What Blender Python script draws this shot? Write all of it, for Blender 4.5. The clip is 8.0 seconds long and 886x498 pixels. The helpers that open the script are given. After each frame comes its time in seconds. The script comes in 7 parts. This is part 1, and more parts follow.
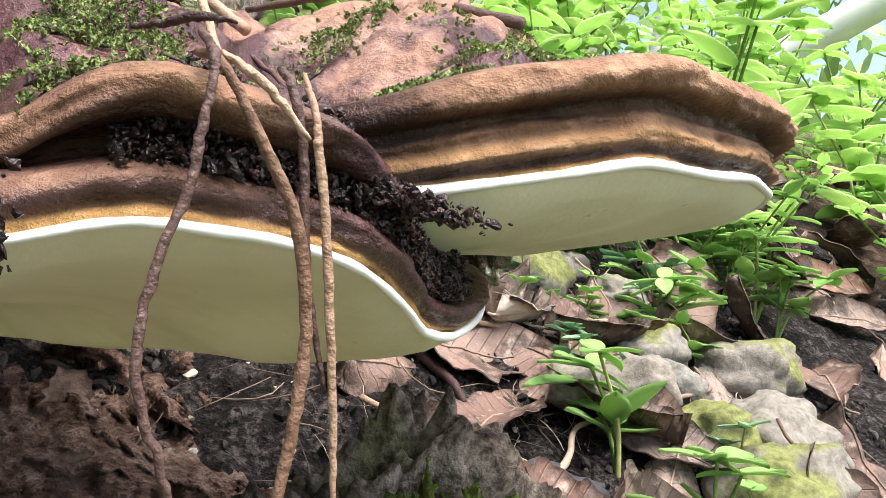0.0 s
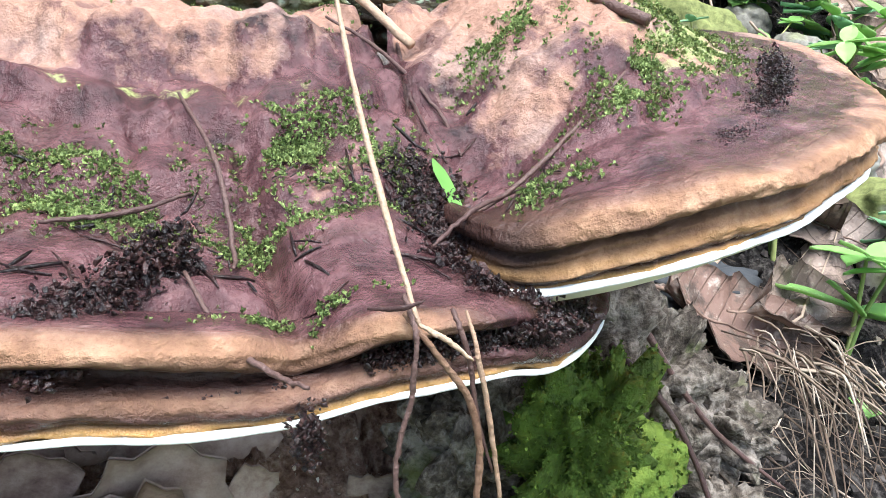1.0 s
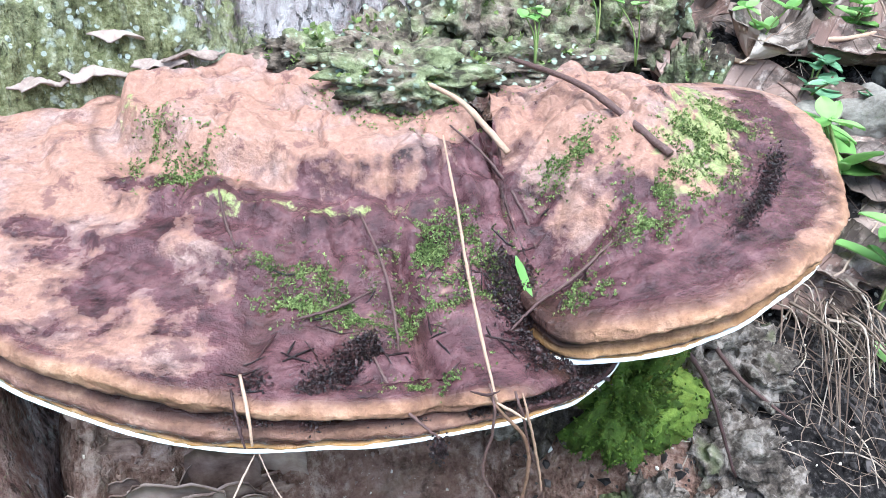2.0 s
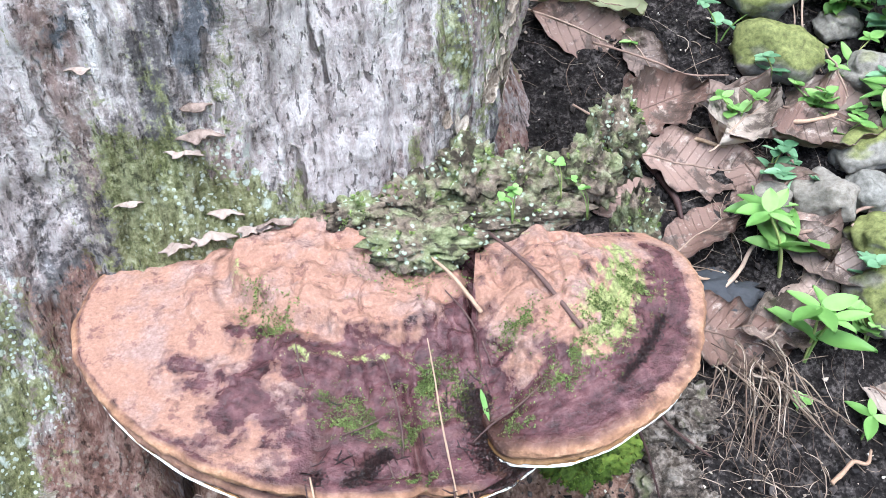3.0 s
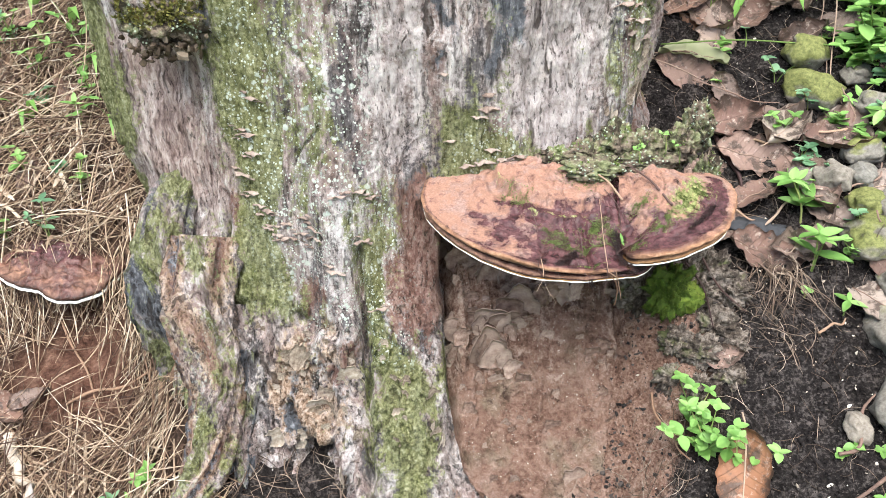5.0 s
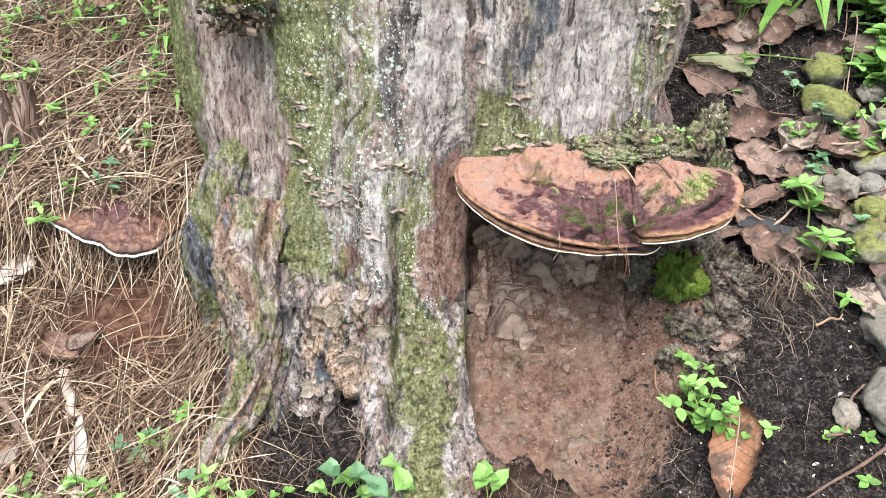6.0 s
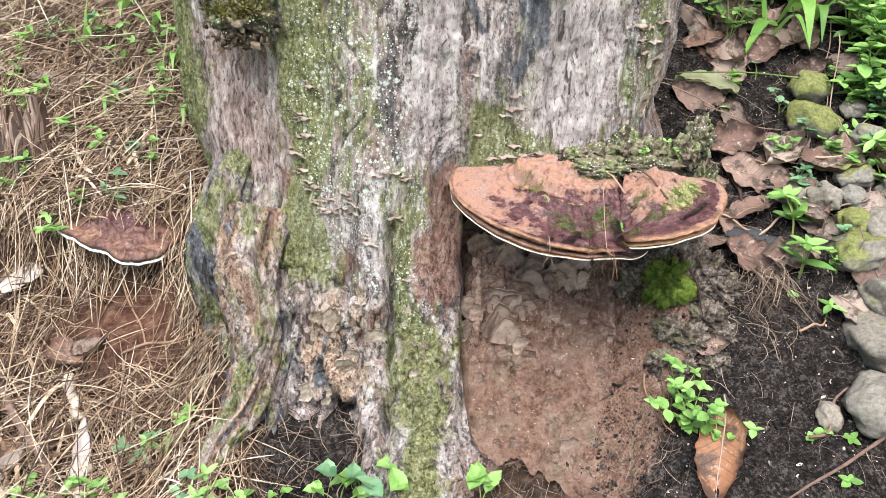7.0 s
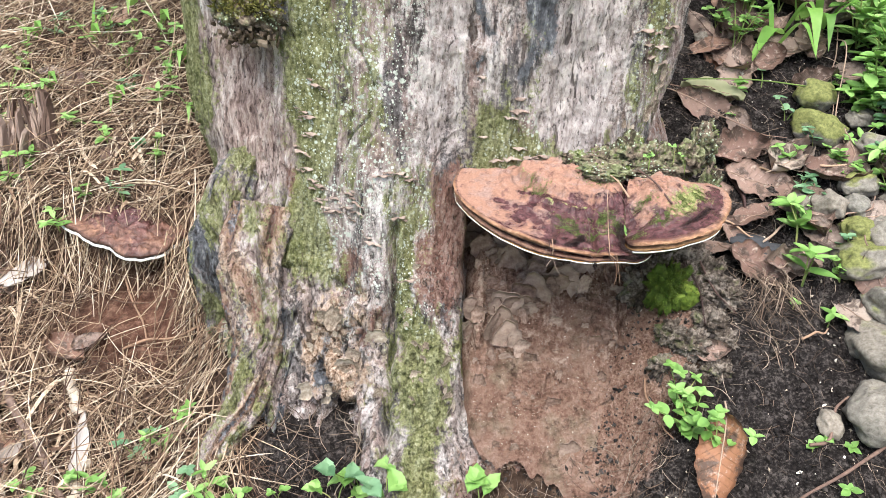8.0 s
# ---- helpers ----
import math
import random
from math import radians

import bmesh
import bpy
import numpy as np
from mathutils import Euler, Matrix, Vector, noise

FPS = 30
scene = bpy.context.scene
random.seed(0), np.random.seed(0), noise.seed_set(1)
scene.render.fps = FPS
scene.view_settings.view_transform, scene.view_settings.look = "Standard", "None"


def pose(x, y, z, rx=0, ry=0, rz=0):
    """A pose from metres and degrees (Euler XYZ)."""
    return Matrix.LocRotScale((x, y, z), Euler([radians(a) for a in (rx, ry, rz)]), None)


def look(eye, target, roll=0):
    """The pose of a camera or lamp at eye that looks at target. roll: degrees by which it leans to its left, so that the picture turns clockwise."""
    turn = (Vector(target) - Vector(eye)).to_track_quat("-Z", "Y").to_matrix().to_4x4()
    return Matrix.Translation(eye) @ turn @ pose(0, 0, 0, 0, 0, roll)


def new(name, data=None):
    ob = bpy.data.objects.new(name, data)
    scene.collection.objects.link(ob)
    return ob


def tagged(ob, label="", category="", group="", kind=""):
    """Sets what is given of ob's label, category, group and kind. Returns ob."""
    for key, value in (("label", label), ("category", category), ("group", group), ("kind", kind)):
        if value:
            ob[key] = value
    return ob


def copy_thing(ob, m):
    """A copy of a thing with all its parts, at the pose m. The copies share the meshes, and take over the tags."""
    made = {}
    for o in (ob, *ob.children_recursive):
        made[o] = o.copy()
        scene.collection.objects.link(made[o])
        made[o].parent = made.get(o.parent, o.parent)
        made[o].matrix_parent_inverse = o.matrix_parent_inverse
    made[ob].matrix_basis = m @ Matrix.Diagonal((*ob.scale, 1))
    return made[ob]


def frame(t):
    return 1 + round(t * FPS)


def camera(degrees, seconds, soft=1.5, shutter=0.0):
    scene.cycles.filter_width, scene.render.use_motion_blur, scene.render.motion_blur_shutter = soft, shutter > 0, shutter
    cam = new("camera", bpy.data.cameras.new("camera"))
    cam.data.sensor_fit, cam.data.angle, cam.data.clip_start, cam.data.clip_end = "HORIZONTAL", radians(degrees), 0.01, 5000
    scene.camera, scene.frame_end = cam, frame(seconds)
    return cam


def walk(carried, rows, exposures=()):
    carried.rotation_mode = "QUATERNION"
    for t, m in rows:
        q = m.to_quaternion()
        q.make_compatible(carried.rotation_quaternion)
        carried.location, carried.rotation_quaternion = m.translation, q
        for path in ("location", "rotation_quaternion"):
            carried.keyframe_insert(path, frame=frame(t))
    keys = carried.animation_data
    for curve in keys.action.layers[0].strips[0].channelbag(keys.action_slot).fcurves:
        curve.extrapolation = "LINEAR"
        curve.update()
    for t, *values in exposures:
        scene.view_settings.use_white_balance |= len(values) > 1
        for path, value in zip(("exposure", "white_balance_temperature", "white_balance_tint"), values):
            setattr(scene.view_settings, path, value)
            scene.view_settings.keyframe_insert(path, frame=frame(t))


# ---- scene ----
cam = camera(59.1, 8.0, soft=0.8)
PATH = [
    (0, (0.0193, -0.1406, 0.2914), (1.198, 1.467, 0.448), 10.1),
    (0.5, (0.0139, -0.1507, 0.3062), (1.056, 1.549, 0.150), 9.6),
    (1, (-0.0007, -0.1666, 0.3484), (0.839, 1.53, -0.296), 5.5),
    (1.5, (-0.0097, -0.1918, 0.3868), (0.636, 1.412, -0.619), 4.0),
    (2, (-0.0214, -0.2144, 0.4384), (0.509, 1.398, -0.619), 3.8),
    (2.2, (-0.0275, -0.2255, 0.4715), (0.446, 1.366, -0.642), 2.7),
    (3.3, (-0.002, -0.300, 0.6245), (0.222, 1.249, -0.623), -1.2),
    (3.5, (0.0016, -0.3261, 0.6443), (0.124, 1.23, -0.605), -3.3),
    (4, (-0.02, -0.427, 0.683), (0.047, 1.202, -0.474), -4.0),
    (4.5, (-0.097, -0.552, 0.705), (0.020, 1.090, -0.430), -2.3),
    (5, (-0.144, -0.651, 0.729), (-0.055, 0.994, -0.402), -0.5),
    (5.2, (-0.154, -0.681, 0.733), (-0.100, 0.967, -0.396), 0.4),
    (6.3, (-0.135, -0.761, 0.726), (-0.130, 0.934, -0.333), 2.0),
    (6.5, (-0.132, -0.771, 0.726), (-0.130, 0.935, -0.315), 2.0),
    (7, (-0.134, -0.784, 0.725), (-0.132, 0.927, -0.309), 2.1),
    (7.5, (-0.142, -0.788, 0.724), (-0.142, 0.924, -0.308), 2.8),
    (8, (-0.1345, -0.786, 0.7215), (-0.139, 0.932, -0.304), 3.05),
]
walk(cam, [(t, look(eye, target, roll)) for t, eye, target, roll in PATH],
     exposures=[(0.0, 1.32, 6550, 10), (0.5, 1.42, 6200, 7), (1.0, 1.44, 5800, 3), (1.5, 1.44, 5350, 5), (2.0, 1.38, 5250, 4), (3.5, 1.16, 5750, 8), (5.0, 1.06, 6300, 7), (8.0, 1.0, 6400, 8)])

# ---- daylight under a thin overcast ----
world = bpy.data.worlds.new("overcast_sky")
scene.world = world
world.use_nodes = True
wn, wl = world.node_tree.nodes, world.node_tree.links
sky = wn.new("ShaderNodeTexSky")
sky.sky_type = 'NISHITA'
sky.sun_disc = False
sky.sun_elevation = radians(65)
sky.sun_rotation = radians(150)
sky.air_density, sky.dust_density, sky.ozone_density = 1.0, 4.0, 1.0
wn["Background"].inputs["Strength"].default_value = 0.15
wl.new(sky.outputs["Color"], wn["Background"].inputs["Color"])

sun_data = bpy.data.lights.new("sun", 'SUN')
sun_data.energy, sun_data.angle, sun_data.color = 3.1, radians(40), (1.0, 0.97, 0.92)
sun = new("sun", sun_data)
sun.matrix_world = look((-0.74, -1.50, 3.7), (0, 0, 0.2))

# ---- tools ----
rng = np.random.default_rng(7)
PERM = np.tile(np.random.default_rng(3).permutation(256), 3)
GRAD = np.random.default_rng(4).normal(size=(256, 3))
GRAD /= np.linalg.norm(GRAD, axis=1)[:, None]


def pn(x, y, z):
    """Gradient noise over arrays, about -1 to 1."""
    x, y, z = np.broadcast_arrays(np.asarray(x, float), np.asarray(y, float), np.asarray(z, float))
    xi, yi, zi = np.floor(x).astype(int), np.floor(y).astype(int), np.floor(z).astype(int)
    xf, yf, zf = x - xi, y - yi, z - zi
    u, v, w = (f * f * f * (f * (f * 6 - 15) + 10) for f in (xf, yf, zf))
    out = 0.0
    for dx in (0, 1):
        for dy in (0, 1):
            for dz in (0, 1):
                h = PERM[PERM[PERM[(xi + dx) & 255] + ((yi + dy) & 255)] + ((zi + dz) & 255)]
                g = GRAD[h]
                dot = g[..., 0] * (xf - dx) + g[..., 1] * (yf - dy) + g[..., 2] * (zf - dz)
                out = out + dot * (u if dx else 1 - u) * (v if dy else 1 - v) * (w if dz else 1 - w)
    return out * 1.6


def fbm(x, y, z, octaves=4, gain=0.5):
    total, amp, f = 0.0, 1.0, 1.0
    for n in range(octaves):
        total = total + amp * pn(x * f + 17.3 * n, y * f + 5.1 * n, z * f - 9.7 * n)
        amp, f = amp * gain, f * 2.03
    return total


def ss(a, b, x):
    """Smooth step from a to b."""
    t = np.clip((x - a) / (b - a), 0, 1)
    return t * t * (3 - 2 * t)


def bump(x, c, w):
    return np.exp(-(((x - c) / w) ** 2))


def mesh_of(name, verts, faces, smooth=True, attrs=None):
    me = bpy.data.meshes.new(name)
    me.from_pydata([tuple(map(float, v)) for v in verts], [], [tuple(map(int, f)) for f in faces])
    if attrs:
        for key, values in attrs.items():
            a = me.attributes.new(key, 'FLOAT', 'POINT')
            a.data.foreach_set("value", np.asarray(values, dtype=np.float32).ravel())
    if smooth:
        me.polygons.foreach_set("use_smooth", [True] * len(me.polygons))
    me.update()
    return me


def thing(name, me, mat, label="", category="", group="", kind="", parent=None):
    ob = new(name, me)
    if mat:
        ob.data.materials.append(mat)
    if parent:
        ob.parent = parent
    return tagged(ob, label, category, group, kind)


def grid_faces(nu, nv, wrap_u=False):
    """Faces of a grid of nu columns by nv rows, vertex index u * nv + v."""
    last = nu if wrap_u else nu - 1
    u, v = np.meshgrid(np.arange(last), np.arange(nv - 1), indexing="ij")
    a = u * nv + v
    b = ((u + 1) % nu) * nv + v
    return np.stack([a, b, b + 1, a + 1], -1).reshape(-1, 4)


def tube(points, radii, sides=7):
    """Verts and faces of a tapered tube along points."""
    pts = np.asarray(points, float)
    radii = np.broadcast_to(radii, len(pts))
    tang = np.gradient(pts, axis=0)
    tang /= np.linalg.norm(tang, axis=1)[:, None] + 1e-12
    ref = np.array([0.31, 0.2, 0.93])
    n1 = np.cross(tang, ref)
    n1 /= np.linalg.norm(n1, axis=1)[:, None] + 1e-12
    n2 = np.cross(tang, n1)
    ang = np.linspace(0, 2 * np.pi, sides, endpoint=False)
    ring = pts[:, None] + radii[:, None, None] * (np.cos(ang)[None, :, None] * n1[:, None] + np.sin(ang)[None, :, None] * n2[:, None])
    verts = ring.reshape(-1, 3)
    faces = []
    for i in range(len(pts) - 1):
        for j in range(sides):
            k = (j + 1) % sides
            faces.append((i * sides + j, i * sides + k, (i + 1) * sides + k, (i + 1) * sides + j))
    faces.append(tuple(range(sides - 1, -1, -1)))
    faces.append(tuple((len(pts) - 1) * sides + j for j in range(sides)))
    return verts, faces


def spline(knots, n):
    """A smooth line through knots (Catmull-Rom)."""
    k = np.asarray(knots, float)
    k = np.vstack([2 * k[0] - k[1], k, 2 * k[-1] - k[-2]])
    out = []
    for s in np.linspace(0, len(k) - 3 - 1e-9, n):
        i, t = int(s), s - int(s)
        p0, p1, p2, p3 = k[i:i + 4]
        out.append(0.5 * (2 * p1 + (p2 - p0) * t + (2 * p0 - 5 * p1 + 4 * p2 - p3) * t * t + (3 * p1 - p0 - 3 * p2 + p3) * t ** 3))
    return np.array(out)


class Pile:
    """Many small pieces gathered into one mesh."""

    def __init__(self):
        self.v, self.f, self.n = [], [], 0

    def add(self, verts, faces):
        self.v.append(np.asarray(verts, float))
        self.f.extend([tuple(int(i) + self.n for i in f) for f in faces])
        self.n += len(verts)

    def mesh(self, name, smooth=True):
        return mesh_of(name, np.concatenate(self.v), self.f, smooth)


class Mat:
    """A node material, built step by step."""

    def __init__(self, name, rough=0.7, spec=0.3):
        self.m = bpy.data.materials.new(name)
        self.m.use_nodes = True
        self.n, self.l = self.m.node_tree.nodes, self.m.node_tree.links
        self.p = self.n["Principled BSDF"]
        self.p.inputs["Roughness"].default_value = rough
        self.p.inputs["Specular IOR Level"].default_value = spec
        self.co = self.n.new("ShaderNodeTexCoord").outputs["Object"]

    def mapped(self, scale=(1, 1, 1), rot=(0, 0, 0)):
        k = self.n.new("ShaderNodeMapping")
        k.inputs["Scale"].default_value = scale
        k.inputs["Rotation"].default_value = rot
        self.l.new(self.co, k.inputs["Vector"])
        return k.outputs["Vector"]

    def noise(self, scale, detail=4, rough=0.55, vec=None, dist=0.0):
        k = self.n.new("ShaderNodeTexNoise")
        k.inputs["Scale"].default_value, k.inputs["Detail"].default_value = scale, detail
        k.inputs["Roughness"].default_value, k.inputs["Distortion"].default_value = rough, dist
        self.l.new(vec or self.co, k.inputs["Vector"])
        return k.outputs["Fac"]

    def voronoi(self, scale, feature='F1', vec=None, rand=1.0):
        k = self.n.new("ShaderNodeTexVoronoi")
        k.feature = feature
        k.inputs["Scale"].default_value = scale
        k.inputs["Randomness"].default_value = rand
        self.l.new(vec or self.co, k.inputs["Vector"])
        return k.outputs["Distance"]

    def attr(self, name):
        k = self.n.new("ShaderNodeAttribute")
        k.attribute_name = name
        return k.outputs["Fac"]

    def rand(self):
        return self.n.new("ShaderNodeObjectInfo").outputs["Random"]

    def island(self):
        return self.n.new("ShaderNodeNewGeometry").outputs["Random Per Island"]

    def ramp(self, fac, *stops):
        k = self.n.new("ShaderNodeValToRGB")
        e = k.color_ramp.elements
        while len(e) < len(stops):
            e.new(0.5)
        for el, (pos, col) in zip(e, stops):
            el.position = pos
            el.color = (*col, 1) if hasattr(col, "__len__") else (col, col, col, 1)
        self.l.new(fac, k.inputs["Fac"])
        return k.outputs["Color"]

    def math(self, op, a, b=0.0, clamp=False):
        k = self.n.new("ShaderNodeMath")
        k.operation, k.use_clamp = op, clamp
        for i, val in enumerate((a, b)):
            if isinstance(val, (int, float)):
                k.inputs[i].default_value = val
            else:
                self.l.new(val, k.inputs[i])
        return k.outputs[0]

    def mix(self, fac, a, b, mode='MIX'):
        k = self.n.new("ShaderNodeMix")
        k.data_type, k.blend_type = 'RGBA', mode
        for sock, val in ((k.inputs["Factor"], fac), (k.inputs[6], a), (k.inputs[7], b)):
            if isinstance(val, (int, float)):
                sock.default_value = val
            elif isinstance(val, tuple):
                sock.default_value = (*val, 1)
            else:
                self.l.new(val, sock)
        return k.outputs[2]

    def color(self, out):
        if isinstance(out, tuple):
            self.p.inputs["Base Color"].default_value = (*out, 1)
        else:
            self.l.new(out, self.p.inputs["Base Color"])
        return self

    def rough(self, out):
        self.l.new(out, self.p.inputs["Roughness"])
        return self

    def relief(self, height, strength=0.5, dist=0.002):
        k = self.n.new("ShaderNodeBump")
        k.inputs["Strength"].default_value, k.inputs["Distance"].default_value = strength, dist
        self.l.new(height, k.inputs["Height"])
        self.l.new(k.outputs["Normal"], self.p.inputs["Normal"])
        return self

# ---- the large forms as functions of place ----
def ground_z(x, y):
    """The steep bank on which the stump stands; it eases off uphill, far away."""
    x, y = np.asarray(x, float), np.asarray(y, float)
    far = np.hypot(x, y - 0.2)
    fade = 1 / (1 + (np.maximum(far - 1.5, 0) / 3.0))
    z = 0.2 + (0.5 * (y - 0.05) + 0.17 * (x - 0.3)) * np.where(far > 1.5, (1.5 + 3.0 * np.log1p(np.maximum(far - 1.5, 0) / 3.0)) / np.maximum(far, 1.5), 1.0)
    near = ss(1.6, 0.9, far)
    # the small earth face under the second bracket
    z = z - near * 0.075 * ss(-0.41, -0.50, x) * ss(0.255, 0.195, y + 0.012 * np.sin(x * 17)) * ss(-0.35, 0.0, y)
    # soil heaped against the stump at the right, and the fan of mud in front
    z = z + 0.035 * bump(x, 0.16, 0.07) * bump(y, 0.0, 0.08)
    z = z - 0.075 * ss(-0.42, -0.26, x) * ss(0.14, 0.05, x) * ss(0.12, 0.0, y) * ss(-0.9, -0.3, y)
    z = z + near * 0.012 * fbm(x * 7, y * 7, 0.3, 4)
    return z


def front_depth(z):
    return 0.25 + 0.2 * np.exp(-z / 0.2)


CX, CY = -0.16, 0.36


def trunk_point(phi, z, relief=True):
    """A point of the stump's skin. phi 0 looks to the camera's side (-y), and grows to the right."""
    phi, z = np.broadcast_arrays(np.asarray(phi, float), np.asarray(z, float))
    s, c = np.sin(phi), np.cos(phi)
    a = np.where(s > 0, 0.335 + 0.06 * np.exp(-np.maximum(z, -0.1) / 0.14), 0.272 + 0.066 * ss(0.10, 0.36, z))
    b = np.where(c > 0, front_depth(z), 0.3 + 0.1 * np.exp(-z / 0.2))
    n = 2.8
    r = ((np.abs(s) / a) ** n + (np.abs(c) / b) ** n) ** (-1 / n)
    x = CX + r * s
    low = ss(0.26, 0.02, z)
    d = 0.0 * x
    front = ss(-0.2, 0.4, c)
    # buttress ridges and hollows
    d = d + front * low * 0.035 * bump(x, -0.148, 0.045)
    d = d + front * 0.03 * bump(x, -0.205 + 0.06 * (0.3 - z), 0.035) * bump(z, 0.27, 0.12)
    d = d - front * 0.018 * low * bump(x, -0.27, 0.055)
    d = d + front * low * 0.06 * bump(x, -0.39 - 0.05 * (0.15 - z), 0.035)
    d = d - front * 0.03 * bump(x, -0.095, 0.016) * ss(0.3, 0.2, z) * ss(0.0, 0.1, z)
    d = d - front * 0.024 * bump(x, -0.194 + 0.004 * pn(z * 40, 1.0, 6.0), 0.0045) * ss(0.30, 0.24, z) - front * 0.020 * bump(x, -0.352 + 0.10 * (z - 0.2), 0.005) * ss(0.30, 0.24, z) * ss(0.10, 0.14, z)
    d = d - front * 0.016 * bump(x, -0.305 + 0.008 * pn(z * 50, 3.0, 6.0), 0.006) * ss(0.19, 0.15, z) - front * 0.014 * bump(x, -0.238 + 0.010 * pn(z * 45, 5.0, 6.0), 0.005) * ss(0.16, 0.12, z)
    d = d - front * 0.022 * bump(x, -0.39, 0.055) * ss(0.22, 0.3, z) * ss(0.52, 0.46, z)
    d = d + front * 0.03 * bump(x, -0.385, 0.045) * bump(z, 0.50, 0.035)
    # a split at the right edge, low down, where the shell has rotted away
    d = d - 0.05 * bump(x, 0.155, 0.03) * bump(z, 0.345, 0.045) * front
    d = d - front * ss(-0.112, -0.085, x) * ss(0.18, 0.13, x) * (0.05 * ss(0.02, 0.09, z) * ss(0.325, 0.30, z) + 0.11 * ss(0.310, 0.290, z) * ss(0.165, 0.225, z))
    d = d - front * 0.07 * bump(x, -0.268, 0.042) * ss(0.045, 0.015, z + 0.012 * pn(x * 60, 1.0, 2.0))
    if relief:
        u, v = r * phi, z
        d = d + 0.010 * fbm(u * 9, v * 2.6, 1.7, 4) + 0.0035 * fbm(u * 60, v * 10, 3.1, 4) + 0.0012 * fbm(u * 190, v * 40, 6.1, 3)
        d = d + 0.0045 * (0.5 - np.abs(fbm(u * 26, v * 6, 14.2, 3))) + 0.004 * fbm(u * 22, v * 16, 2.4, 3)
        crack = np.abs(pn(u * 42 + 2.2 * pn(u * 12, v * 9, 0.4), v * 3.2, 5.5))
        d = d - 0.0045 * ss(0.10, 0.0, crack) * ss(-0.15, 0.25, pn(u * 8, v * 5, 8.0))
        d = d + low * 0.006 * fbm(u * 30, v * 26, 9.3, 3)
        rough = ss(0.24, 0.14, z)
        flake = ss(0.04, 0.10, pn(u * 26, v * 18, 12.0)) * bump(x, -0.27, 0.12) * rough
        plates = ss(0.0, 0.05, fbm(u * 46, v * 26, 21.0, 3)) + ss(0.08, 0.13, fbm(u * 70, v * 44, 27.0, 3))
        d = d + 0.011 * flake + 0.0042 * plates * (0.25 + 0.75 * rough)
    r = r + d
    return CX + r * s, CY - r * c, z

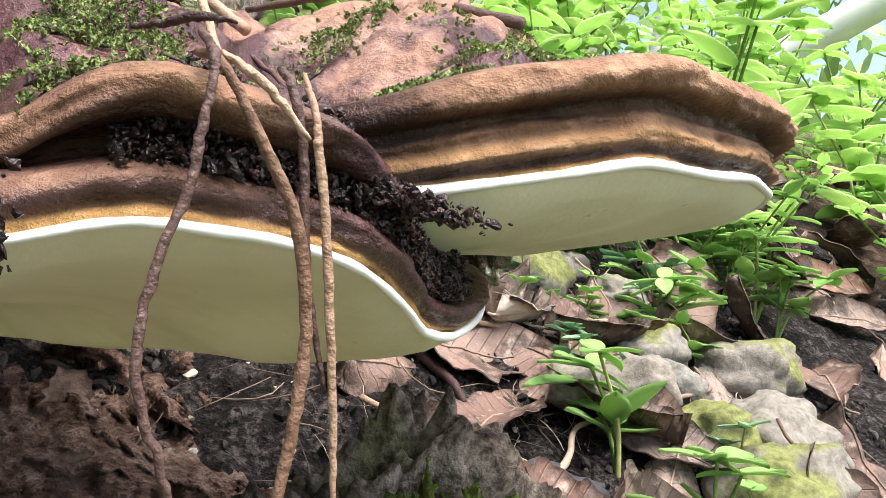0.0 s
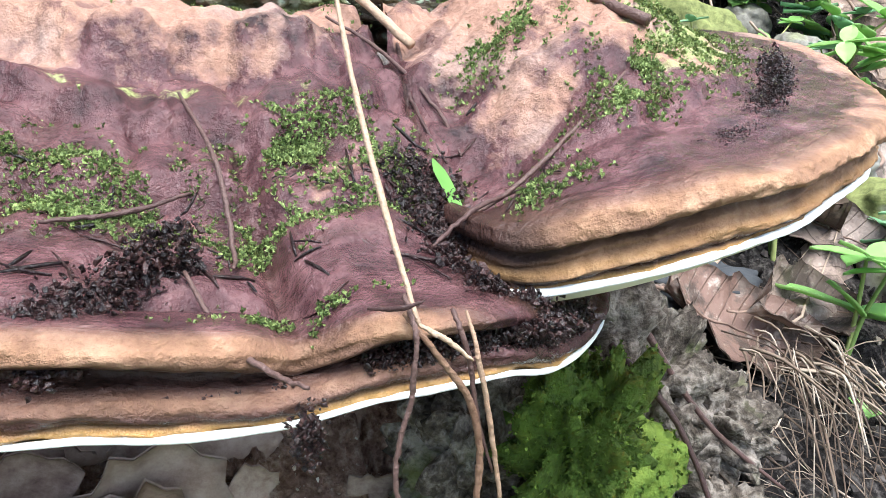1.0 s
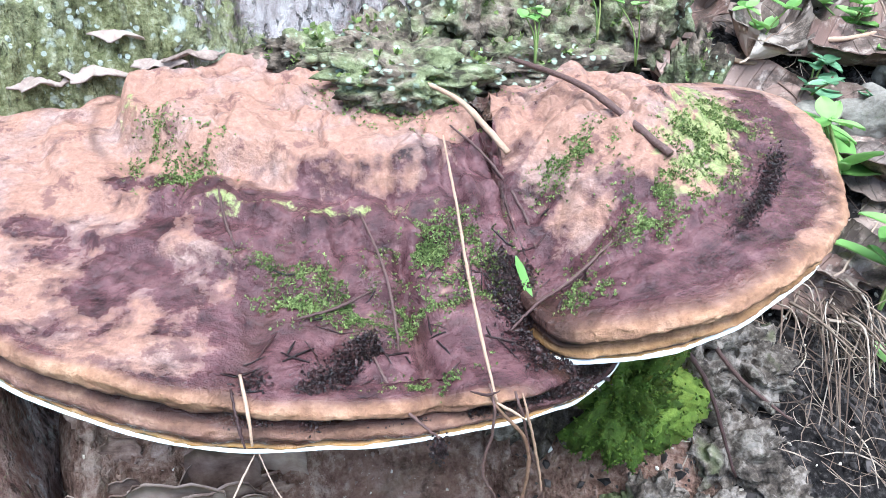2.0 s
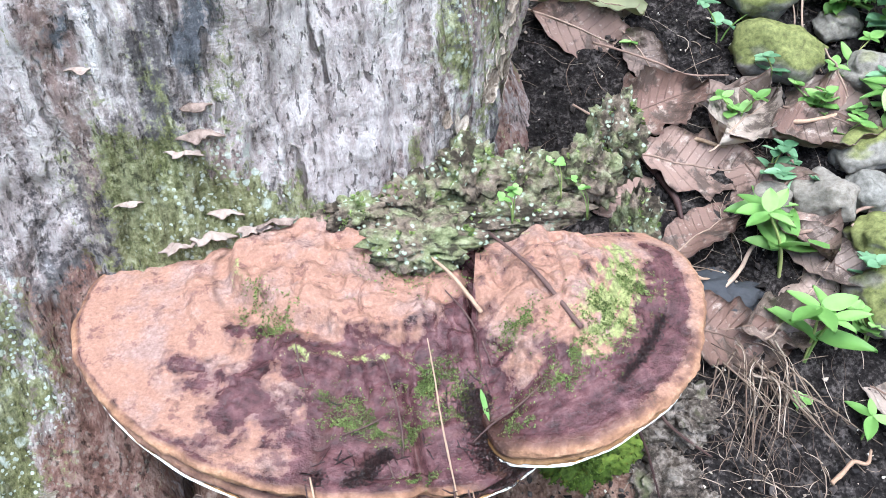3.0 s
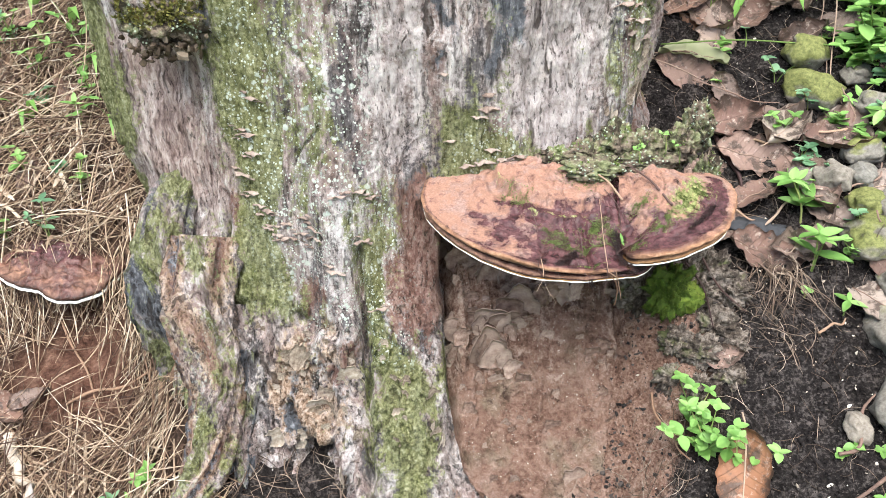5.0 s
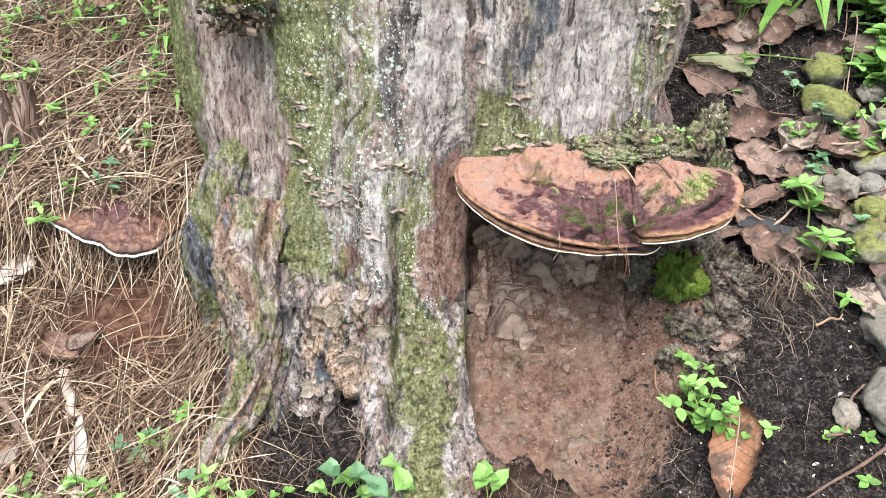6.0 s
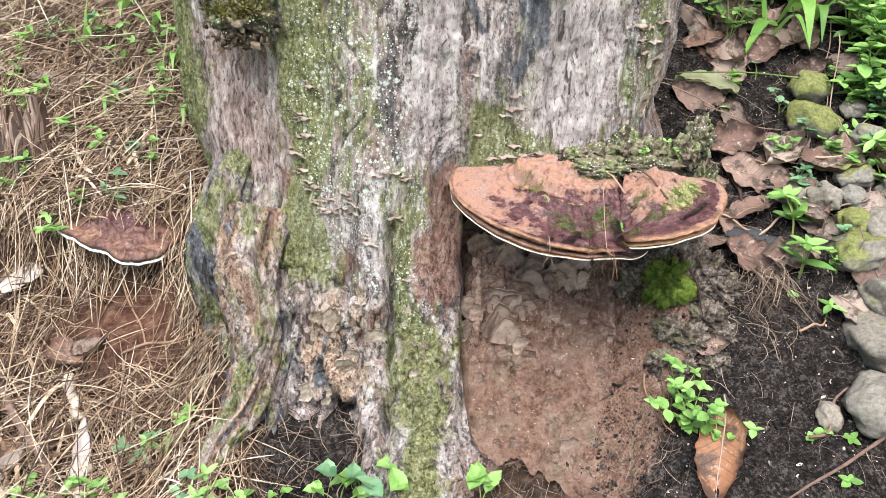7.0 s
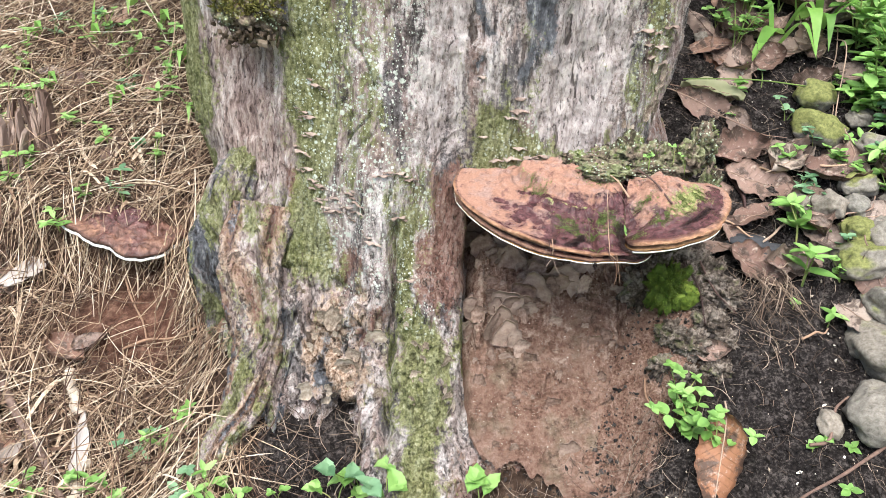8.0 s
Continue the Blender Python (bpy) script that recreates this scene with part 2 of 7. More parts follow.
# ---- materials ----
def bark_material():
    k = Mat("weathered_bark", 0.85, 0.2)
    warp = k.n.new("ShaderNodeTexNoise")
    warp.inputs["Scale"].default_value, warp.inputs["Detail"].default_value = 45.0, 3.0
    k.l.new(k.co, warp.inputs["Vector"])
    bent = k.n.new("ShaderNodeMix")
    bent.data_type, bent.blend_type = 'RGBA', 'LINEAR_LIGHT'
    bent.inputs["Factor"].default_value = 0.006
    k.l.new(k.co, bent.inputs[6])
    k.l.new(warp.outputs["Color"], bent.inputs[7])
    raw = k.co
    k.co = bent.outputs[2]
    fibre = k.noise(1, 7, 0.72, k.mapped((170, 170, 26)))
    plate = k.noise(1, 4, 0.6, k.mapped((52, 52, 15)))
    broad = k.noise(1, 4, 0.55, k.mapped((15, 15, 6)))
    crack = k.noise(1, 3, 0.55, k.mapped((75, 75, 8)))
    k.co = raw
    grit, fine = k.noise(230, 5, 0.72), k.noise(620, 4, 0.7)
    streak = k.math('ADD', k.math('MULTIPLY', fibre, 0.5), k.math('ADD', k.math('MULTIPLY', plate, 0.28), k.math('MULTIPLY', grit, 0.22)))
    grey = k.ramp(streak, (0.36, (0.060, 0.052, 0.048)), (0.43, (0.21, 0.185, 0.172)), (0.50, (0.37, 0.33, 0.315)), (0.59, (0.64, 0.60, 0.585)))
    brown = k.ramp(streak, (0.37, (0.045, 0.030, 0.023)), (0.44, (0.15, 0.11, 0.085)), (0.51, (0.28, 0.225, 0.185)), (0.60, (0.45, 0.39, 0.34)))
    pink = k.ramp(streak, (0.36, (0.085, 0.055, 0.050)), (0.44, (0.25, 0.182, 0.168)), (0.51, (0.40, 0.32, 0.30)), (0.60, (0.62, 0.55, 0.53)))
    base = k.mix(k.ramp(broad, (0.38, 0.0), (0.54, 1.0)), grey, pink)
    base = k.mix(k.ramp(plate, (0.50, 0.0), (0.62, 0.8)), base, brown)
    stain = k.noise(1, 4, 0.6, k.mapped((19, 19, 7)))
    base = k.mix(k.ramp(k.math('ADD', k.math('MULTIPLY', stain, 0.75), k.math('MULTIPLY', grit, 0.25)), (0.53, 0.0), (0.60, 0.6)), base, k.ramp(grit, (0.36, (0.06, 0.036, 0.028)), (0.5, (0.17, 0.11, 0.088)), (0.64, (0.34, 0.26, 0.215))))
    bleach = k.ramp(k.math('ADD', k.math('MULTIPLY', k.noise(1, 5, 0.68, k.mapped((44, 44, 6))), 0.8), k.math('MULTIPLY', grit, 0.2)), (0.50, 0.0), (0.58, 0.85))
    base = k.mix(bleach, base, k.ramp(streak, (0.38, (0.22, 0.19, 0.185)), (0.47, (0.52, 0.47, 0.46)), (0.57, (0.80, 0.77, 0.76))))
    soot = k.ramp(k.math('ADD', k.math('MULTIPLY', k.noise(1, 5, 0.66, k.mapped((27, 27, 4.2), (0, 0, 0.7))), 0.8), k.math('MULTIPLY', grit, 0.2)), (0.41, 0.85), (0.47, 0.0))
    base = k.mix(soot, base, k.ramp(streak, (0.40, (0.030, 0.028, 0.030)), (0.52, (0.11, 0.105, 0.11)), (0.62, (0.30, 0.29, 0.29))))
    wood = k.ramp(k.math('ADD', k.math('MULTIPLY', fibre, 0.7), k.math('MULTIPLY', plate, 0.3)), (0.37, (0.07, 0.044, 0.040)), (0.46, (0.27, 0.185, 0.165)), (0.53, (0.44, 0.335, 0.30)), (0.62, (0.64, 0.54, 0.50)))
    base = k.mix(k.math('MULTIPLY', k.attr("panel"), 0.9), base, wood)
    edge = k.math('ADD', k.math('MULTIPLY', grit, 0.55), k.math('MULTIPLY', plate, 0.65))

    def zone(name, low=0.45, high=0.62, ragged=1.7):
        v = k.math('ADD', k.attr(name), k.math('MULTIPLY', k.math('SUBTRACT', edge, 0.6), ragged))
        return k.ramp(v, (low, 0.0), (high, 1.0))

    base = k.mix(zone("pale"), base, k.ramp(streak, (0.36, (0.16, 0.135, 0.13)), (0.46, (0.37, 0.315, 0.305)), (0.58, (0.62, 0.57, 0.555))))
    base = k.mix(zone("cream"), base, k.ramp(k.math('ADD', k.math('MULTIPLY', grit, 0.6), k.math('MULTIPLY', fibre, 0.4)), (0.38, (0.075, 0.042, 0.026)), (0.47, (0.29, 0.195, 0.135)), (0.55, (0.50, 0.39, 0.31)), (0.64, (0.68, 0.58, 0.50))))
    base = k.mix(zone("red", 0.40, 0.66, 3.0), base, k.ramp(streak, (0.36, (0.055, 0.026, 0.021)), (0.48, (0.17, 0.090, 0.072)), (0.60, (0.34, 0.235, 0.20))))
    base = k.mix(zone("char", 0.40, 0.60), base, k.ramp(streak, (0.40, (0.028, 0.030, 0.036)), (0.52, (0.12, 0.125, 0.14)), (0.62, (0.36, 0.37, 0.40))))
    green = k.ramp(k.math('ADD', k.math('MULTIPLY', grit, 0.6), k.math('MULTIPLY', fibre, 0.4)), (0.38, (0.036, 0.042, 0.012)), (0.46, (0.115, 0.128, 0.040)), (0.54, (0.22, 0.235, 0.095)), (0.63, (0.40, 0.41, 0.25)))
    base = k.mix(k.math('MULTIPLY', zone("moss", 0.36, 0.56, 2.8), 0.88), base, green)
    dark = k.math('MAXIMUM', k.ramp(crack, (0.32, 0.8), (0.37, 0.0)), k.ramp(k.noise(1, 3, 0.6, k.mapped((310, 310, 95))), (0.35, 0.65), (0.41, 0.0)))
    dark = k.math('MAXIMUM', dark, k.math('MULTIPLY', k.attr("rough"), k.ramp(k.noise(1, 4, 0.65, k.mapped((105, 105, 60))), (0.36, 0.85), (0.43, 0.0))))
    base = k.mix(k.math('MULTIPLY', dark, k.math('SUBTRACT', 1.0, k.math('MULTIPLY', k.attr("moss"), 0.6))), base, (0.020, 0.014, 0.011))
    # crustose lichen: pale grey-green freckles of many sizes
    dots = None
    for scale, size, cut in ((140, 0.32, 0.52), (300, 0.36, 0.50), (70, 0.26, 0.56)):
        spot = k.ramp(k.math('ADD', k.voronoi(scale), k.math('MULTIPLY', k.math('SUBTRACT', fine, 0.5), 0.25)), (size - 0.08, 1.0), (size, 0.0))
        keep = k.ramp(k.noise(scale * 0.45, 2, 0.5), (cut - 0.02, 0.0), (cut + 0.02, 1.0))
        one = k.math('MULTIPLY', spot, keep)
        dots = one if dots is None else k.math('MAXIMUM', dots, one)
    dots = k.math('MULTIPLY', dots, k.ramp(k.math('ADD', k.attr("lichen"), k.math('SUBTRACT', broad, 0.5)), (0.15, 0.0), (0.5, 1.0)))
    dots = k.math('MULTIPLY', dots, k.math('SUBTRACT', 1.0, k.math('MULTIPLY', zone("red"), 0.85)))
    base = k.mix(dots, base, k.mix(fine, (0.42, 0.48, 0.40), (0.72, 0.77, 0.71)))
    k.color(base)
    h = k.math('ADD', k.math('MULTIPLY', streak, 1.2), k.math('SUBTRACT', k.math('MULTIPLY', fine, 0.25), k.math('MULTIPLY', dark, 0.5)))
    return k.relief(h, 1.0, 0.008).m


def soil_material(name, dark, mid, light, rough=0.95):
    k = Mat(name, rough, 0.15)
    a, b, c, e = k.noise(11, 5, 0.6), k.noise(55, 6, 0.7), k.noise(210, 5, 0.7), k.noise(520, 3, 0.6)
    v = k.math('ADD', k.math('MULTIPLY', a, 0.3), k.math('ADD', k.math('MULTIPLY', b, 0.4), k.math('MULTIPLY', c, 0.3)))
    col = k.ramp(v, (0.38, dark), (0.48, mid), (0.60, light))
    col = k.mix(k.ramp(k.noise(17, 4, 0.6), (0.52, 0.0), (0.64, 0.55)), col, k.ramp(b, (0.35, (0.10, 0.085, 0.055)), (0.65, (0.27, 0.235, 0.165))))
    col = k.mix(k.ramp(k.noise(38, 5, 0.7), (0.57, 0.0), (0.66, 0.8)), col, (0.06, 0.034, 0.025))
    crust = k.ramp(k.math('ADD', k.attr("crust"), k.math('MULTIPLY', k.math('SUBTRACT', b, 0.5), 1.6)), (0.38, 0.0), (0.55, 0.9))
    col = k.mix(crust, col, k.ramp(k.math('ADD', k.math('MULTIPLY', b, 0.5), k.math('MULTIPLY', c, 0.5)), (0.38, (0.070, 0.036, 0.026)), (0.49, (0.25, 0.152, 0.115)), (0.60, (0.46, 0.345, 0.28))))
    col = k.mix(k.ramp(e, (0.66, 0.0), (0.71, 0.8)), col, (0.52, 0.44, 0.37))
    k.color(col)
    return k.relief(k.math('ADD', b, k.math('MULTIPLY', c, 0.7)), 1.0, 0.014).m


def ground_material():
    k = Mat("forest_floor", 0.95, 0.12)
    a, b, c = k.noise(6, 5, 0.6), k.noise(60, 6, 0.68), k.noise(300, 4, 0.65)
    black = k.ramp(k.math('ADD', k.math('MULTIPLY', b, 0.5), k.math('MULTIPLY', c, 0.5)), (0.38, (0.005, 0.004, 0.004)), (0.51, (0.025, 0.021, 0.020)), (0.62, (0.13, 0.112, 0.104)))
    brown = k.ramp(b, (0.30, (0.018, 0.011, 0.008)), (0.52, (0.066, 0.042, 0.030)), (0.70, (0.19, 0.13, 0.095)))
    red = k.ramp(b, (0.30, (0.055, 0.024, 0.016)), (0.52, (0.155, 0.078, 0.054)), (0.74, (0.30, 0.18, 0.13)))
    leafy = k.mix(k.ramp(k.noise(26, 4, 0.6), (0.42, 0.0), (0.58, 1.0)), brown, (0.17, 0.26, 0.07))
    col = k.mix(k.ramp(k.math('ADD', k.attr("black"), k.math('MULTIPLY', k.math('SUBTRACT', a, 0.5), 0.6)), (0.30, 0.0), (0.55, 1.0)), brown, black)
    col = k.mix(k.attr("red"), col, red)
    wash = k.ramp(k.math('ADD', k.attr("mud"), k.math('MULTIPLY', k.math('SUBTRACT', b, 0.5), 1.4)), (0.42, 0.0), (0.62, 1.0))
    col = k.mix(wash, col, k.ramp(k.math('ADD', k.math('MULTIPLY', b, 0.5), k.math('MULTIPLY', c, 0.5)), (0.38, (0.105, 0.054, 0.038)), (0.50, (0.25, 0.150, 0.112)), (0.62, (0.40, 0.28, 0.225))))
    col = k.mix(k.ramp(k.math('ADD', k.attr("green"), k.math('SUBTRACT', a, 0.5)), (0.4, 0.0), (0.7, 1.0)), col, leafy)
    k.color(col)
    return k.relief(k.math('ADD', b, k.math('MULTIPLY', c, 0.8)), 1.0, 0.010).m


def cap_material():
    """Skin of the bracket: dull pink-brown spore dust over wet maroon crust."""
    k = Mat("bracket_crust", 0.5, 0.36)
    fine, mid = k.noise(520, 5, 0.7), k.noise(120, 5, 0.6)
    low = k.noise(28, 4, 0.6)
    # rings of growth and radial runs, by the attributes r and a
    ring = k.n.new("ShaderNodeCombineXYZ")
    k.l.new(k.math('MULTIPLY', k.attr("ring"), 60.0), ring.inputs[0])
    k.l.new(k.math('MULTIPLY', k.attr("turn"), 5.0), ring.inputs[1])
    rings = k.noise(1.0, 4, 0.6, ring.outputs[0])
    wet = k.ramp(mid, (0.3, (0.020, 0.008, 0.009)), (0.5, (0.074, 0.030, 0.033)), (0.72, (0.17, 0.084, 0.086)))
    wet = k.mix(k.ramp(rings, (0.48, 0.0), (0.68, 0.35)), wet, (0.14, 0.066, 0.068))
    dust = k.ramp(k.math('ADD', k.math('MULTIPLY', fine, 0.75), k.math('MULTIPLY', rings, 0.25)), (0.28, (0.205, 0.108, 0.078)), (0.5, (0.295, 0.162, 0.115)), (0.72, (0.40, 0.245, 0.18)))
    dust = k.mix(k.ramp(k.noise(42, 4, 0.6), (0.50, 0.0), (0.64, 0.6)), dust, k.ramp(fine, (0.35, (0.17, 0.115, 0.105)), (0.65, (0.34, 0.255, 0.23))))
    dust = k.mix(k.ramp(k.noise(95, 5, 0.7), (0.37, 0.7), (0.43, 0.0)), dust, (0.11, 0.05, 0.047))
    amount = k.math('ADD', k.attr("dust"), k.math('MULTIPLY', k.math('SUBTRACT', k.math('ADD', k.math('ADD', k.math('MULTIPLY', mid, 0.35), k.math('MULTIPLY', k.noise(330, 4, 0.7), 0.15)), k.math('MULTIPLY', low, 0.5)), 0.5), 2.2))
    cover = k.ramp(amount, (0.40, 0.0), (0.48, 0.35), (0.62, 1.0))
    col = k.mix(cover, wet, dust)
    tan = k.ramp(k.math('ADD', k.math('MULTIPLY', mid, 0.6), k.math('MULTIPLY', fine, 0.4)), (0.3, (0.12, 0.054, 0.030)), (0.5, (0.29, 0.155, 0.088)), (0.7, (0.50, 0.315, 0.195)))
    col = k.mix(k.attr("tan"), col, tan)
    # the groove mask also carries shade painted at the feet of the terraces
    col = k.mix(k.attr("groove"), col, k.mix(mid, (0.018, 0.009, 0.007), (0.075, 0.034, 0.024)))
    col = k.mix(k.attr("amber"), col, k.mix(mid, (0.22, 0.09, 0.02), (0.55, 0.33, 0.12)))
    grime = k.ramp(k.math('ADD', k.attr("algae"), k.math('ADD', k.math('MULTIPLY', k.math('SUBTRACT', mid, 0.5), 1.6), k.math('SUBTRACT', fine, 0.5))), (0.48, 0.0), (0.72, 0.9))
    col = k.mix(grime, col, k.ramp(fine, (0.3, (0.07, 0.085, 0.020)), (0.7, (0.36, 0.40, 0.15))))
    k.color(col)
    gloss = k.ramp(k.math('SUBTRACT', k.math('ADD', cover, k.attr("tan")), k.math('MULTIPLY', mid, 0.3)), (0.0, 0.24), (0.6, 0.75))
    k.rough(gloss)
    h = k.math('ADD', k.math('MULTIPLY', mid, 0.8), k.math('ADD', k.math('MULTIPLY', fine, 0.35), k.math('MULTIPLY', rings, 0.14)))
    return k.relief(h, 0.9, 0.0030).m


def pore_material():
    k = Mat("white_pores", 0.7, 0.3)
    mid, fine = k.noise(40, 4, 0.6), k.noise(900, 3, 0.6)
    col = k.ramp(mid, (0.3, (0.66, 0.63, 0.47)), (0.5, (0.79, 0.76, 0.60)), (0.7, (0.85, 0.83, 0.70)))
    speck = k.ramp(k.noise(160, 3, 0.6), (0.70, 0.0), (0.76, 0.6))
    col = k.mix(speck, col, (0.16, 0.10, 0.06))
    k.color(col)
    return k.relief(fine, 0.25, 0.0005).m


def rim_material():
    k = Mat("white_growing_edge", 0.6, 0.35)
    k.color(k.mix(k.noise(90, 4, 0.6), (0.80, 0.79, 0.74), (0.90, 0.90, 0.88)))
    return k.relief(k.noise(500, 3, 0.6), 0.3, 0.0005).m


BARK = bark_material()
GROUND = ground_material()
MUD = soil_material("dried_mud", (0.105, 0.054, 0.038), (0.25, 0.150, 0.112), (0.40, 0.28, 0.225))
CAP, PORES, RIM = cap_material(), pore_material(), rim_material()


def moss_material(name, dark, mid, light):
    k = Mat(name, 0.8, 0.25)
    v = k.math('ADD', k.math('MULTIPLY', k.noise(140, 4, 0.7), 0.7), k.math('MULTIPLY', k.island(), 0.35))
    k.color(k.ramp(v, (0.3, dark), (0.55, mid), (0.85, light)))
    k.p.inputs["Subsurface Weight"].default_value = 0.05
    return k.relief(k.noise(600, 3, 0.7), 0.8, 0.002).m


def lump_moss_material():
    """Crumbly bark lumps under moss and pale lichen."""
    k = Mat("mossy_bark_lump", 0.9, 0.15)
    a, b, c = k.noise(45, 5, 0.65), k.noise(190, 5, 0.7), k.noise(25, 3, 0.5)
    col = k.ramp(b, (0.3, (0.06, 0.045, 0.034)), (0.55, (0.21, 0.165, 0.125)), (0.75, (0.40, 0.35, 0.28)))
    moss = k.ramp(b, (0.3, (0.065, 0.075, 0.032)), (0.5, (0.19, 0.215, 0.105)), (0.75, (0.42, 0.45, 0.28)))
    col = k.mix(k.ramp(a, (0.44, 0.0), (0.58, 0.9)), col, moss)
    spot = k.math('MULTIPLY', k.ramp(k.voronoi(230), (0.20, 1.0), (0.34, 0.0)), k.ramp(c, (0.48, 0.0), (0.50, 1.0)))
    col = k.mix(k.ramp(k.noise(70, 4, 0.6), (0.50, 0.0), (0.60, 0.9)), col, (0.028, 0.022, 0.016))
    col = k.mix(spot, col, (0.40, 0.47, 0.36))
    k.color(col)
    return k.relief(k.math('ADD', a, b), 1.0, 0.004).m


def rotten_material():
    k = Mat("rotten_wood", 0.92, 0.15)
    a, b = k.noise(50, 5, 0.65), k.noise(260, 4, 0.65)
    col = k.ramp(k.math('ADD', k.math('MULTIPLY', a, 0.5), k.math('MULTIPLY', b, 0.5)), (0.37, (0.016, 0.012, 0.010)), (0.48, (0.080, 0.064, 0.052)), (0.60, (0.25, 0.215, 0.185)))
    col = k.mix(k.ramp(k.noise(34, 3, 0.5), (0.56, 0.0), (0.68, 0.7)), col, (0.13, 0.15, 0.06))
    k.color(col)
    return k.relief(k.math('ADD', a, k.math('MULTIPLY', b, 0.5)), 1.0, 0.005).m


def rock_material():
    k = Mat("river_stone", 0.8, 0.3)
    a, b, c = k.noise(30, 5, 0.6), k.noise(220, 5, 0.65), k.noise(18, 3, 0.5)
    col = k.mix(k.rand(), k.ramp(b, (0.3, (0.10, 0.095, 0.082)), (0.7, (0.25, 0.24, 0.215))), k.ramp(b, (0.3, (0.12, 0.10, 0.08)), (0.7, (0.28, 0.25, 0.21))))
    n = k.n.new("ShaderNodeNewGeometry")
    up = k.n.new("ShaderNodeSeparateXYZ")
    k.l.new(n.outputs["Normal"], up.inputs[0])
    cover = k.math('ADD', k.math('MULTIPLY', up.outputs[2], 0.25), k.math('ADD', c, k.math('MULTIPLY', k.attr("mossy"), 0.5)))
    col = k.mix(k.ramp(cover, (0.88, 0.0), (1.02, 0.85)), col, k.ramp(b, (0.3, (0.06, 0.07, 0.012)), (0.7, (0.22, 0.24, 0.06))))
    k.color(col)
    return k.relief(k.math('ADD', a, k.math('MULTIPLY', b, 0.4)), 0.6, 0.004).m


def dead_leaf_material(name="dead_leaf", plain=None):
    k = Mat(name, 0.62, 0.35)
    a, b = k.noise(22, 4, 0.6), k.noise(160, 5, 0.65)
    tone = k.ramp(k.rand(), (0.0, (0.16, 0.095, 0.075)), (0.25, (0.29, 0.20, 0.165)), (0.42, (0.085, 0.054, 0.044)), (0.6, (0.36, 0.27, 0.225)), (0.78, (0.24, 0.125, 0.08)), (0.9, (0.12, 0.08, 0.068)), (1.0, (0.40, 0.33, 0.28)))
    tone = k.mix(1.0, tone, plain) if plain else tone
    col = k.mix(k.ramp(a, (0.4, 0.0), (0.65, 0.7)), tone, k.mix(0.55, tone, (0.10, 0.06, 0.045)))
    col = k.mix(k.ramp(b, (0.55, 0.0), (0.68, 0.6)), col, (0.50, 0.42, 0.36))
    col = k.mix(k.ramp(k.noise(48, 5, 0.7), (0.52, 0.0), (0.60, 0.85)), col, (0.055, 0.038, 0.03))
    # side veins that run out from the midrib
    sep = k.n.new("ShaderNodeSeparateXYZ")
    k.l.new(k.co, sep.inputs[0])
    run = k.math('SUBTRACT', k.math('MULTIPLY', sep.outputs[0], 900.0), k.math('MULTIPLY', k.math('ABSOLUTE', sep.outputs[1]), 620.0))
    vein = k.ramp(k.math('ABSOLUTE', k.math('SINE', k.math('MULTIPLY', run, 0.5))), (0.0, 1.0), (0.16, 0.0))
    col = k.mix(k.math('MULTIPLY', vein, 0.08), col, (0.50, 0.40, 0.32))
    k.color(col)
    return k.relief(k.math('ADD', k.math('ADD', b, a), k.math('MULTIPLY', vein, -0.35)), 0.9, 0.0022).m


def green_leaf_material(name, a, b, c, through_light=0.3):
    k = Mat(name, 0.5, 0.35)
    n = k.noise(60, 4, 0.6)
    v = k.math('ADD', k.math('MULTIPLY', n, 0.6), k.math('MULTIPLY', k.rand(), 0.45))
    k.color(k.ramp(v, (0.25, a), (0.55, b), (0.9, c)))
    k.p.inputs["Subsurface Weight"].default_value = 0.0
    t = k.n.new("ShaderNodeBsdfTranslucent")
    t.inputs["Color"].default_value = (*[min(1, 1.3 * v) for v in c], 1)
    mix = k.n.new("ShaderNodeMixShader")
    mix.inputs[0].default_value = through_light
    out = k.n["Material Output"]
    k.l.new(k.p.outputs[0], mix.inputs[1])
    k.l.new(t.outputs[0], mix.inputs[2])
    k.l.new(mix.outputs[0], out.inputs[0])
    return k.relief(n, 0.3, 0.001).m


def tone_material(name, *stops, scale=200, rough=0.8, stretch=None, by_object=False, spec=0.25, pick_share=0.65, grain=0.5):
    """Dry stalks, twigs and chips: a tone for each piece, with fine grain."""
    k = Mat(name, rough, spec)
    pick = k.rand() if by_object else k.island()
    n = k.noise(1, 4, 0.65, k.mapped(stretch)) if stretch else k.noise(scale, 4, 0.65)
    v = k.math('ADD', k.math('MULTIPLY', pick, pick_share), k.math('MULTIPLY', n, grain))
    k.color(k.ramp(v, *stops))
    return k.relief(k.noise(scale * 2, 3, 0.6), 0.6, 0.001).m


MOSS = moss_material("bright_moss", (0.018, 0.032, 0.003), (0.075, 0.12, 0.014), (0.20, 0.27, 0.045))
CAP_MOSS = moss_material("cap_moss", (0.04, 0.06, 0.015), (0.16, 0.21, 0.06), (0.36, 0.44, 0.16))
LUMP, ROTTEN, ROCK, DEAD = lump_moss_material(), rotten_material(), rock_material(), dead_leaf_material()
LEAF = green_leaf_material("herb_leaf", (0.10, 0.21, 0.045), (0.23, 0.41, 0.115), (0.42, 0.61, 0.24))
BLUELEAF = green_leaf_material("blue_green_leaf", (0.07, 0.16, 0.08), (0.17, 0.31, 0.17), (0.32, 0.49, 0.30))
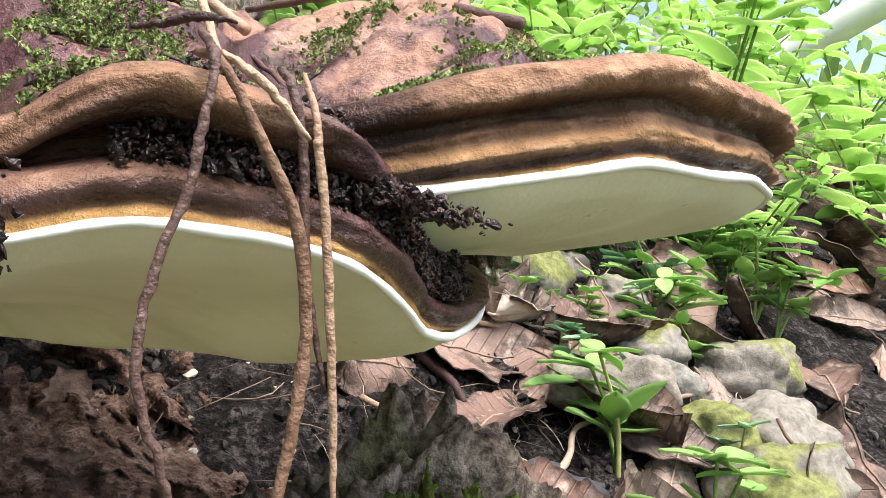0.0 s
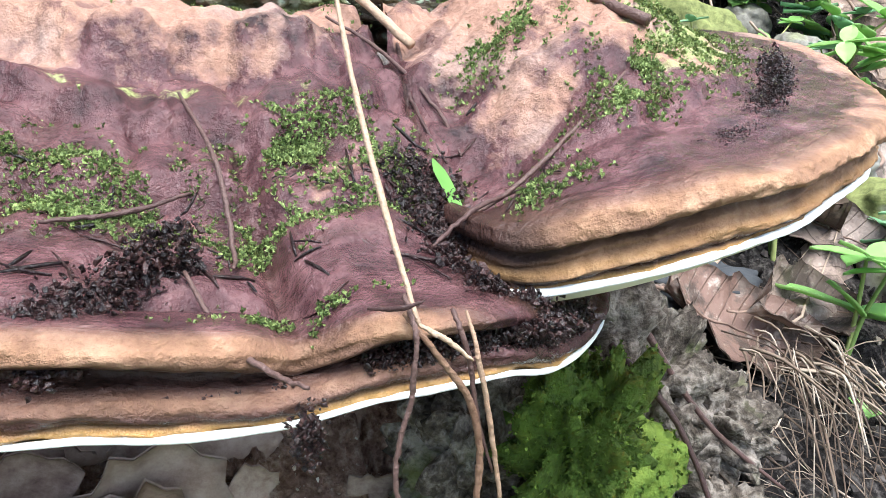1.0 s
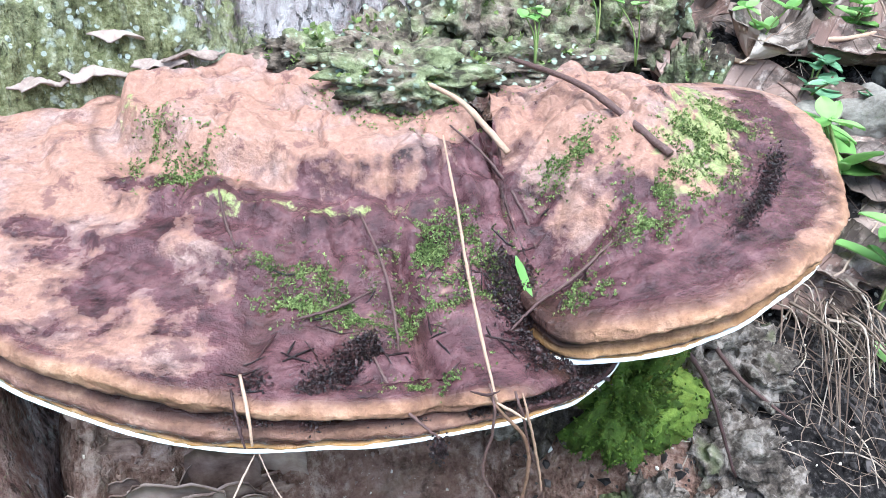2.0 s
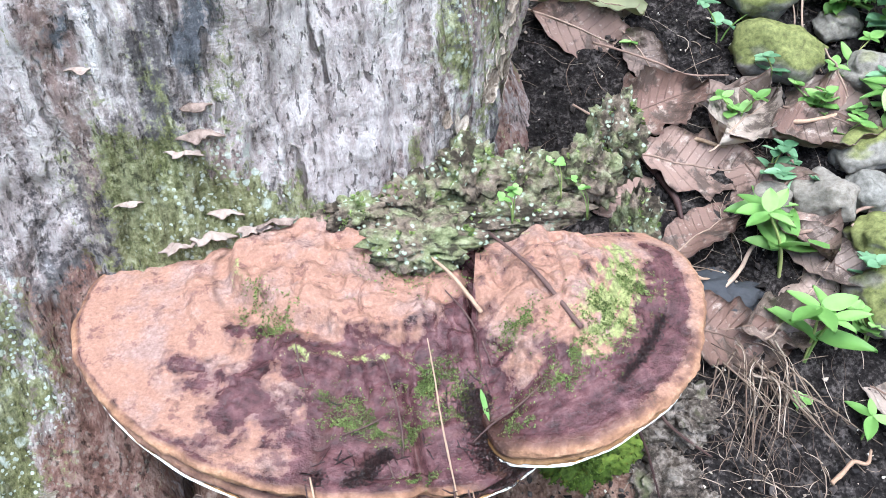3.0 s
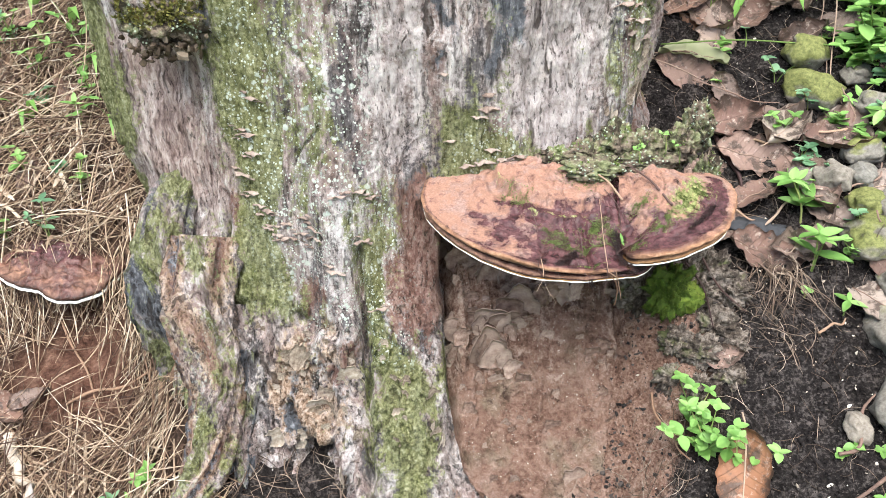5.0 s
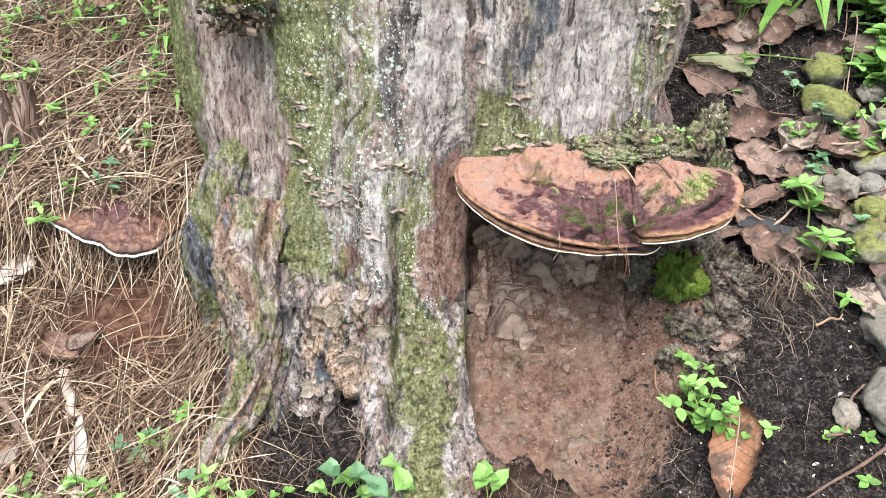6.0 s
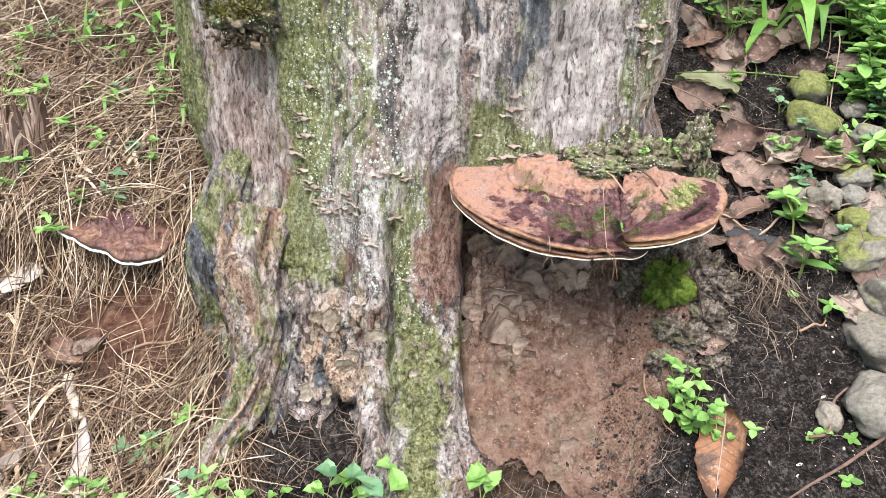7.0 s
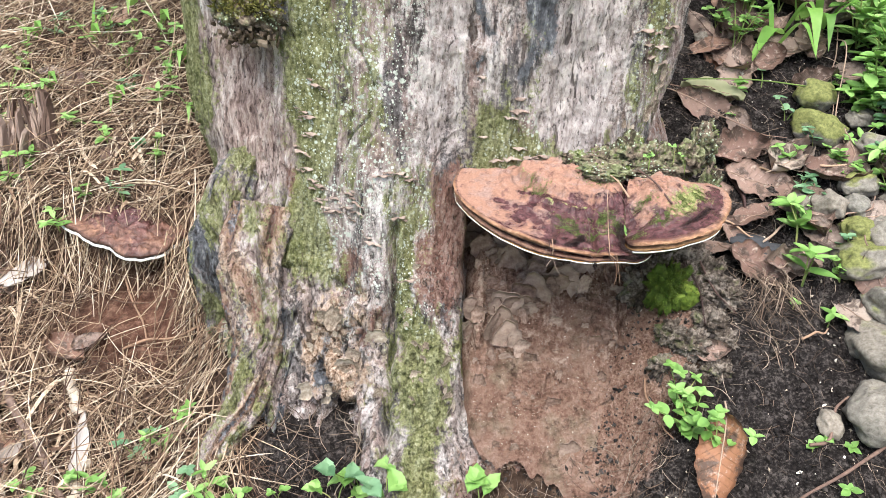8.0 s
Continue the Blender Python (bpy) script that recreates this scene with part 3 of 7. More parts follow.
# brighter copy of the herb leaf: the slope's open light is in its colour
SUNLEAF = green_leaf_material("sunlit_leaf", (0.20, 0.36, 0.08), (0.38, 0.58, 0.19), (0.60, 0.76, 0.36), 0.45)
GRASS = green_leaf_material("grass_blade", (0.09, 0.21, 0.04), (0.17, 0.35, 0.07), (0.30, 0.50, 0.13))
ROOTLET = tone_material("fine_rootlet", (0.2, (0.035, 0.024, 0.018)), (0.5, (0.13, 0.09, 0.066)), (0.75, (0.28, 0.215, 0.165)), (0.95, (0.46, 0.39, 0.32)))
STEM = tone_material("green_stem", (0.2, (0.10, 0.16, 0.04)), (0.6, (0.22, 0.30, 0.09)), (0.95, (0.36, 0.36, 0.14)), by_object=True)
STRAW = tone_material("dry_straw", (0.16, (0.022, 0.013, 0.010)), (0.36, (0.085, 0.050, 0.035)), (0.56, (0.22, 0.145, 0.095)), (0.78, (0.46, 0.355, 0.25)), (0.96, (0.78, 0.70, 0.58)))
TWIG = tone_material("bare_twig", (0.2, (0.09, 0.055, 0.045)), (0.5, (0.21, 0.14, 0.11)), (0.95, (0.40, 0.30, 0.23)), by_object=True)
DARKTWIG = tone_material("wet_dark_twig", (0.2, (0.020, 0.010, 0.010)), (0.5, (0.052, 0.027, 0.025)), (0.95, (0.12, 0.072, 0.062)), by_object=True, rough=0.5, scale=500)
TANTWIG = tone_material("tan_twig", (0.2, (0.13, 0.070, 0.045)), (0.5, (0.26, 0.160, 0.105)), (0.95, (0.44, 0.31, 0.22)), by_object=True, rough=0.6, scale=500)
CRUMB = tone_material("soil_crumb", (0.15, (0.005, 0.004, 0.004)), (0.5, (0.020, 0.016, 0.015)), (0.95, (0.085, 0.070, 0.064)), rough=0.7)
DEBRIS = tone_material("wet_debris", (0.15, (0.004, 0.002, 0.002)), (0.55, (0.013, 0.006, 0.006)), (0.95, (0.045, 0.020, 0.018)), rough=0.33, scale=700, spec=0.35)
CHIP = tone_material("pale_chip", (0.2, (0.28, 0.22, 0.17)), (0.6, (0.50, 0.43, 0.35)), (0.95, (0.72, 0.68, 0.60)))
SHELF = tone_material("shelf_fungus_skin", (0.35, (0.08, 0.055, 0.044)), (0.6, (0.24, 0.18, 0.15)), (0.95, (0.36, 0.30, 0.26)), by_object=True, scale=230, pick_share=0.3, grain=1.0)
FLAKE = tone_material("bark_flake", (0.3, (0.05, 0.036, 0.026)), (0.5, (0.19, 0.145, 0.11)), (0.68, (0.33, 0.27, 0.215)), (0.92, (0.50, 0.44, 0.37)), by_object=True, scale=230, pick_share=0.3, grain=1.0)
MUDFLAKE = tone_material("muddy_bark_flake", (0.3, (0.075, 0.044, 0.033)), (0.55, (0.20, 0.132, 0.104)), (0.9, (0.36, 0.275, 0.225)), by_object=True, scale=200, pick_share=0.3, grain=1.0)
OLDWOOD = tone_material("splintered_wood", (0.15, (0.04, 0.026, 0.021)), (0.5, (0.14, 0.092, 0.074)), (0.95, (0.34, 0.265, 0.225)), by_object=True, stretch=(160, 160, 12))
PALEBARK = tone_material("pale_bark", (0.2, (0.42, 0.41, 0.37)), (0.6, (0.62, 0.61, 0.57)), (0.95, (0.75, 0.74, 0.70)), by_object=True, scale=20)

# ---- ground: one sheet from the stump's foot to the horizon ----
def spaced(lo, hi, step, reach, growth=1.12):
    core = list(np.arange(lo, hi + 1e-9, step))
    left, d = [lo], step
    while left[-1] > -reach:
        d *= growth
        left.append(left[-1] - d)
    right, d = [hi], step
    while right[-1] < reach:
        d *= growth
        right.append(right[-1] + d)
    return np.array(left[:0:-1] + core + right[1:])


gx, gy = spaced(-1.0, 0.75, 0.0065, 300), spaced(-0.35, 0.8, 0.0065, 300)
GX, GY = np.meshgrid(gx, gy, indexing="ij")
crumb = ss(1.3, 0.8, np.hypot(GX, GY - 0.2))
GZ = ground_z(GX, GY) + crumb * (0.005 * fbm(GX * 45, GY * 45, 2.0, 3) + 0.003 * np.abs(pn(GX * 120, GY * 120, 4.0)))
# the black patch round x -0.24 paints the hollow's shade into the soil colour
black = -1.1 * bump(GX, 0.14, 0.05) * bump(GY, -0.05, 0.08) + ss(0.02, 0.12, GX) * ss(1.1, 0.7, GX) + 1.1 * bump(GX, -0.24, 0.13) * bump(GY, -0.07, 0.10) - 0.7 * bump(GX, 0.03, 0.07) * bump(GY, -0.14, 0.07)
mud = 1.3 * ss(0.19, 0.10, GX - 0.45 * (GY + 0.06)) * ss(0.02, 0.08, GX) * ss(-0.20, -0.12, GY) * ss(0.05, 0.0, GY)
red = 1.0 * bump(GX, -0.57, 0.13) * bump(GY, 0.13, 0.08)
green = ss(0.6, 0.9, GY) * ss(-0.2, 0.3, GX) + ss(0.9, 1.6, np.hypot(GX, GY))
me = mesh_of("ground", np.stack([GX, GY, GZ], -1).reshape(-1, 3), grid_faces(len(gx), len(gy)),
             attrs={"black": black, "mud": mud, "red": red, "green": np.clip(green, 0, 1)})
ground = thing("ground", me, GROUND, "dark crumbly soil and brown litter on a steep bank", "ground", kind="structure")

# ---- the dead stump ----
half = np.linspace(-1, 1, 520)
phis = np.concatenate([1.75 * half, np.linspace(1.75, 2 * np.pi - 1.75, 70)[1:-1]])
zs = np.concatenate([np.linspace(-0.25, -0.04, 12)[:-1], np.linspace(-0.04, 0.56, 300), np.linspace(0.56, 1.3, 40)[1:]])
PH, ZZ = np.meshgrid(phis, zs, indexing="ij")
TX, TY, TZ = trunk_point(PH, ZZ)
front = ss(0.0, 0.4, np.cos(PH))
wob = 0.02 * pn(TX * 14, TZ * 9, 2.0) + 0.012 * pn(TX * 45, TZ * 30, 5.0)
x, z = TX + wob, TZ + wob * 2
zone = {}
zone["moss"] = np.clip(0.95 * bump(x, -0.305, 0.028) * ss(0.18, 0.3, z) + 0.5 * bump(x, -0.245, 0.04) * ss(0.22, 0.36, z)
                       + 1.0 * bump(x, -0.155, 0.04) * ss(0.19, 0.12, z) + 0.95 * bump(x, -0.182, 0.018) * bump(z, 0.21, 0.10)
                       + 1.0 * bump(x, -0.325, 0.06) * bump(z, 0.19, 0.06) + 1.05 * bump(x, -0.072, 0.030) * bump(z, 0.375, 0.07)
                       + 0.7 * bump(x, -0.01, 0.08) * bump(z, 0.335, 0.025) + 0.8 * bump(x, -0.40, 0.03) * bump(z, 0.06, 0.06)
                       + 0.8 * ss(-0.42, -0.47, x) + 0.6 * bump(x, 0.10, 0.03) * ss(0.3, 0.4, z), 0, 1)
zone["lichen"] = np.clip(0.9 * bump(x, -0.258, 0.05) * ss(0.22, 0.33, z) + 0.45 * bump(x, -0.24, 0.09) * ss(0.1, 0.2, z)
                         + 0.5 * bump(x, -0.155, 0.05) * bump(z, 0.2, 0.06) + 0.45 * bump(x, -0.06, 0.05) * bump(z, 0.36, 0.06) + 0.35 * bump(x, 0.09, 0.04), 0, 1)
zone["panel"] = np.clip(1.2 * bump(x, -0.395, 0.055) * ss(0.23, 0.29, z) * ss(0.50, 0.46, z), 0, 1)
zone["pale"] = np.clip(0.75 * bump(x, -0.212 + 0.1 * (0.25 - z), 0.026) * bump(z, 0.24, 0.07) + 0.72 * bump(x, -0.15, 0.06) * ss(0.30, 0.37, z)
                       + 0.85 * bump(x, 0.01, 0.08) * ss(0.31, 0.38, z) + 0.55 * bump(x, -0.42, 0.02) * ss(0.4, 0.5, z), 0, 1)
zone["red"] = np.clip(1.0 * bump(x, -0.135, 0.036) * bump(z, 0.25, 0.085) + 0.8 * bump(x, -0.34, 0.012) * bump(z, 0.27, 0.05)
                      + 0.8 * bump(x, -0.255, 0.018) * bump(z, 0.195, 0.03) + 0.75 * bump(x, -0.222, 0.016) * bump(z, 0.135, 0.022) + 0.6 * bump(x, -0.385, 0.012) * bump(z, 0.06, 0.05) + 0.75 * bump(x, 0.03, 0.1) * bump(z, 0.315, 0.018) + 0.6 * ss(0.13, 0.17, x) * ss(0.45, 0.35, z) + 0.9 * bump(x, 0.02, 0.12) * ss(0.31, 0.28, z), 0, 1)
zone["char"] = np.clip(0.8 * bump(x, -0.045, 0.022) * ss(0.41, 0.46, z) + 0.7 * bump(x, -0.1, 0.012) * ss(0.42, 0.48, z) + 0.8 * bump(x, -0.278, 0.02) * bump(z, 0.072, 0.035)
                       + 0.75 * bump(x, -0.37, 0.02) * bump(z, 0.0, 0.06) + 0.55 * bump(x, -0.125, 0.012) * bump(z, 0.15, 0.06) + 0.6 * bump(x, -0.335, 0.012) * ss(0.4, 0.48, z)
                       + 0.9 * bump(x, -0.43, 0.03) * bump(z, 0.16, 0.05), 0, 1)
zone["rough"] = 0.25 + 0.75 * ss(0.25, 0.15, z)
zone["cream"] = np.clip(0.95 * bump(x, -0.265, 0.06) * bump(z, 0.09, 0.075) + 0.5 * bump(x, -0.39, 0.02) * bump(z, 0.1, 0.07), 0, 1)
me = mesh_of("tree_stump", np.stack([TX, TY, TZ], -1).reshape(-1, 3), grid_faces(len(phis), len(zs), True), attrs={k: v * front for k, v in zone.items()})
stump = thing("tree_stump", me, BARK, "dead weathered tree trunk, grey wood with moss and lichen", "tree trunk")
cap_ring = [(i * len(zs) + len(zs) - 1) for i in range(len(phis))]
top = mesh_of("top", [me.vertices[i].co for i in cap_ring], [tuple(range(len(phis)))])
thing("top", top, BARK, parent=stump)



def buttress(knots, radii, name="root", moss=0.6, cream=0.3, char=0.2):
    """A root that leaves the stump and runs into the ground."""
    n, sides = 110, 64
    line = spline(knots, n)
    rad = np.interp(np.linspace(0, 1, n), np.linspace(0, 1, len(radii)), radii)
    v, f = tube(line, rad, sides)
    axis = np.repeat(line, sides, 0)
    ang = np.tile(np.linspace(0, 2 * np.pi, sides, endpoint=False), n)
    s = np.repeat(np.linspace(0, 1, n), sides)
    k = 1 + 0.30 * fbm(np.cos(ang) * 1.8, np.sin(ang) * 1.8, s * 2.2, 4) + 0.30 * fbm(np.cos(ang) * 5, np.sin(ang) * 5, s * 9, 4)
    v = axis + (v - axis) * k[:, None]
    z = np.zeros(len(v))
    side = pn(np.cos(ang) * 1.2, np.sin(ang) * 1.2, s * 3 + 2)
    attrs = {"moss": np.clip(moss + 0.6 * side, 0, 1), "lichen": z + 0.15, "panel": z, "pale": z, "red": np.clip(0.3 - side, 0, 0.6), "char": np.clip(char - 0.8 * side, 0, 1), "cream": np.clip(cream - 0.5 * side, 0, 1), "rough": z + 0.9}
    return thing(name, mesh_of(name, v, f, attrs=attrs), BARK, parent=stump)


buttress([(-0.372, 0.10, 0.24), (-0.378, 0.045, 0.17), (-0.366, -0.005, 0.095), (-0.380, -0.055, 0.035), (-0.408, -0.095, 0.000), (-0.425, -0.135, -0.04)], [0.040, 0.036, 0.028, 0.023, 0.017, 0.009], moss=0.30, cream=0.60, char=0.12)
buttress([(-0.335, 0.08, 0.16), (-0.335, 0.020, 0.08), (-0.345, -0.025, 0.025), (-0.352, -0.06, -0.03)], [0.026, 0.022, 0.018, 0.014], moss=0.1, cream=0.3, char=0.55)
buttress([(-0.36, 0.20, 0.33), (-0.412, 0.118, 0.255), (-0.436, 0.088, 0.165), (-0.428, 0.085, 0.09), (-0.424, 0.080, 0.03)], [0.010, 0.028, 0.034, 0.028, 0.020], moss=0.50, cream=0.0, char=0.40)

# ---- mud packed over the stump's foot ----
def mud_point(x, s):
    prof = spline([(0.33, 0.285), (0.26, 0.262), (0.19, 0.232), (0.098, 0.204), (0.034, 0.152), (-0.014, 0.095), (-0.055, 0.050), (-0.090, 0.018), (-0.125, 0.006), (-0.16, -0.004), (-0.20, -0.035)], 60)
    y = np.interp(s, np.linspace(0, 1, 60), prof[:, 0])
    z = np.interp(s, np.linspace(0, 1, 60), prof[:, 1])
    rx = 0.205 - 0.082 * ss(0.40, 0.9, s) + 0.034 * pn(s * 9, 3.0, 1.0) + 0.020 * pn(s * 26, 3.0, 4.0)
    left = -0.085 + 0.125 * ss(0.66, 0.86, s)
    y = y + 0.06 * ss(left, left - 0.033, x + 0.01 * pn(s * 6, 2.0, 3.0)) + 0.10 * ss(rx - 0.035, rx + 0.035, x) + 0.25 * np.maximum(x - 0.04, 0) ** 1.5
    lump = 0.017 * fbm(x * 14, z * 12 + y * 8, 4.2, 5) + 0.0095 * fbm(x * 50, (z - y) * 40, 7.1, 4)
    pits = 0.009 * ss(0.12, 0.26, pn(x * 38, (z - y) * 30, 3.3)) * ss(-0.1, 0.2, pn(x * 12, (z - y) * 9, 6.0))
    # broken layers of crust, thickest at the upper left
    area = ss(0.45, 0.25, s + 0.9 * (x + 0.02)) * ss(-0.10, -0.085, x) + 0.8 * ss(0.075, 0.095, x) * ss(0.7, 0.5, s)
    for cut, f1, off in ((0.0, 30, 1.0), (0.10, 44, 5.0), (0.03, 66, 9.0), (0.12, 90, 13.0)):
        pits = pits - (0.12 + area) * 0.0065 * ss(cut, cut + 0.04, fbm(x * f1, (z - y) * f1 * 0.7, off, 3))
    y = y - lump + pits
    return x, y, z - 0.3 * lump


mx, ms = np.linspace(-0.125, 0.25, 310), np.linspace(0.02, 1, 280)
MX, MS = np.meshgrid(mx, ms, indexing="ij")
X, Y, Z = mud_point(MX, MS)
MUD_Y, MUD_Z = Y, Z
me = mesh_of("soil_mound", np.stack([X, Y, Z], -1).reshape(-1, 3), grid_faces(len(mx), len(ms))[:, ::-1],
             attrs={"crust": np.clip(ss(0.62, 0.25, MS + 0.9 * (MX + 0.03)) + 0.8 * ss(0.06, 0.10, MX) * ss(0.8, 0.6, MS) + 0.3 * pn(MX * 30, MS * 8, 2.0), 0, 1)})
thing("soil_mound", me, MUD, "reddish brown mud crust over the foot of the trunk", "mud", kind="structure")

# ---- the large bracket fungus ----
BX, BY = 0.03, 0.075
LX, LY = 0.075, 0.04
CAP_DEG = [165, 175, 185, 193, 200, 215, 230, 240, 250, 258, 264, 268, 272, 276, 280, 283, 286, 289, 292, 296, 304, 316, 372]
CAP_R = [0.112, 0.140, 0.1560, 0.1640, 0.1672, 0.1640, 0.1609, 0.1598, 0.1585, 0.1562, 0.1543, 0.1538, 0.1583, 0.1590, 0.1575, 0.1560, 0.1527, 0.1515, 0.1500, 0.1445, 0.122, 0.095, 0.08]
CAP_Z = [0.316, 0.3145, 0.3120, 0.3095, 0.3062, 0.3005, 0.2955, 0.2925, 0.2913, 0.2912, 0.2897, 0.2895, 0.2942, 0.2950, 0.2939, 0.2915, 0.2884, 0.2882, 0.2914, 0.2968, 0.302, 0.304, 0.304]
CAP_T = [0.0100, 0.0110, 0.0120, 0.0130, 0.0135, 0.0145, 0.0170, 0.0195, 0.0172, 0.0146, 0.0146, 0.0128, 0.0128, 0.0116, 0.0122, 0.0128, 0.0120, 0.0095, 0.0070, 0.0050, 0.004, 0.004, 0.004]
LOBE_DEG = [250, 256, 258, 260, 261.5, 263, 265, 267, 270, 276, 284, 292, 300, 310, 320, 332, 345, 358, 372]
LOBE_R = [0.040, 0.068, 0.086, 0.1010, 0.1085, 0.1130, 0.1160, 0.1180, 0.1212, 0.1268, 0.1280, 0.1285, 0.1290, 0.1270, 0.1215, 0.1175, 0.1085, 0.0950, 0.06]
LOBE_Z = [0.300, 0.300, 0.3005, 0.3010, 0.3013, 0.3018, 0.3030, 0.3045, 0.3070, 0.3120, 0.3150, 0.3185, 0.3202, 0.3212, 0.3223, 0.3235, 0.3246, 0.3230, 0.316]
LOBE_T = [0.010, 0.010, 0.0105, 0.0108, 0.0110, 0.0113, 0.0122, 0.0130, 0.0135, 0.0131, 0.0121, 0.0124, 0.0124, 0.0128, 0.0152, 0.0180, 0.0175, 0.015, 0.012]


def eased(d, knots, values, spread=1.1):
    """Values along the angle, with their corners eased."""
    return sum(w * np.interp(d + o * spread, knots, values) for o, w in ((-1, 0.25), (0, 0.5), (1, 0.25)))


def cap_radius(d):
    return eased(d, CAP_DEG, CAP_R) + 0.0006 * pn(d * 0.16, 0.5, 0.5)


def cap_z(d):
    return eased(d, CAP_DEG, CAP_Z) + 0.0004 * pn(d * 0.2, 2.5, 0.1)


def cap_lip(d):
    return cap_z(d) + eased(d, CAP_DEG, CAP_T)


def lobe_radius(d):
    return eased(d, LOBE_DEG, LOBE_R, 0.6) + 0.0006 * pn(d * 0.12, 4.5, 0.5)


def lobe_z(d):
    return eased(d, LOBE_DEG, LOBE_Z) + 0.0005 * pn(d * 0.1, 7.0, 1.0)


def lobe_lip(d):
    return lobe_z(d) + eased(d, LOBE_DEG, LOBE_T)


def plateau(x, y):
    """The old growth in the middle: knobbly, highest where the lobe's mossy half stands."""
    z = 0.3365 + 0.0150 * bump(x, 0.112, 0.036) * bump(y, -0.012, 0.050) - 0.0100 * bump(x, 0.060, 0.016) * bump(y, -0.052, 0.020)
    z = z + 0.002 * bump(x, -0.02, 0.03)
    z = z + 0.0042 * np.abs(fbm(x * 34, y * 34, 9.0, 3)) + 0.0028 * fbm(x * 70, y * 70, 3.0, 3) - 0.0020 * ss(0.07, 0.0, np.abs(pn(x * 60, y * 44, 4.0)))
    return z


def terraces(d, q, left):
    """Share of the way up from the lip to the old growth: low rings of yearly growth, each with a rounded edge."""
    w = 0.016 * np.sin(np.radians(d * 5)) + 0.020 * pn(d * 0.06, 3.0, 7.0) + 0.010 * pn(d * 0.35, 6.0, 2.0)
    slope = 0.24 * ss(1.0, 0.62, q)
    ring1 = 0.17 * ss(0.800, 0.782, q + w)
    ring2 = 0.19 * ss(0.690, 0.668, q + w)
    ring3 = 0.40 * ss(0.580, 0.535, q + w)
    a = slope + ring1 + ring2 + ring3
    b = 0.18 * ss(0.99, 0.62, q) + 0.14 * ss(0.700, 0.680, q + w) + 0.68 * ss(0.560, 0.510, q + 0.7 * w)
    return a * (1 - left) + b * left


def cleft_side(x, y):
    """How far a place lies on the lobe's side of the cleft."""
    return x - (0.0585 + 0.0035 * ss(-0.045, -0.075, y) + 0.0012 * pn(y * 160, 1.0, 4.0))


def polar(x, y, cx, cy):
    d = np.degrees(np.arctan2(y - cy, x - cx)) % 360
    return d + 360 * (d < 20), np.hypot(x - cx, y - cy)


def cap_shape(d, q, x, y):
    left = ss(238, 205, d)
    lip = cap_lip(d)
    z = lip + (plateau(x, y) - lip) * terraces(d, q, left)
    # gullies that run down to the scallops of the lip
    z = z - 0.0036 * (bump(d, 268.2 + 1.2 * pn(q * 14, 1.0, 3.0), 1.0) + 0.75 * bump(d, 249 + 4 * (1 - q) + 1.5 * pn(q * 11, 5.0, 3.0), 1.6) + 0.4 * bump(d, 258 + 2 * pn(q * 9, 7.0, 3.0), 1.2)) * ss(0.5, 0.75, q)
    # the undercut step below the crest, and the worn shoulder beside the cleft
    z = z - 0.0030 * bump(x, 0.014, 0.014) * bump(y, -0.0665, 0.003) + 0.0026 * bump(x, 0.006, 0.012) * bump(y, -0.0620, 0.004) + 0.0020 * bump(q, 0.86, 0.03) * bump(d, 276, 5)
    return z - 0.0045 * bump(cleft_side(x, y), -0.001, 0.0042) * ss(-0.040, -0.054, y)


def lobe_shape(d, q, x, y):
    lip = lobe_lip(d)
    w = 0.015 * pn(d * 0.12, 1.0, 9.0) + 0.008 * pn(d * 0.4, 3.0, 5.0)
    rise = 0.12 * ss(1.0, 0.80, q) + 0.20 * ss(0.835, 0.815, q + w) + 0.28 * ss(0.80, 0.60, q) + 0.18 * ss(0.70, 0.66, q + w) + 0.22 * ss(0.60, 0.52, q + w)
    return lip + (plateau(x, y) - lip) * rise + 0.0012 * np.abs(np.sin(q * 62 + 2 * pn(x * 30, y * 30, 2.0))) * bump(q, 0.62, 0.14) * ss(285, 305, d)


def grown_together(z, x, y):
    """Behind the cleft, cap and lobe are one surface."""
    d1, r1 = polar(x, y, BX, BY)
    d2, r2 = polar(x, y, LX, LY)
    both = 0.5 * (cap_shape(d1, np.minimum(r1 / (cap_radius(np.minimum(d1, 284)) - 0.010), 1), x, y) + lobe_shape(d2, np.minimum(r2 / (lobe_radius(np.maximum(d2, 268)) - 0.011), 1), x, y))
    k = ss(0.034, 0.006, np.abs(cleft_side(x, y))) * ss(-0.060, -0.046, y)
    return z * (1 - k) + both * k


def cap_top(d, q, x, y):
    return grown_together(cap_shape(d, q, x, y), x, y) - 0.012 * ss(0.0010, 0.0080, cleft_side(x, y))


def lobe_top(d, q, x, y):
    return grown_together(lobe_shape(d, q, x, y), x, y) - 0.012 * ss(0.0006, -0.0080, cleft_side(x, y)) * ss(0.92, 0.80, q)


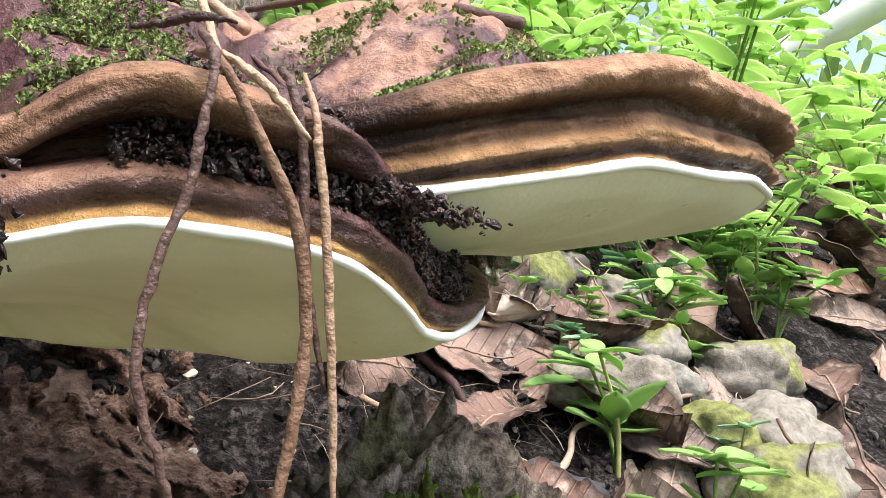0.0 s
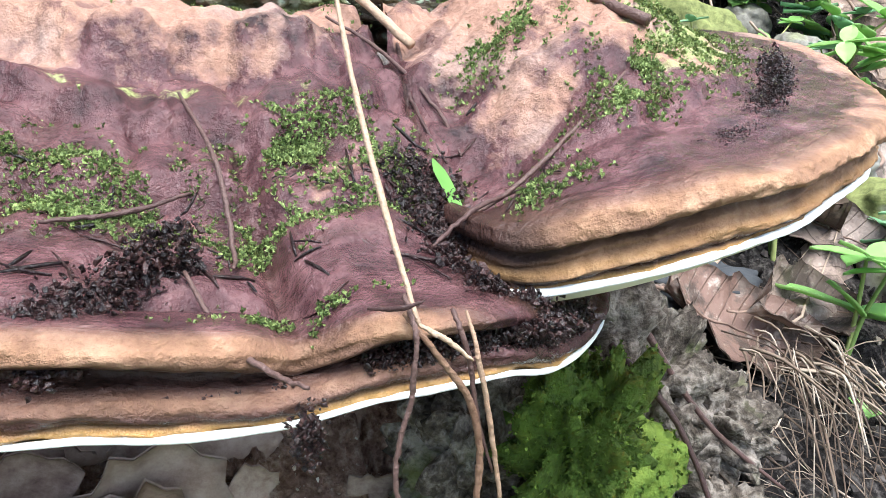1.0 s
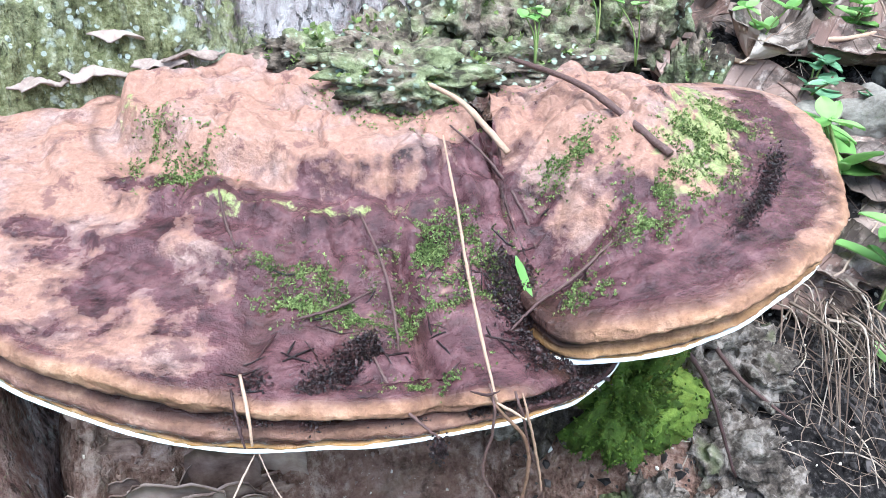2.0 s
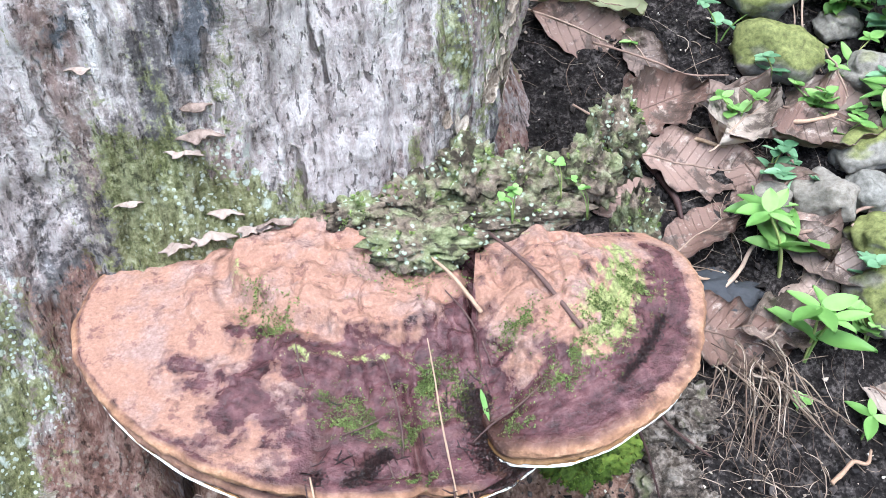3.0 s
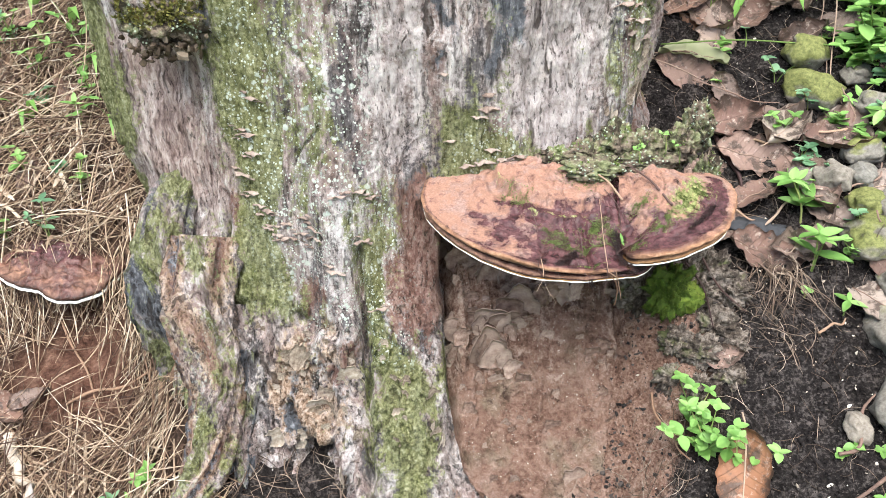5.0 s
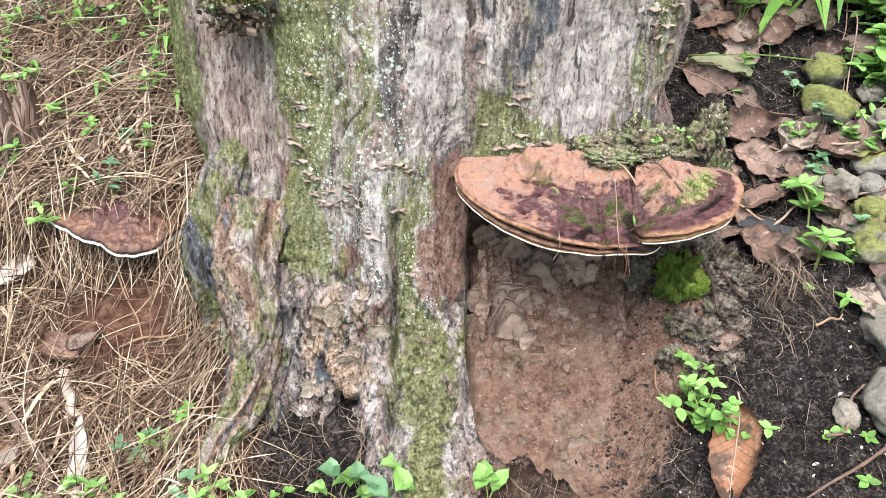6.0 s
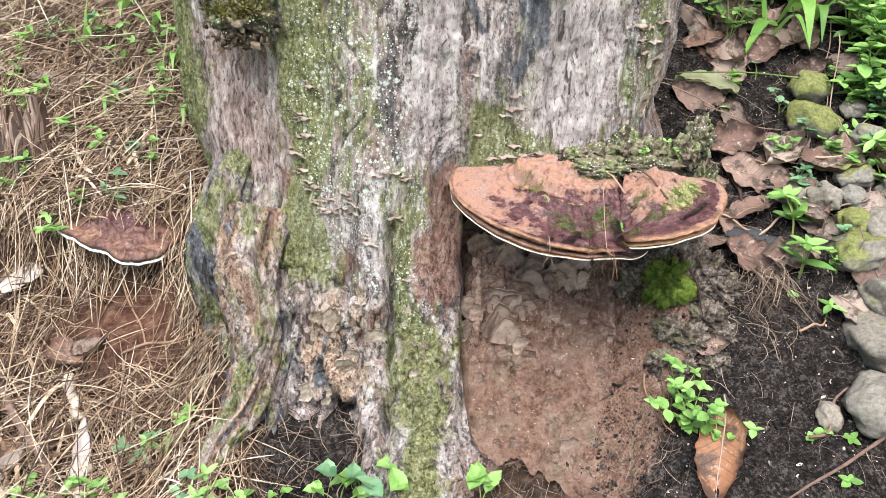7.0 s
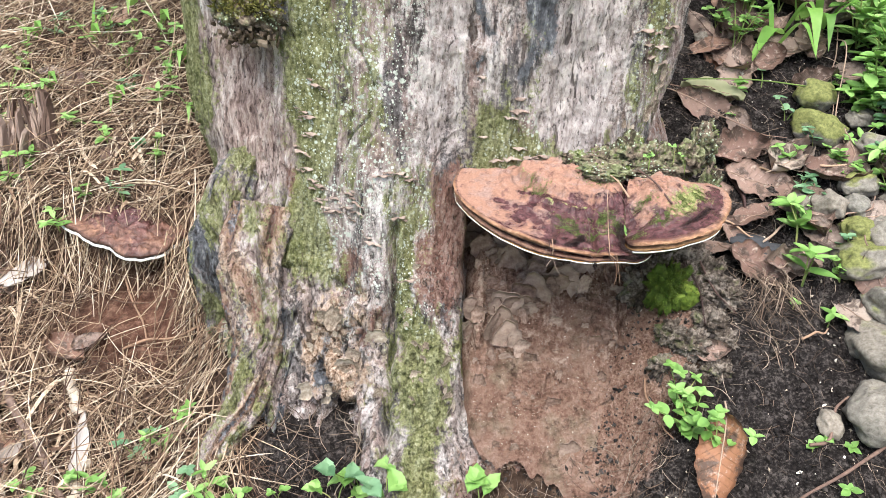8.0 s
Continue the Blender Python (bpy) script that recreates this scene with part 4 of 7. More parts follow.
def bracket_mesh(th0, th1, radius, z0, lip, profile, top, centre, notch, nth):
    """A bracket built round its root: the profile's steps (inset, share of the height, groove, tan, amber) run from the lip down to the white edge."""
    deg = np.linspace(th0, th1, nth)
    th = np.radians(deg)
    R, Z0, T = radius(deg), z0(deg), lip(deg) - z0(deg)
    prof = np.array(profile)
    fine = np.linspace(0, len(prof) - 1, 52)
    cols = np.array([np.interp(fine, np.arange(len(prof)), prof[:, c]) for c in range(prof.shape[1])]).T
    qs = np.linspace(0.02, 1, 130) ** 0.8
    rows_r, rows_z, rows_a = [], [], []
    for q in qs[:-1]:
        r = q * (R - cols[0, 0])
        x, y = centre[0] + r * np.cos(th), centre[1] + r * np.sin(th)
        skin = 0.0010 * fbm(x * 70, y * 70, 3.0, 4) * (0.5 + 0.5 * ss(1.0, 0.85, q)) + 0.0010 * fbm(x * 24, y * 24, 1.0, 3) * ss(1.0, 0.8, q)
        rows_r.append(r)
        rows_z.append(top(deg, np.full(nth, q), x, y) + skin)
        rows_a.append((np.zeros(nth),) * 3)
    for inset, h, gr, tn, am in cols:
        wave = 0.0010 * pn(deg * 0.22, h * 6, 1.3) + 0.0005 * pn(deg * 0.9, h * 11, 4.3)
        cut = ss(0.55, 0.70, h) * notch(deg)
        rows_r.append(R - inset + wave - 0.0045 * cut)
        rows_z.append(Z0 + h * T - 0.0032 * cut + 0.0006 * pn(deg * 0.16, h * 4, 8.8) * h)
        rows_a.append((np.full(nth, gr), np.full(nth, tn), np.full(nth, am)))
    r, z = np.array(rows_r).T, np.array(rows_z).T
    X, Y = centre[0] + r * np.cos(th)[:, None], centre[1] + r * np.sin(th)[:, None]
    a = np.array(rows_a)
    return X, Y, z, a[:, 0].T, a[:, 1].T, a[:, 2].T, r / R[:, None], np.broadcast_to(th[:, None], z.shape)


def under_mesh(name, th0, th1, radius, z0, drop, centre, inset, nth=300):
    th = np.radians(np.linspace(th0, th1, nth))
    R, Z0 = radius(np.degrees(th)), z0(np.degrees(th))
    q = np.linspace(1, 0.05, 40)
    r = (R[:, None] - inset - 0.0005) * q
    X, Y = centre[0] + r * np.cos(th)[:, None], centre[1] + r * np.sin(th)[:, None]
    z = Z0[:, None] - 0.0003 - drop * np.maximum(1 - q, 0)[None, :] ** 0.62 + 0.0012 * fbm(X * 30, Y * 30, 6.0, 3) * (1 - q ** 8)
    return mesh_of(name, np.stack([X, Y, z], -1).reshape(-1, 3), grid_faces(nth, 40))


def rim_mesh(name, th0, th1, radius, z0, size, centre, inset, nth=420):
    th = np.radians(np.linspace(th0, th1, nth))
    deg = np.degrees(th)
    R, Z0 = radius(deg), z0(deg)
    ang = np.linspace(-0.5 * np.pi - 1.1, 0.5 * np.pi + 0.5, 12)
    w = size * (1 + 0.35 * pn(deg * 0.12, 1.0, 2.0) + 0.15 * pn(deg * 0.8, 3.0, 2.0))
    r = R[:, None] - inset - 0.8 * size + w[:, None] * np.cos(ang)
    z = Z0[:, None] + w[:, None] * 0.9 * np.sin(ang)
    X, Y = centre[0] + r * np.cos(th)[:, None], centre[1] + r * np.sin(th)[:, None]
    return mesh_of(name, np.stack([X, Y, z], -1).reshape(-1, 3), grid_faces(nth, 12))


def cap_notch(d):
    """Where the lip is broken into scallops."""
    return bump(d, 268.2, 1.5) + 0.8 * bump(d, 249, 2.0) + 0.35 * bump(d, 228, 2.0) + 0.9 * ss(276, 286, d)


def lobe_notch(d):
    return 0 * d


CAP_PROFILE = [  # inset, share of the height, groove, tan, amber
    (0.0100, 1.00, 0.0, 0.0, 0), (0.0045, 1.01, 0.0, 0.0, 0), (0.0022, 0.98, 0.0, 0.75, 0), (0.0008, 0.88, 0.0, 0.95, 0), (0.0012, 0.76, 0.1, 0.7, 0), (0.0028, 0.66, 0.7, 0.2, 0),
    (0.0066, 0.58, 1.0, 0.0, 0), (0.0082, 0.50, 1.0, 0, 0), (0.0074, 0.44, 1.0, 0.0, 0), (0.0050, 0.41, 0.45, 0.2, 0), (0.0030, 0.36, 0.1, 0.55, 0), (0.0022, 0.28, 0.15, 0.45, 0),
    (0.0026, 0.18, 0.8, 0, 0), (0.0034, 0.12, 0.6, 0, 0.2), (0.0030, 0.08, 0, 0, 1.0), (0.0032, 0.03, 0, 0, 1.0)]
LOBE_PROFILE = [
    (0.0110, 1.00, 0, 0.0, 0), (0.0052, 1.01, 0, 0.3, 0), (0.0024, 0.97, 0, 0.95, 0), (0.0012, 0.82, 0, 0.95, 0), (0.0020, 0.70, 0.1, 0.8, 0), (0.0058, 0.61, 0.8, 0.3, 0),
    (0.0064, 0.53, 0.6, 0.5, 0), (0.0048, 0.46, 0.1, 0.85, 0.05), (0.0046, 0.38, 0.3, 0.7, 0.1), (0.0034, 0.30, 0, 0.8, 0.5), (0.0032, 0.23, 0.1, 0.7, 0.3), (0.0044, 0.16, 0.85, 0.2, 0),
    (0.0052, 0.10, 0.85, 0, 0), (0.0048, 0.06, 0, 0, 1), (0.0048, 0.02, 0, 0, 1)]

bracket = tagged(new("bracket_fungus"), "large woody bracket fungus, dusty pink-brown cap with white edge", "fungus")


def cap_attrs(X, Y, Z, q, th, gr, tn, am, lobe):
    d = np.degrees(th)
    n1, n2 = fbm(X * 26, Y * 26, 5.0, 3), fbm(X * 80, Y * 80, 2.0, 3)
    rimless = ss(1.0, 0.955, q)
    if lobe:
        dust = 0.22 + 0.52 * ss(0.77, 0.64, q + 0.05 * n1) + 0.38 * ss(318, 345, d) * ss(0.62, 0.8, q) - 0.22 * bump(q, 0.84, 0.05)
        dust = dust + 0.42 * ss(0.89, 0.95, q) * (0.5 + 0.5 * ss(285, 310, d)) - 0.32 * ss(294, 274, d) * ss(0.45, 0.6, q) + 0.16 * n2
        algae = (0.30 + 0.85 * np.abs(np.sin(q * 62 + 2 * pn(X * 30, Y * 30, 2.0)))) * bump(q, 0.66 + 0.03 * n1, 0.11) * ss(282, 300, d) + 0.35 * bump(q, 0.82, 0.012)
        algae = algae + (0.30 + 0.35 * n2) * ss(0.78, 0.66, q) * ss(276, 300, d)
        groove = 0.9 * ss(268, 262, d) * ss(0.72, 0.88, q)
        tan = tn * ss(260, 264, d)
    else:
        left = ss(256, 205, d)
        dust = 0.29 + 0.46 * left + 0.52 * ss(0.60, 0.47, q + 0.06 * n1) - 0.30 * bump(q, 0.60, 0.05) * ss(196, 235, d) - 0.50 * bump(d, 249 + 4 * (1 - q), 3.4) * ss(0.45, 0.6, q)
        dust = dust - 0.30 * bump(d, 229, 2.4) * ss(0.5, 0.65, q) + 0.26 * bump(q, 0.90, 0.05) * left - 0.32 * ss(0.72, 0.82, q) * ss(250, 262, d) + 0.16 * bump(q, 0.74, 0.08) * bump(d, 240, 10)
        dust = dust - 0.34 * bump(q, 0.77, 0.05) * bump(d, 218, 18) + 0.20 * n2 + 0.12 * n1 + 0.25 * ss(0.955, 0.975, q) * left
        algae = 0.9 * bump(q, 0.60 + 0.03 * n1, 0.030) * bump(d, 252, 24) + 0.8 * bump(q, 0.50, 0.035) * bump(d, 205, 18) + 0.6 * bump(X, 0.040, 0.016) * bump(Y, -0.022, 0.010)
        algae = algae + 0.6 * bump(X, 0.046, 0.022) * bump(Y, 0.040, 0.016) + 0.4 * bump(q, 0.77, 0.02) * bump(d, 262, 12)
        # dark lines at the terrace feet: the steps' shade, put into the colour
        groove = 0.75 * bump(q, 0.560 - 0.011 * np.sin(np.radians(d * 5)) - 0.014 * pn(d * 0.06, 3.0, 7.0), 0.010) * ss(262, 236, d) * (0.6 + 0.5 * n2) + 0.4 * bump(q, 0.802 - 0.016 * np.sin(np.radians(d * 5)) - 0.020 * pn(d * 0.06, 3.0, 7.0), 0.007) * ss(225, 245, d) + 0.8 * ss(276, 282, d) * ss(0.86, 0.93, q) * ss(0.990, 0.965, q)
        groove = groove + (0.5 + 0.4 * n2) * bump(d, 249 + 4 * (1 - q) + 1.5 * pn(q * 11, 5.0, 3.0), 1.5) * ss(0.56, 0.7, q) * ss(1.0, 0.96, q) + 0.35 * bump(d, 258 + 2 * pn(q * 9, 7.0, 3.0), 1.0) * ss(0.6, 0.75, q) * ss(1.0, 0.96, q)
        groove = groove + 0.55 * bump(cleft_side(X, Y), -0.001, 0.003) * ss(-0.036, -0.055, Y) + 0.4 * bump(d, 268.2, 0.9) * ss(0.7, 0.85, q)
        tan = tn * ss(279, 272, d)
    vary = 1 + 0.35 * pn(d * 0.12, Z * 300, 2.0)
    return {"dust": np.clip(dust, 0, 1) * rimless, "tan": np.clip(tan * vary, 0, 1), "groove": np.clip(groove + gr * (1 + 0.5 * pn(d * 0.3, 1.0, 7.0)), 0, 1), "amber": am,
            "algae": np.clip(algae * (0.7 + 0.6 * n1), 0, 1), "ring": q, "turn": th}


def add_cap(name, th0, th1, radius, z0, lip, profile, top, lobe, label, centre, notch, nth):
    X, Y, Z, gr, tn, am, q, th = bracket_mesh(th0, th1, radius, z0, lip, profile, top, centre, notch, nth)
    me = mesh_of(name, np.stack([X, Y, Z], -1).reshape(-1, 3), grid_faces(X.shape[0], X.shape[1])[:, ::-1], attrs=cap_attrs(X, Y, Z, q, th, gr, tn, am, lobe))
    return thing(name, me, CAP, label, parent=bracket)


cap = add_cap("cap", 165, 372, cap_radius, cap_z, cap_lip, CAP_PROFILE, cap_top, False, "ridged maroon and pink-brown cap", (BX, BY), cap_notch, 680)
thing("pore_surface", under_mesh("pore_surface", 165, 372, cap_radius, cap_z, 0.021, (BX, BY), 0.0024), PORES, "smooth cream-white underside", parent=cap)
thing("white_edge", rim_mesh("white_edge", 165, 297, cap_radius, cap_z, 0.0006, (BX, BY), 0.0026), RIM, "thin white growing edge", parent=cap)
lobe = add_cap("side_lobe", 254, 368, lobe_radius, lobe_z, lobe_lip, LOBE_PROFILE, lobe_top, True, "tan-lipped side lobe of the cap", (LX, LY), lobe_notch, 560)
thing("pore_surface", under_mesh("pore_surface", 254, 368, lobe_radius, lobe_z, 0.028, (LX, LY), 0.0040), PORES, "smooth cream-white underside", parent=lobe)
thing("white_edge", rim_mesh("white_edge", 261, 350, lobe_radius, lobe_z, 0.0008, (LX, LY), 0.0040), RIM, "thin white growing edge", parent=lobe)


# ---- places on the forms ----
def on_trunk(x, z):
    """The stump's surface at the given x and z on its front, and the way out of it."""
    j = int(np.argmin(np.abs(zs - z)))
    X, Y, X2, Y2 = TX[:520, j], TY[:520, j], TX[:520, min(j + 10, len(zs) - 1)], TY[:520, min(j + 10, len(zs) - 1)]
    i = int(np.argmin(np.abs(X - x)))
    j0, j1 = max(i - 5, 0), min(i + 5, 519)
    along = Vector((X[j1] - X[j0], Y[j1] - Y[j0], 0))
    up = Vector((X2[i] - X[i], Y2[i] - Y[i], 0.02))
    out = along.cross(up).normalized()
    if out.y > 0:
        out = -out
    return Vector((X[i], Y[i], z)), out


def sheet(fn, x0, x1, y0, y1, step):
    """A quick look-up of a height over a patch."""
    xs, ys = np.arange(x0, x1, step), np.arange(y0, y1, step)
    table = fn(*np.meshgrid(xs, ys, indexing="ij"))

    def many(x, y):
        u, v = np.clip((x - x0) / step, 0, len(xs) - 1.001), np.clip((y - y0) / step, 0, len(ys) - 1.001)
        i, j = u.astype(int), v.astype(int)
        a, b = u - i, v - j
        return (table[i, j] * (1 - a) + table[i + 1, j] * a) * (1 - b) + (table[i, j + 1] * (1 - a) + table[i + 1, j + 1] * a) * b

    def at(x, y):
        u, v = np.clip((x - x0) / step, 0, len(xs) - 1.001), np.clip((y - y0) / step, 0, len(ys) - 1.001)
        i, j = int(u), int(v)
        a, b = u - i, v - j
        return float((table[i, j] * (1 - a) + table[i + 1, j] * a) * (1 - b) + (table[i, j + 1] * (1 - a) + table[i + 1, j + 1] * a) * b)

    return at, many


def cap_heights(x, y):
    """The top of the bracket over the plan, cap and lobe together."""
    best = np.full(x.shape, 0.3)
    for cx, cy, radius, top, inner, lo, hi in ((BX, BY, cap_radius, cap_top, 0.010, 165, 372), (LX, LY, lobe_radius, lobe_top, 0.011, 257, 366)):
        d = np.degrees(np.arctan2(y - cy, x - cx)) % 360
        d = d + 360 * (d < 20)
        r, R = np.hypot(x - cx, y - cy), radius(d)
        best = np.where((r < R - 0.006) & (d > lo) & (d < hi), np.maximum(best, top(d, np.minimum(r / (R - inner), 1.0), x, y)), best)
    return best


on_cap, _ = sheet(cap_heights, -0.15, 0.22, -0.13, 0.12, 0.001)
near_floor, floor_many = sheet(ground_z, -1.3, 1.7, -0.4, 1.4, 0.004)


def floor_at(x, y):
    if -1.25 < x < 1.65 and -0.38 < y < 1.35:
        return near_floor(x, y)
    return float(ground_z(np.array(x), np.array(y)))


# ---- twigs caught on the bracket ----
def twig(name, knots, radii, mat, label, n=26, knobbly=0.0, category="twig", group=""):
    pts = spline(knots, n)
    rad = np.interp(np.linspace(0, 1, n), np.linspace(0, 1, len(radii)), radii) * (0.62 if group == "hanging twigs" or name == "side_twig" else 1.0)
    if knobbly:
        pts = pts + knobbly * 0.6 * np.stack([pn(np.arange(n) * 0.6, k * 5.0, len(knots)) for k in range(3)], -1)
        rad = rad * (1 + 0.35 * np.abs(pn(np.arange(n) * 1.1, 2.0, len(knots) * 1.7)))
    v, f = tube(pts, rad, 9)
    return thing(name, mesh_of(name, v, f), mat, label, category, group)


twig("dry_needle", [(0.0334, -0.0416, 0.3590), (0.0345, -0.0525, 0.3455), (0.0352, -0.0625, 0.3322), (0.0368, -0.0735, 0.3175), (0.0382, -0.0835, 0.3062)],
     [0.00022, 0.00034, 0.00038, 0.00044, 0.0003], TANTWIG, "long dry tan needle leaning over the bracket", 30, 0.0003)
twig("hanging_twig", [(0.0372, -0.0800, 0.3095), (0.0369, -0.0848, 0.3070), (0.0369, -0.0858, 0.3050), (0.0368, -0.0860, 0.3016), (0.0368, -0.0858, 0.2967), (0.0356, -0.0858, 0.2906), (0.0358, -0.0860, 0.2833), (0.0392, -0.0860, 0.2762), (0.0400, -0.0860, 0.2735)],
     [0.0005, 0.0006, 0.0005, 0.0006, 0.00055, 0.0006, 0.0005, 0.0004], DARKTWIG, "dark knobbly twig hanging over the white edge", 60, 0.0005, group="hanging twigs")
twig("hanging_twig", [(0.0368, -0.0815, 0.3075), (0.0378, -0.0852, 0.3060), (0.0423, -0.0860, 0.3002), (0.0453, -0.0862, 0.2958), (0.0476, -0.0862, 0.2884), (0.0481, -0.0862, 0.2812), (0.0480, -0.0860, 0.2750), (0.0474, -0.0860, 0.2690)],
     [0.0006, 0.0006, 0.0007, 0.0008, 0.0008, 0.0008, 0.0007, 0.0009], TANTWIG, "tan dry twig hanging over the white edge", 60, 0.00025, group="hanging twigs")
twig("hanging_twig", [(0.0447, -0.0835, 0.3080), (0.0453, -0.0858, 0.3045), (0.0459, -0.0862, 0.3017), (0.0472, -0.0864, 0.2976), (0.0496, -0.0864, 0.2885), (0.0518, -0.0862, 0.2800), (0.0531, -0.0862, 0.2735)],
     [0.0003, 0.0005, 0.0006, 0.0006, 0.0006, 0.0005, 0.0003], TANTWIG, "thin speckled brown twig hanging over the edge", 60, 0.0003, group="hanging twigs")
twig("hanging_twig", [(0.0431, -0.0825, 0.3080), (0.0433, -0.0850, 0.3062), (0.0449, -0.0856, 0.3016), (0.0462, -0.0856, 0.2960), (0.0476, -0.0856, 0.2911), (0.0505, -0.0858, 0.2834)], [0.0005, 0.0006, 0.0006, 0.0005, 0.0003],
     DARKTWIG, "dark thin twig hanging over the edge", 40, 0.0003, group="hanging twigs")
twig("side_twig", [(0.0376, -0.0845, 0.3072), (0.0395, -0.0856, 0.3062), (0.0415, -0.0862, 0.3050), (0.0447, -0.0868, 0.3023)], [0.0004, 0.0006, 0.0006, 0.0003], TANTWIG, "short tan side twig at the knot", 24, 0.0003)
twig("side_twig", [(0.0322, -0.0800, 0.3080), (0.0340, -0.0820, 0.3086), (0.0358, -0.0838, 0.3094), (0.0385, -0.0836, 0.3100)], [0.0003, 0.0005, 0.0006, 0.0002], DARKTWIG, "short dark side twig at the knot", 20, 0.0004)
cap_stems = [((0.017, -0.017), (0.020, -0.038), (0.0205, -0.052), (0.019, -0.060)), ((0.012, -0.062), (0.0155, -0.073), (0.020, -0.082), (0.0225, -0.088)),
             ((-0.024, -0.066), (-0.023, -0.074), (-0.022, -0.080)), ((0.075, 0.030), (0.066, 0.000), (0.062, -0.020), (0.063, -0.036)), ((0.052, 0.010), (0.060, -0.004), (0.066, -0.022), (0.067, -0.034)),
             ((0.058, -0.050), (0.068, -0.052), (0.080, -0.050), (0.094, -0.045)), ((0.050, -0.060), (0.060, -0.055), (0.072, -0.050)), ((-0.006, -0.046), (0.006, -0.043), (0.016, -0.040)),
             ((-0.022, -0.004), (-0.021, -0.016), (-0.019, -0.024))]
for i, line in enumerate(cap_stems):
    pts = [(x, y, on_cap(x, y) + 0.0012 + 0.001 * (k % 2)) for k, (x, y) in enumerate(line)]
    twig("thin_stem", pts, [0.0003, 0.00045, 0.00025], DARKTWIG, "thin crooked stem lying on the bracket's cap", 26, 0.0005, group="stems on the cap")
twig("edge_straw", [(-0.0215, -0.0660, 0.3115), (-0.0206, -0.0743, 0.3060), (-0.0204, -0.0775, 0.2990)], [0.0004, 0.00045, 0.0003], TANTWIG, "pinkish dry stalk over the bracket's edge", 14, 0.0002)
twig("edge_straw", [(-0.0200, -0.0735, 0.2920), (-0.0235, -0.079, 0.2900), (-0.027, -0.084, 0.287)], [0.00015, 0.00028, 0.00016], TWIG, "pinkish dry stalk under the bracket's edge", 14, 0.0002)
twig("root_thread", [(-0.019, -0.0735, 0.2920), (-0.015, -0.081, 0.284), (-0.008, -0.082, 0.272), (-0.010, -0.080, 0.264)], [0.00016, 0.0002, 0.00012], TWIG, "fine root thread hanging under the edge", 20, 0.0003, category="rootlet")
stick = twig("stick", [(0.080, 0.034, 0.352), (0.093, 0.000, on_cap(0.093, 0.000) + 0.004), (0.106, -0.034, on_cap(0.106, -0.034) + 0.003)], [0.0007, 0.0010, 0.0012], DARKTWIG, "short brown stick on the mossy cap", 24, 0.0005, "stick")
twig("stick", [(0.046, 0.030, on_cap(0.046, 0.03) + 0.010), (0.056, 0.012, on_cap(0.056, 0.012) + 0.006), (0.067, -0.005, on_cap(0.067, -0.005) + 0.0025)], [0.0005, 0.0009, 0.0011], TANTWIG, "short pale stick on the mossy cap", 24, 0.0004, "stick")

# green blade growing from the cleft
blade_line = spline([(0.0600, -0.0510, on_cap(0.060, -0.051)), (0.0598, -0.0450, on_cap(0.0598, -0.045) + 0.002), (0.0592, -0.0376, on_cap(0.0592, -0.0376) + 0.004)], 12)
w = np.interp(np.linspace(0, 1, 12), [0, 0.3, 0.8, 1], [0.0005, 0.0012, 0.0013, 0.0002])
v = np.concatenate([blade_line + np.outer(w, (1, 0, 0)), blade_line + np.outer(w * 0.1, (0, 0, -1)) , blade_line - np.outer(w, (1, 0, 0))])
thing("seedling", mesh_of("seedling", v, [(i, i + 1, 13 + i, 12 + i) for i in range(11)] + [(12 + i, 13 + i, 25 + i, 24 + i) for i in range(11)]), GRASS, "single bright green blade sprouting from the cap", "seedling")


# ---- crumbs, wet debris and moss ----
bm = bmesh.new()
bmesh.ops.create_icosphere(bm, subdivisions=1, radius=1)
ICO = np.array([v.co for v in bm.verts])
ICO_FACES = np.array([tuple(v.index for v in f.verts) for f in bm.faces])
bm.free()


def crumbs(name, spots, mat, label, category, seed, parent=None):
    """Small irregular crumbs at spots of x, y, z and size, in one mesh."""
    r = np.random.default_rng(seed)
    s = np.array(spots, float)
    n = len(s)
    v = ICO[None] * (1 + 1.1 * (r.random((n, len(ICO), 1)) - 0.5)) * np.stack([0.9 + 0.9 * r.random(n) ** 3, 0.5 + 0.6 * r.random(n), 0.35 + 0.6 * r.random(n)], -1)[:, None]
    turn = np.linalg.qr(r.normal(size=(n, 3, 3)))[0]
    v = np.einsum("nij,nkj->nki", turn, v) * s[:, 3][:, None, None] + s[:, None, :3]
    f = (ICO_FACES[None] + len(ICO) * np.arange(n)[:, None, None]).reshape(-1, 3)
    return thing(name, mesh_of(name, v.reshape(-1, 3), f, False), mat, label, category if not parent else "", kind="stuff", parent=parent)


r = np.random.default_rng(21)
spots = []
for i in range(5200):  # the filled cleft between cap and lobe
    t = r.random()
    x = 0.0560 + 0.0040 * t + (0.0032 + 0.0012 * t) * r.normal()
    y = -0.038 - 0.042 * t + 0.002 * r.normal()
    if y > -0.080:
        spots.append((x, y, on_cap(min(x, 0.0575 + 0.002 * t), y) + 0.0002 + 0.0022 * r.random(), 0.00015 + 0.0006 * r.random() ** 3))
for i in range(4200):  # the eaten, granular lip
    d = np.radians(271 + 19 * r.random())
    h = r.random()
    rr = float(cap_radius(np.degrees(d))) - 0.0062 + 0.002 * r.random() + 0.002 * (1 - h)
    spots.append((BX + rr * np.cos(d), BY + rr * np.sin(d), float(cap_z(np.degrees(d))) + 0.0045 + 0.0055 * h, 0.00013 + 0.00035 * r.random() ** 3))
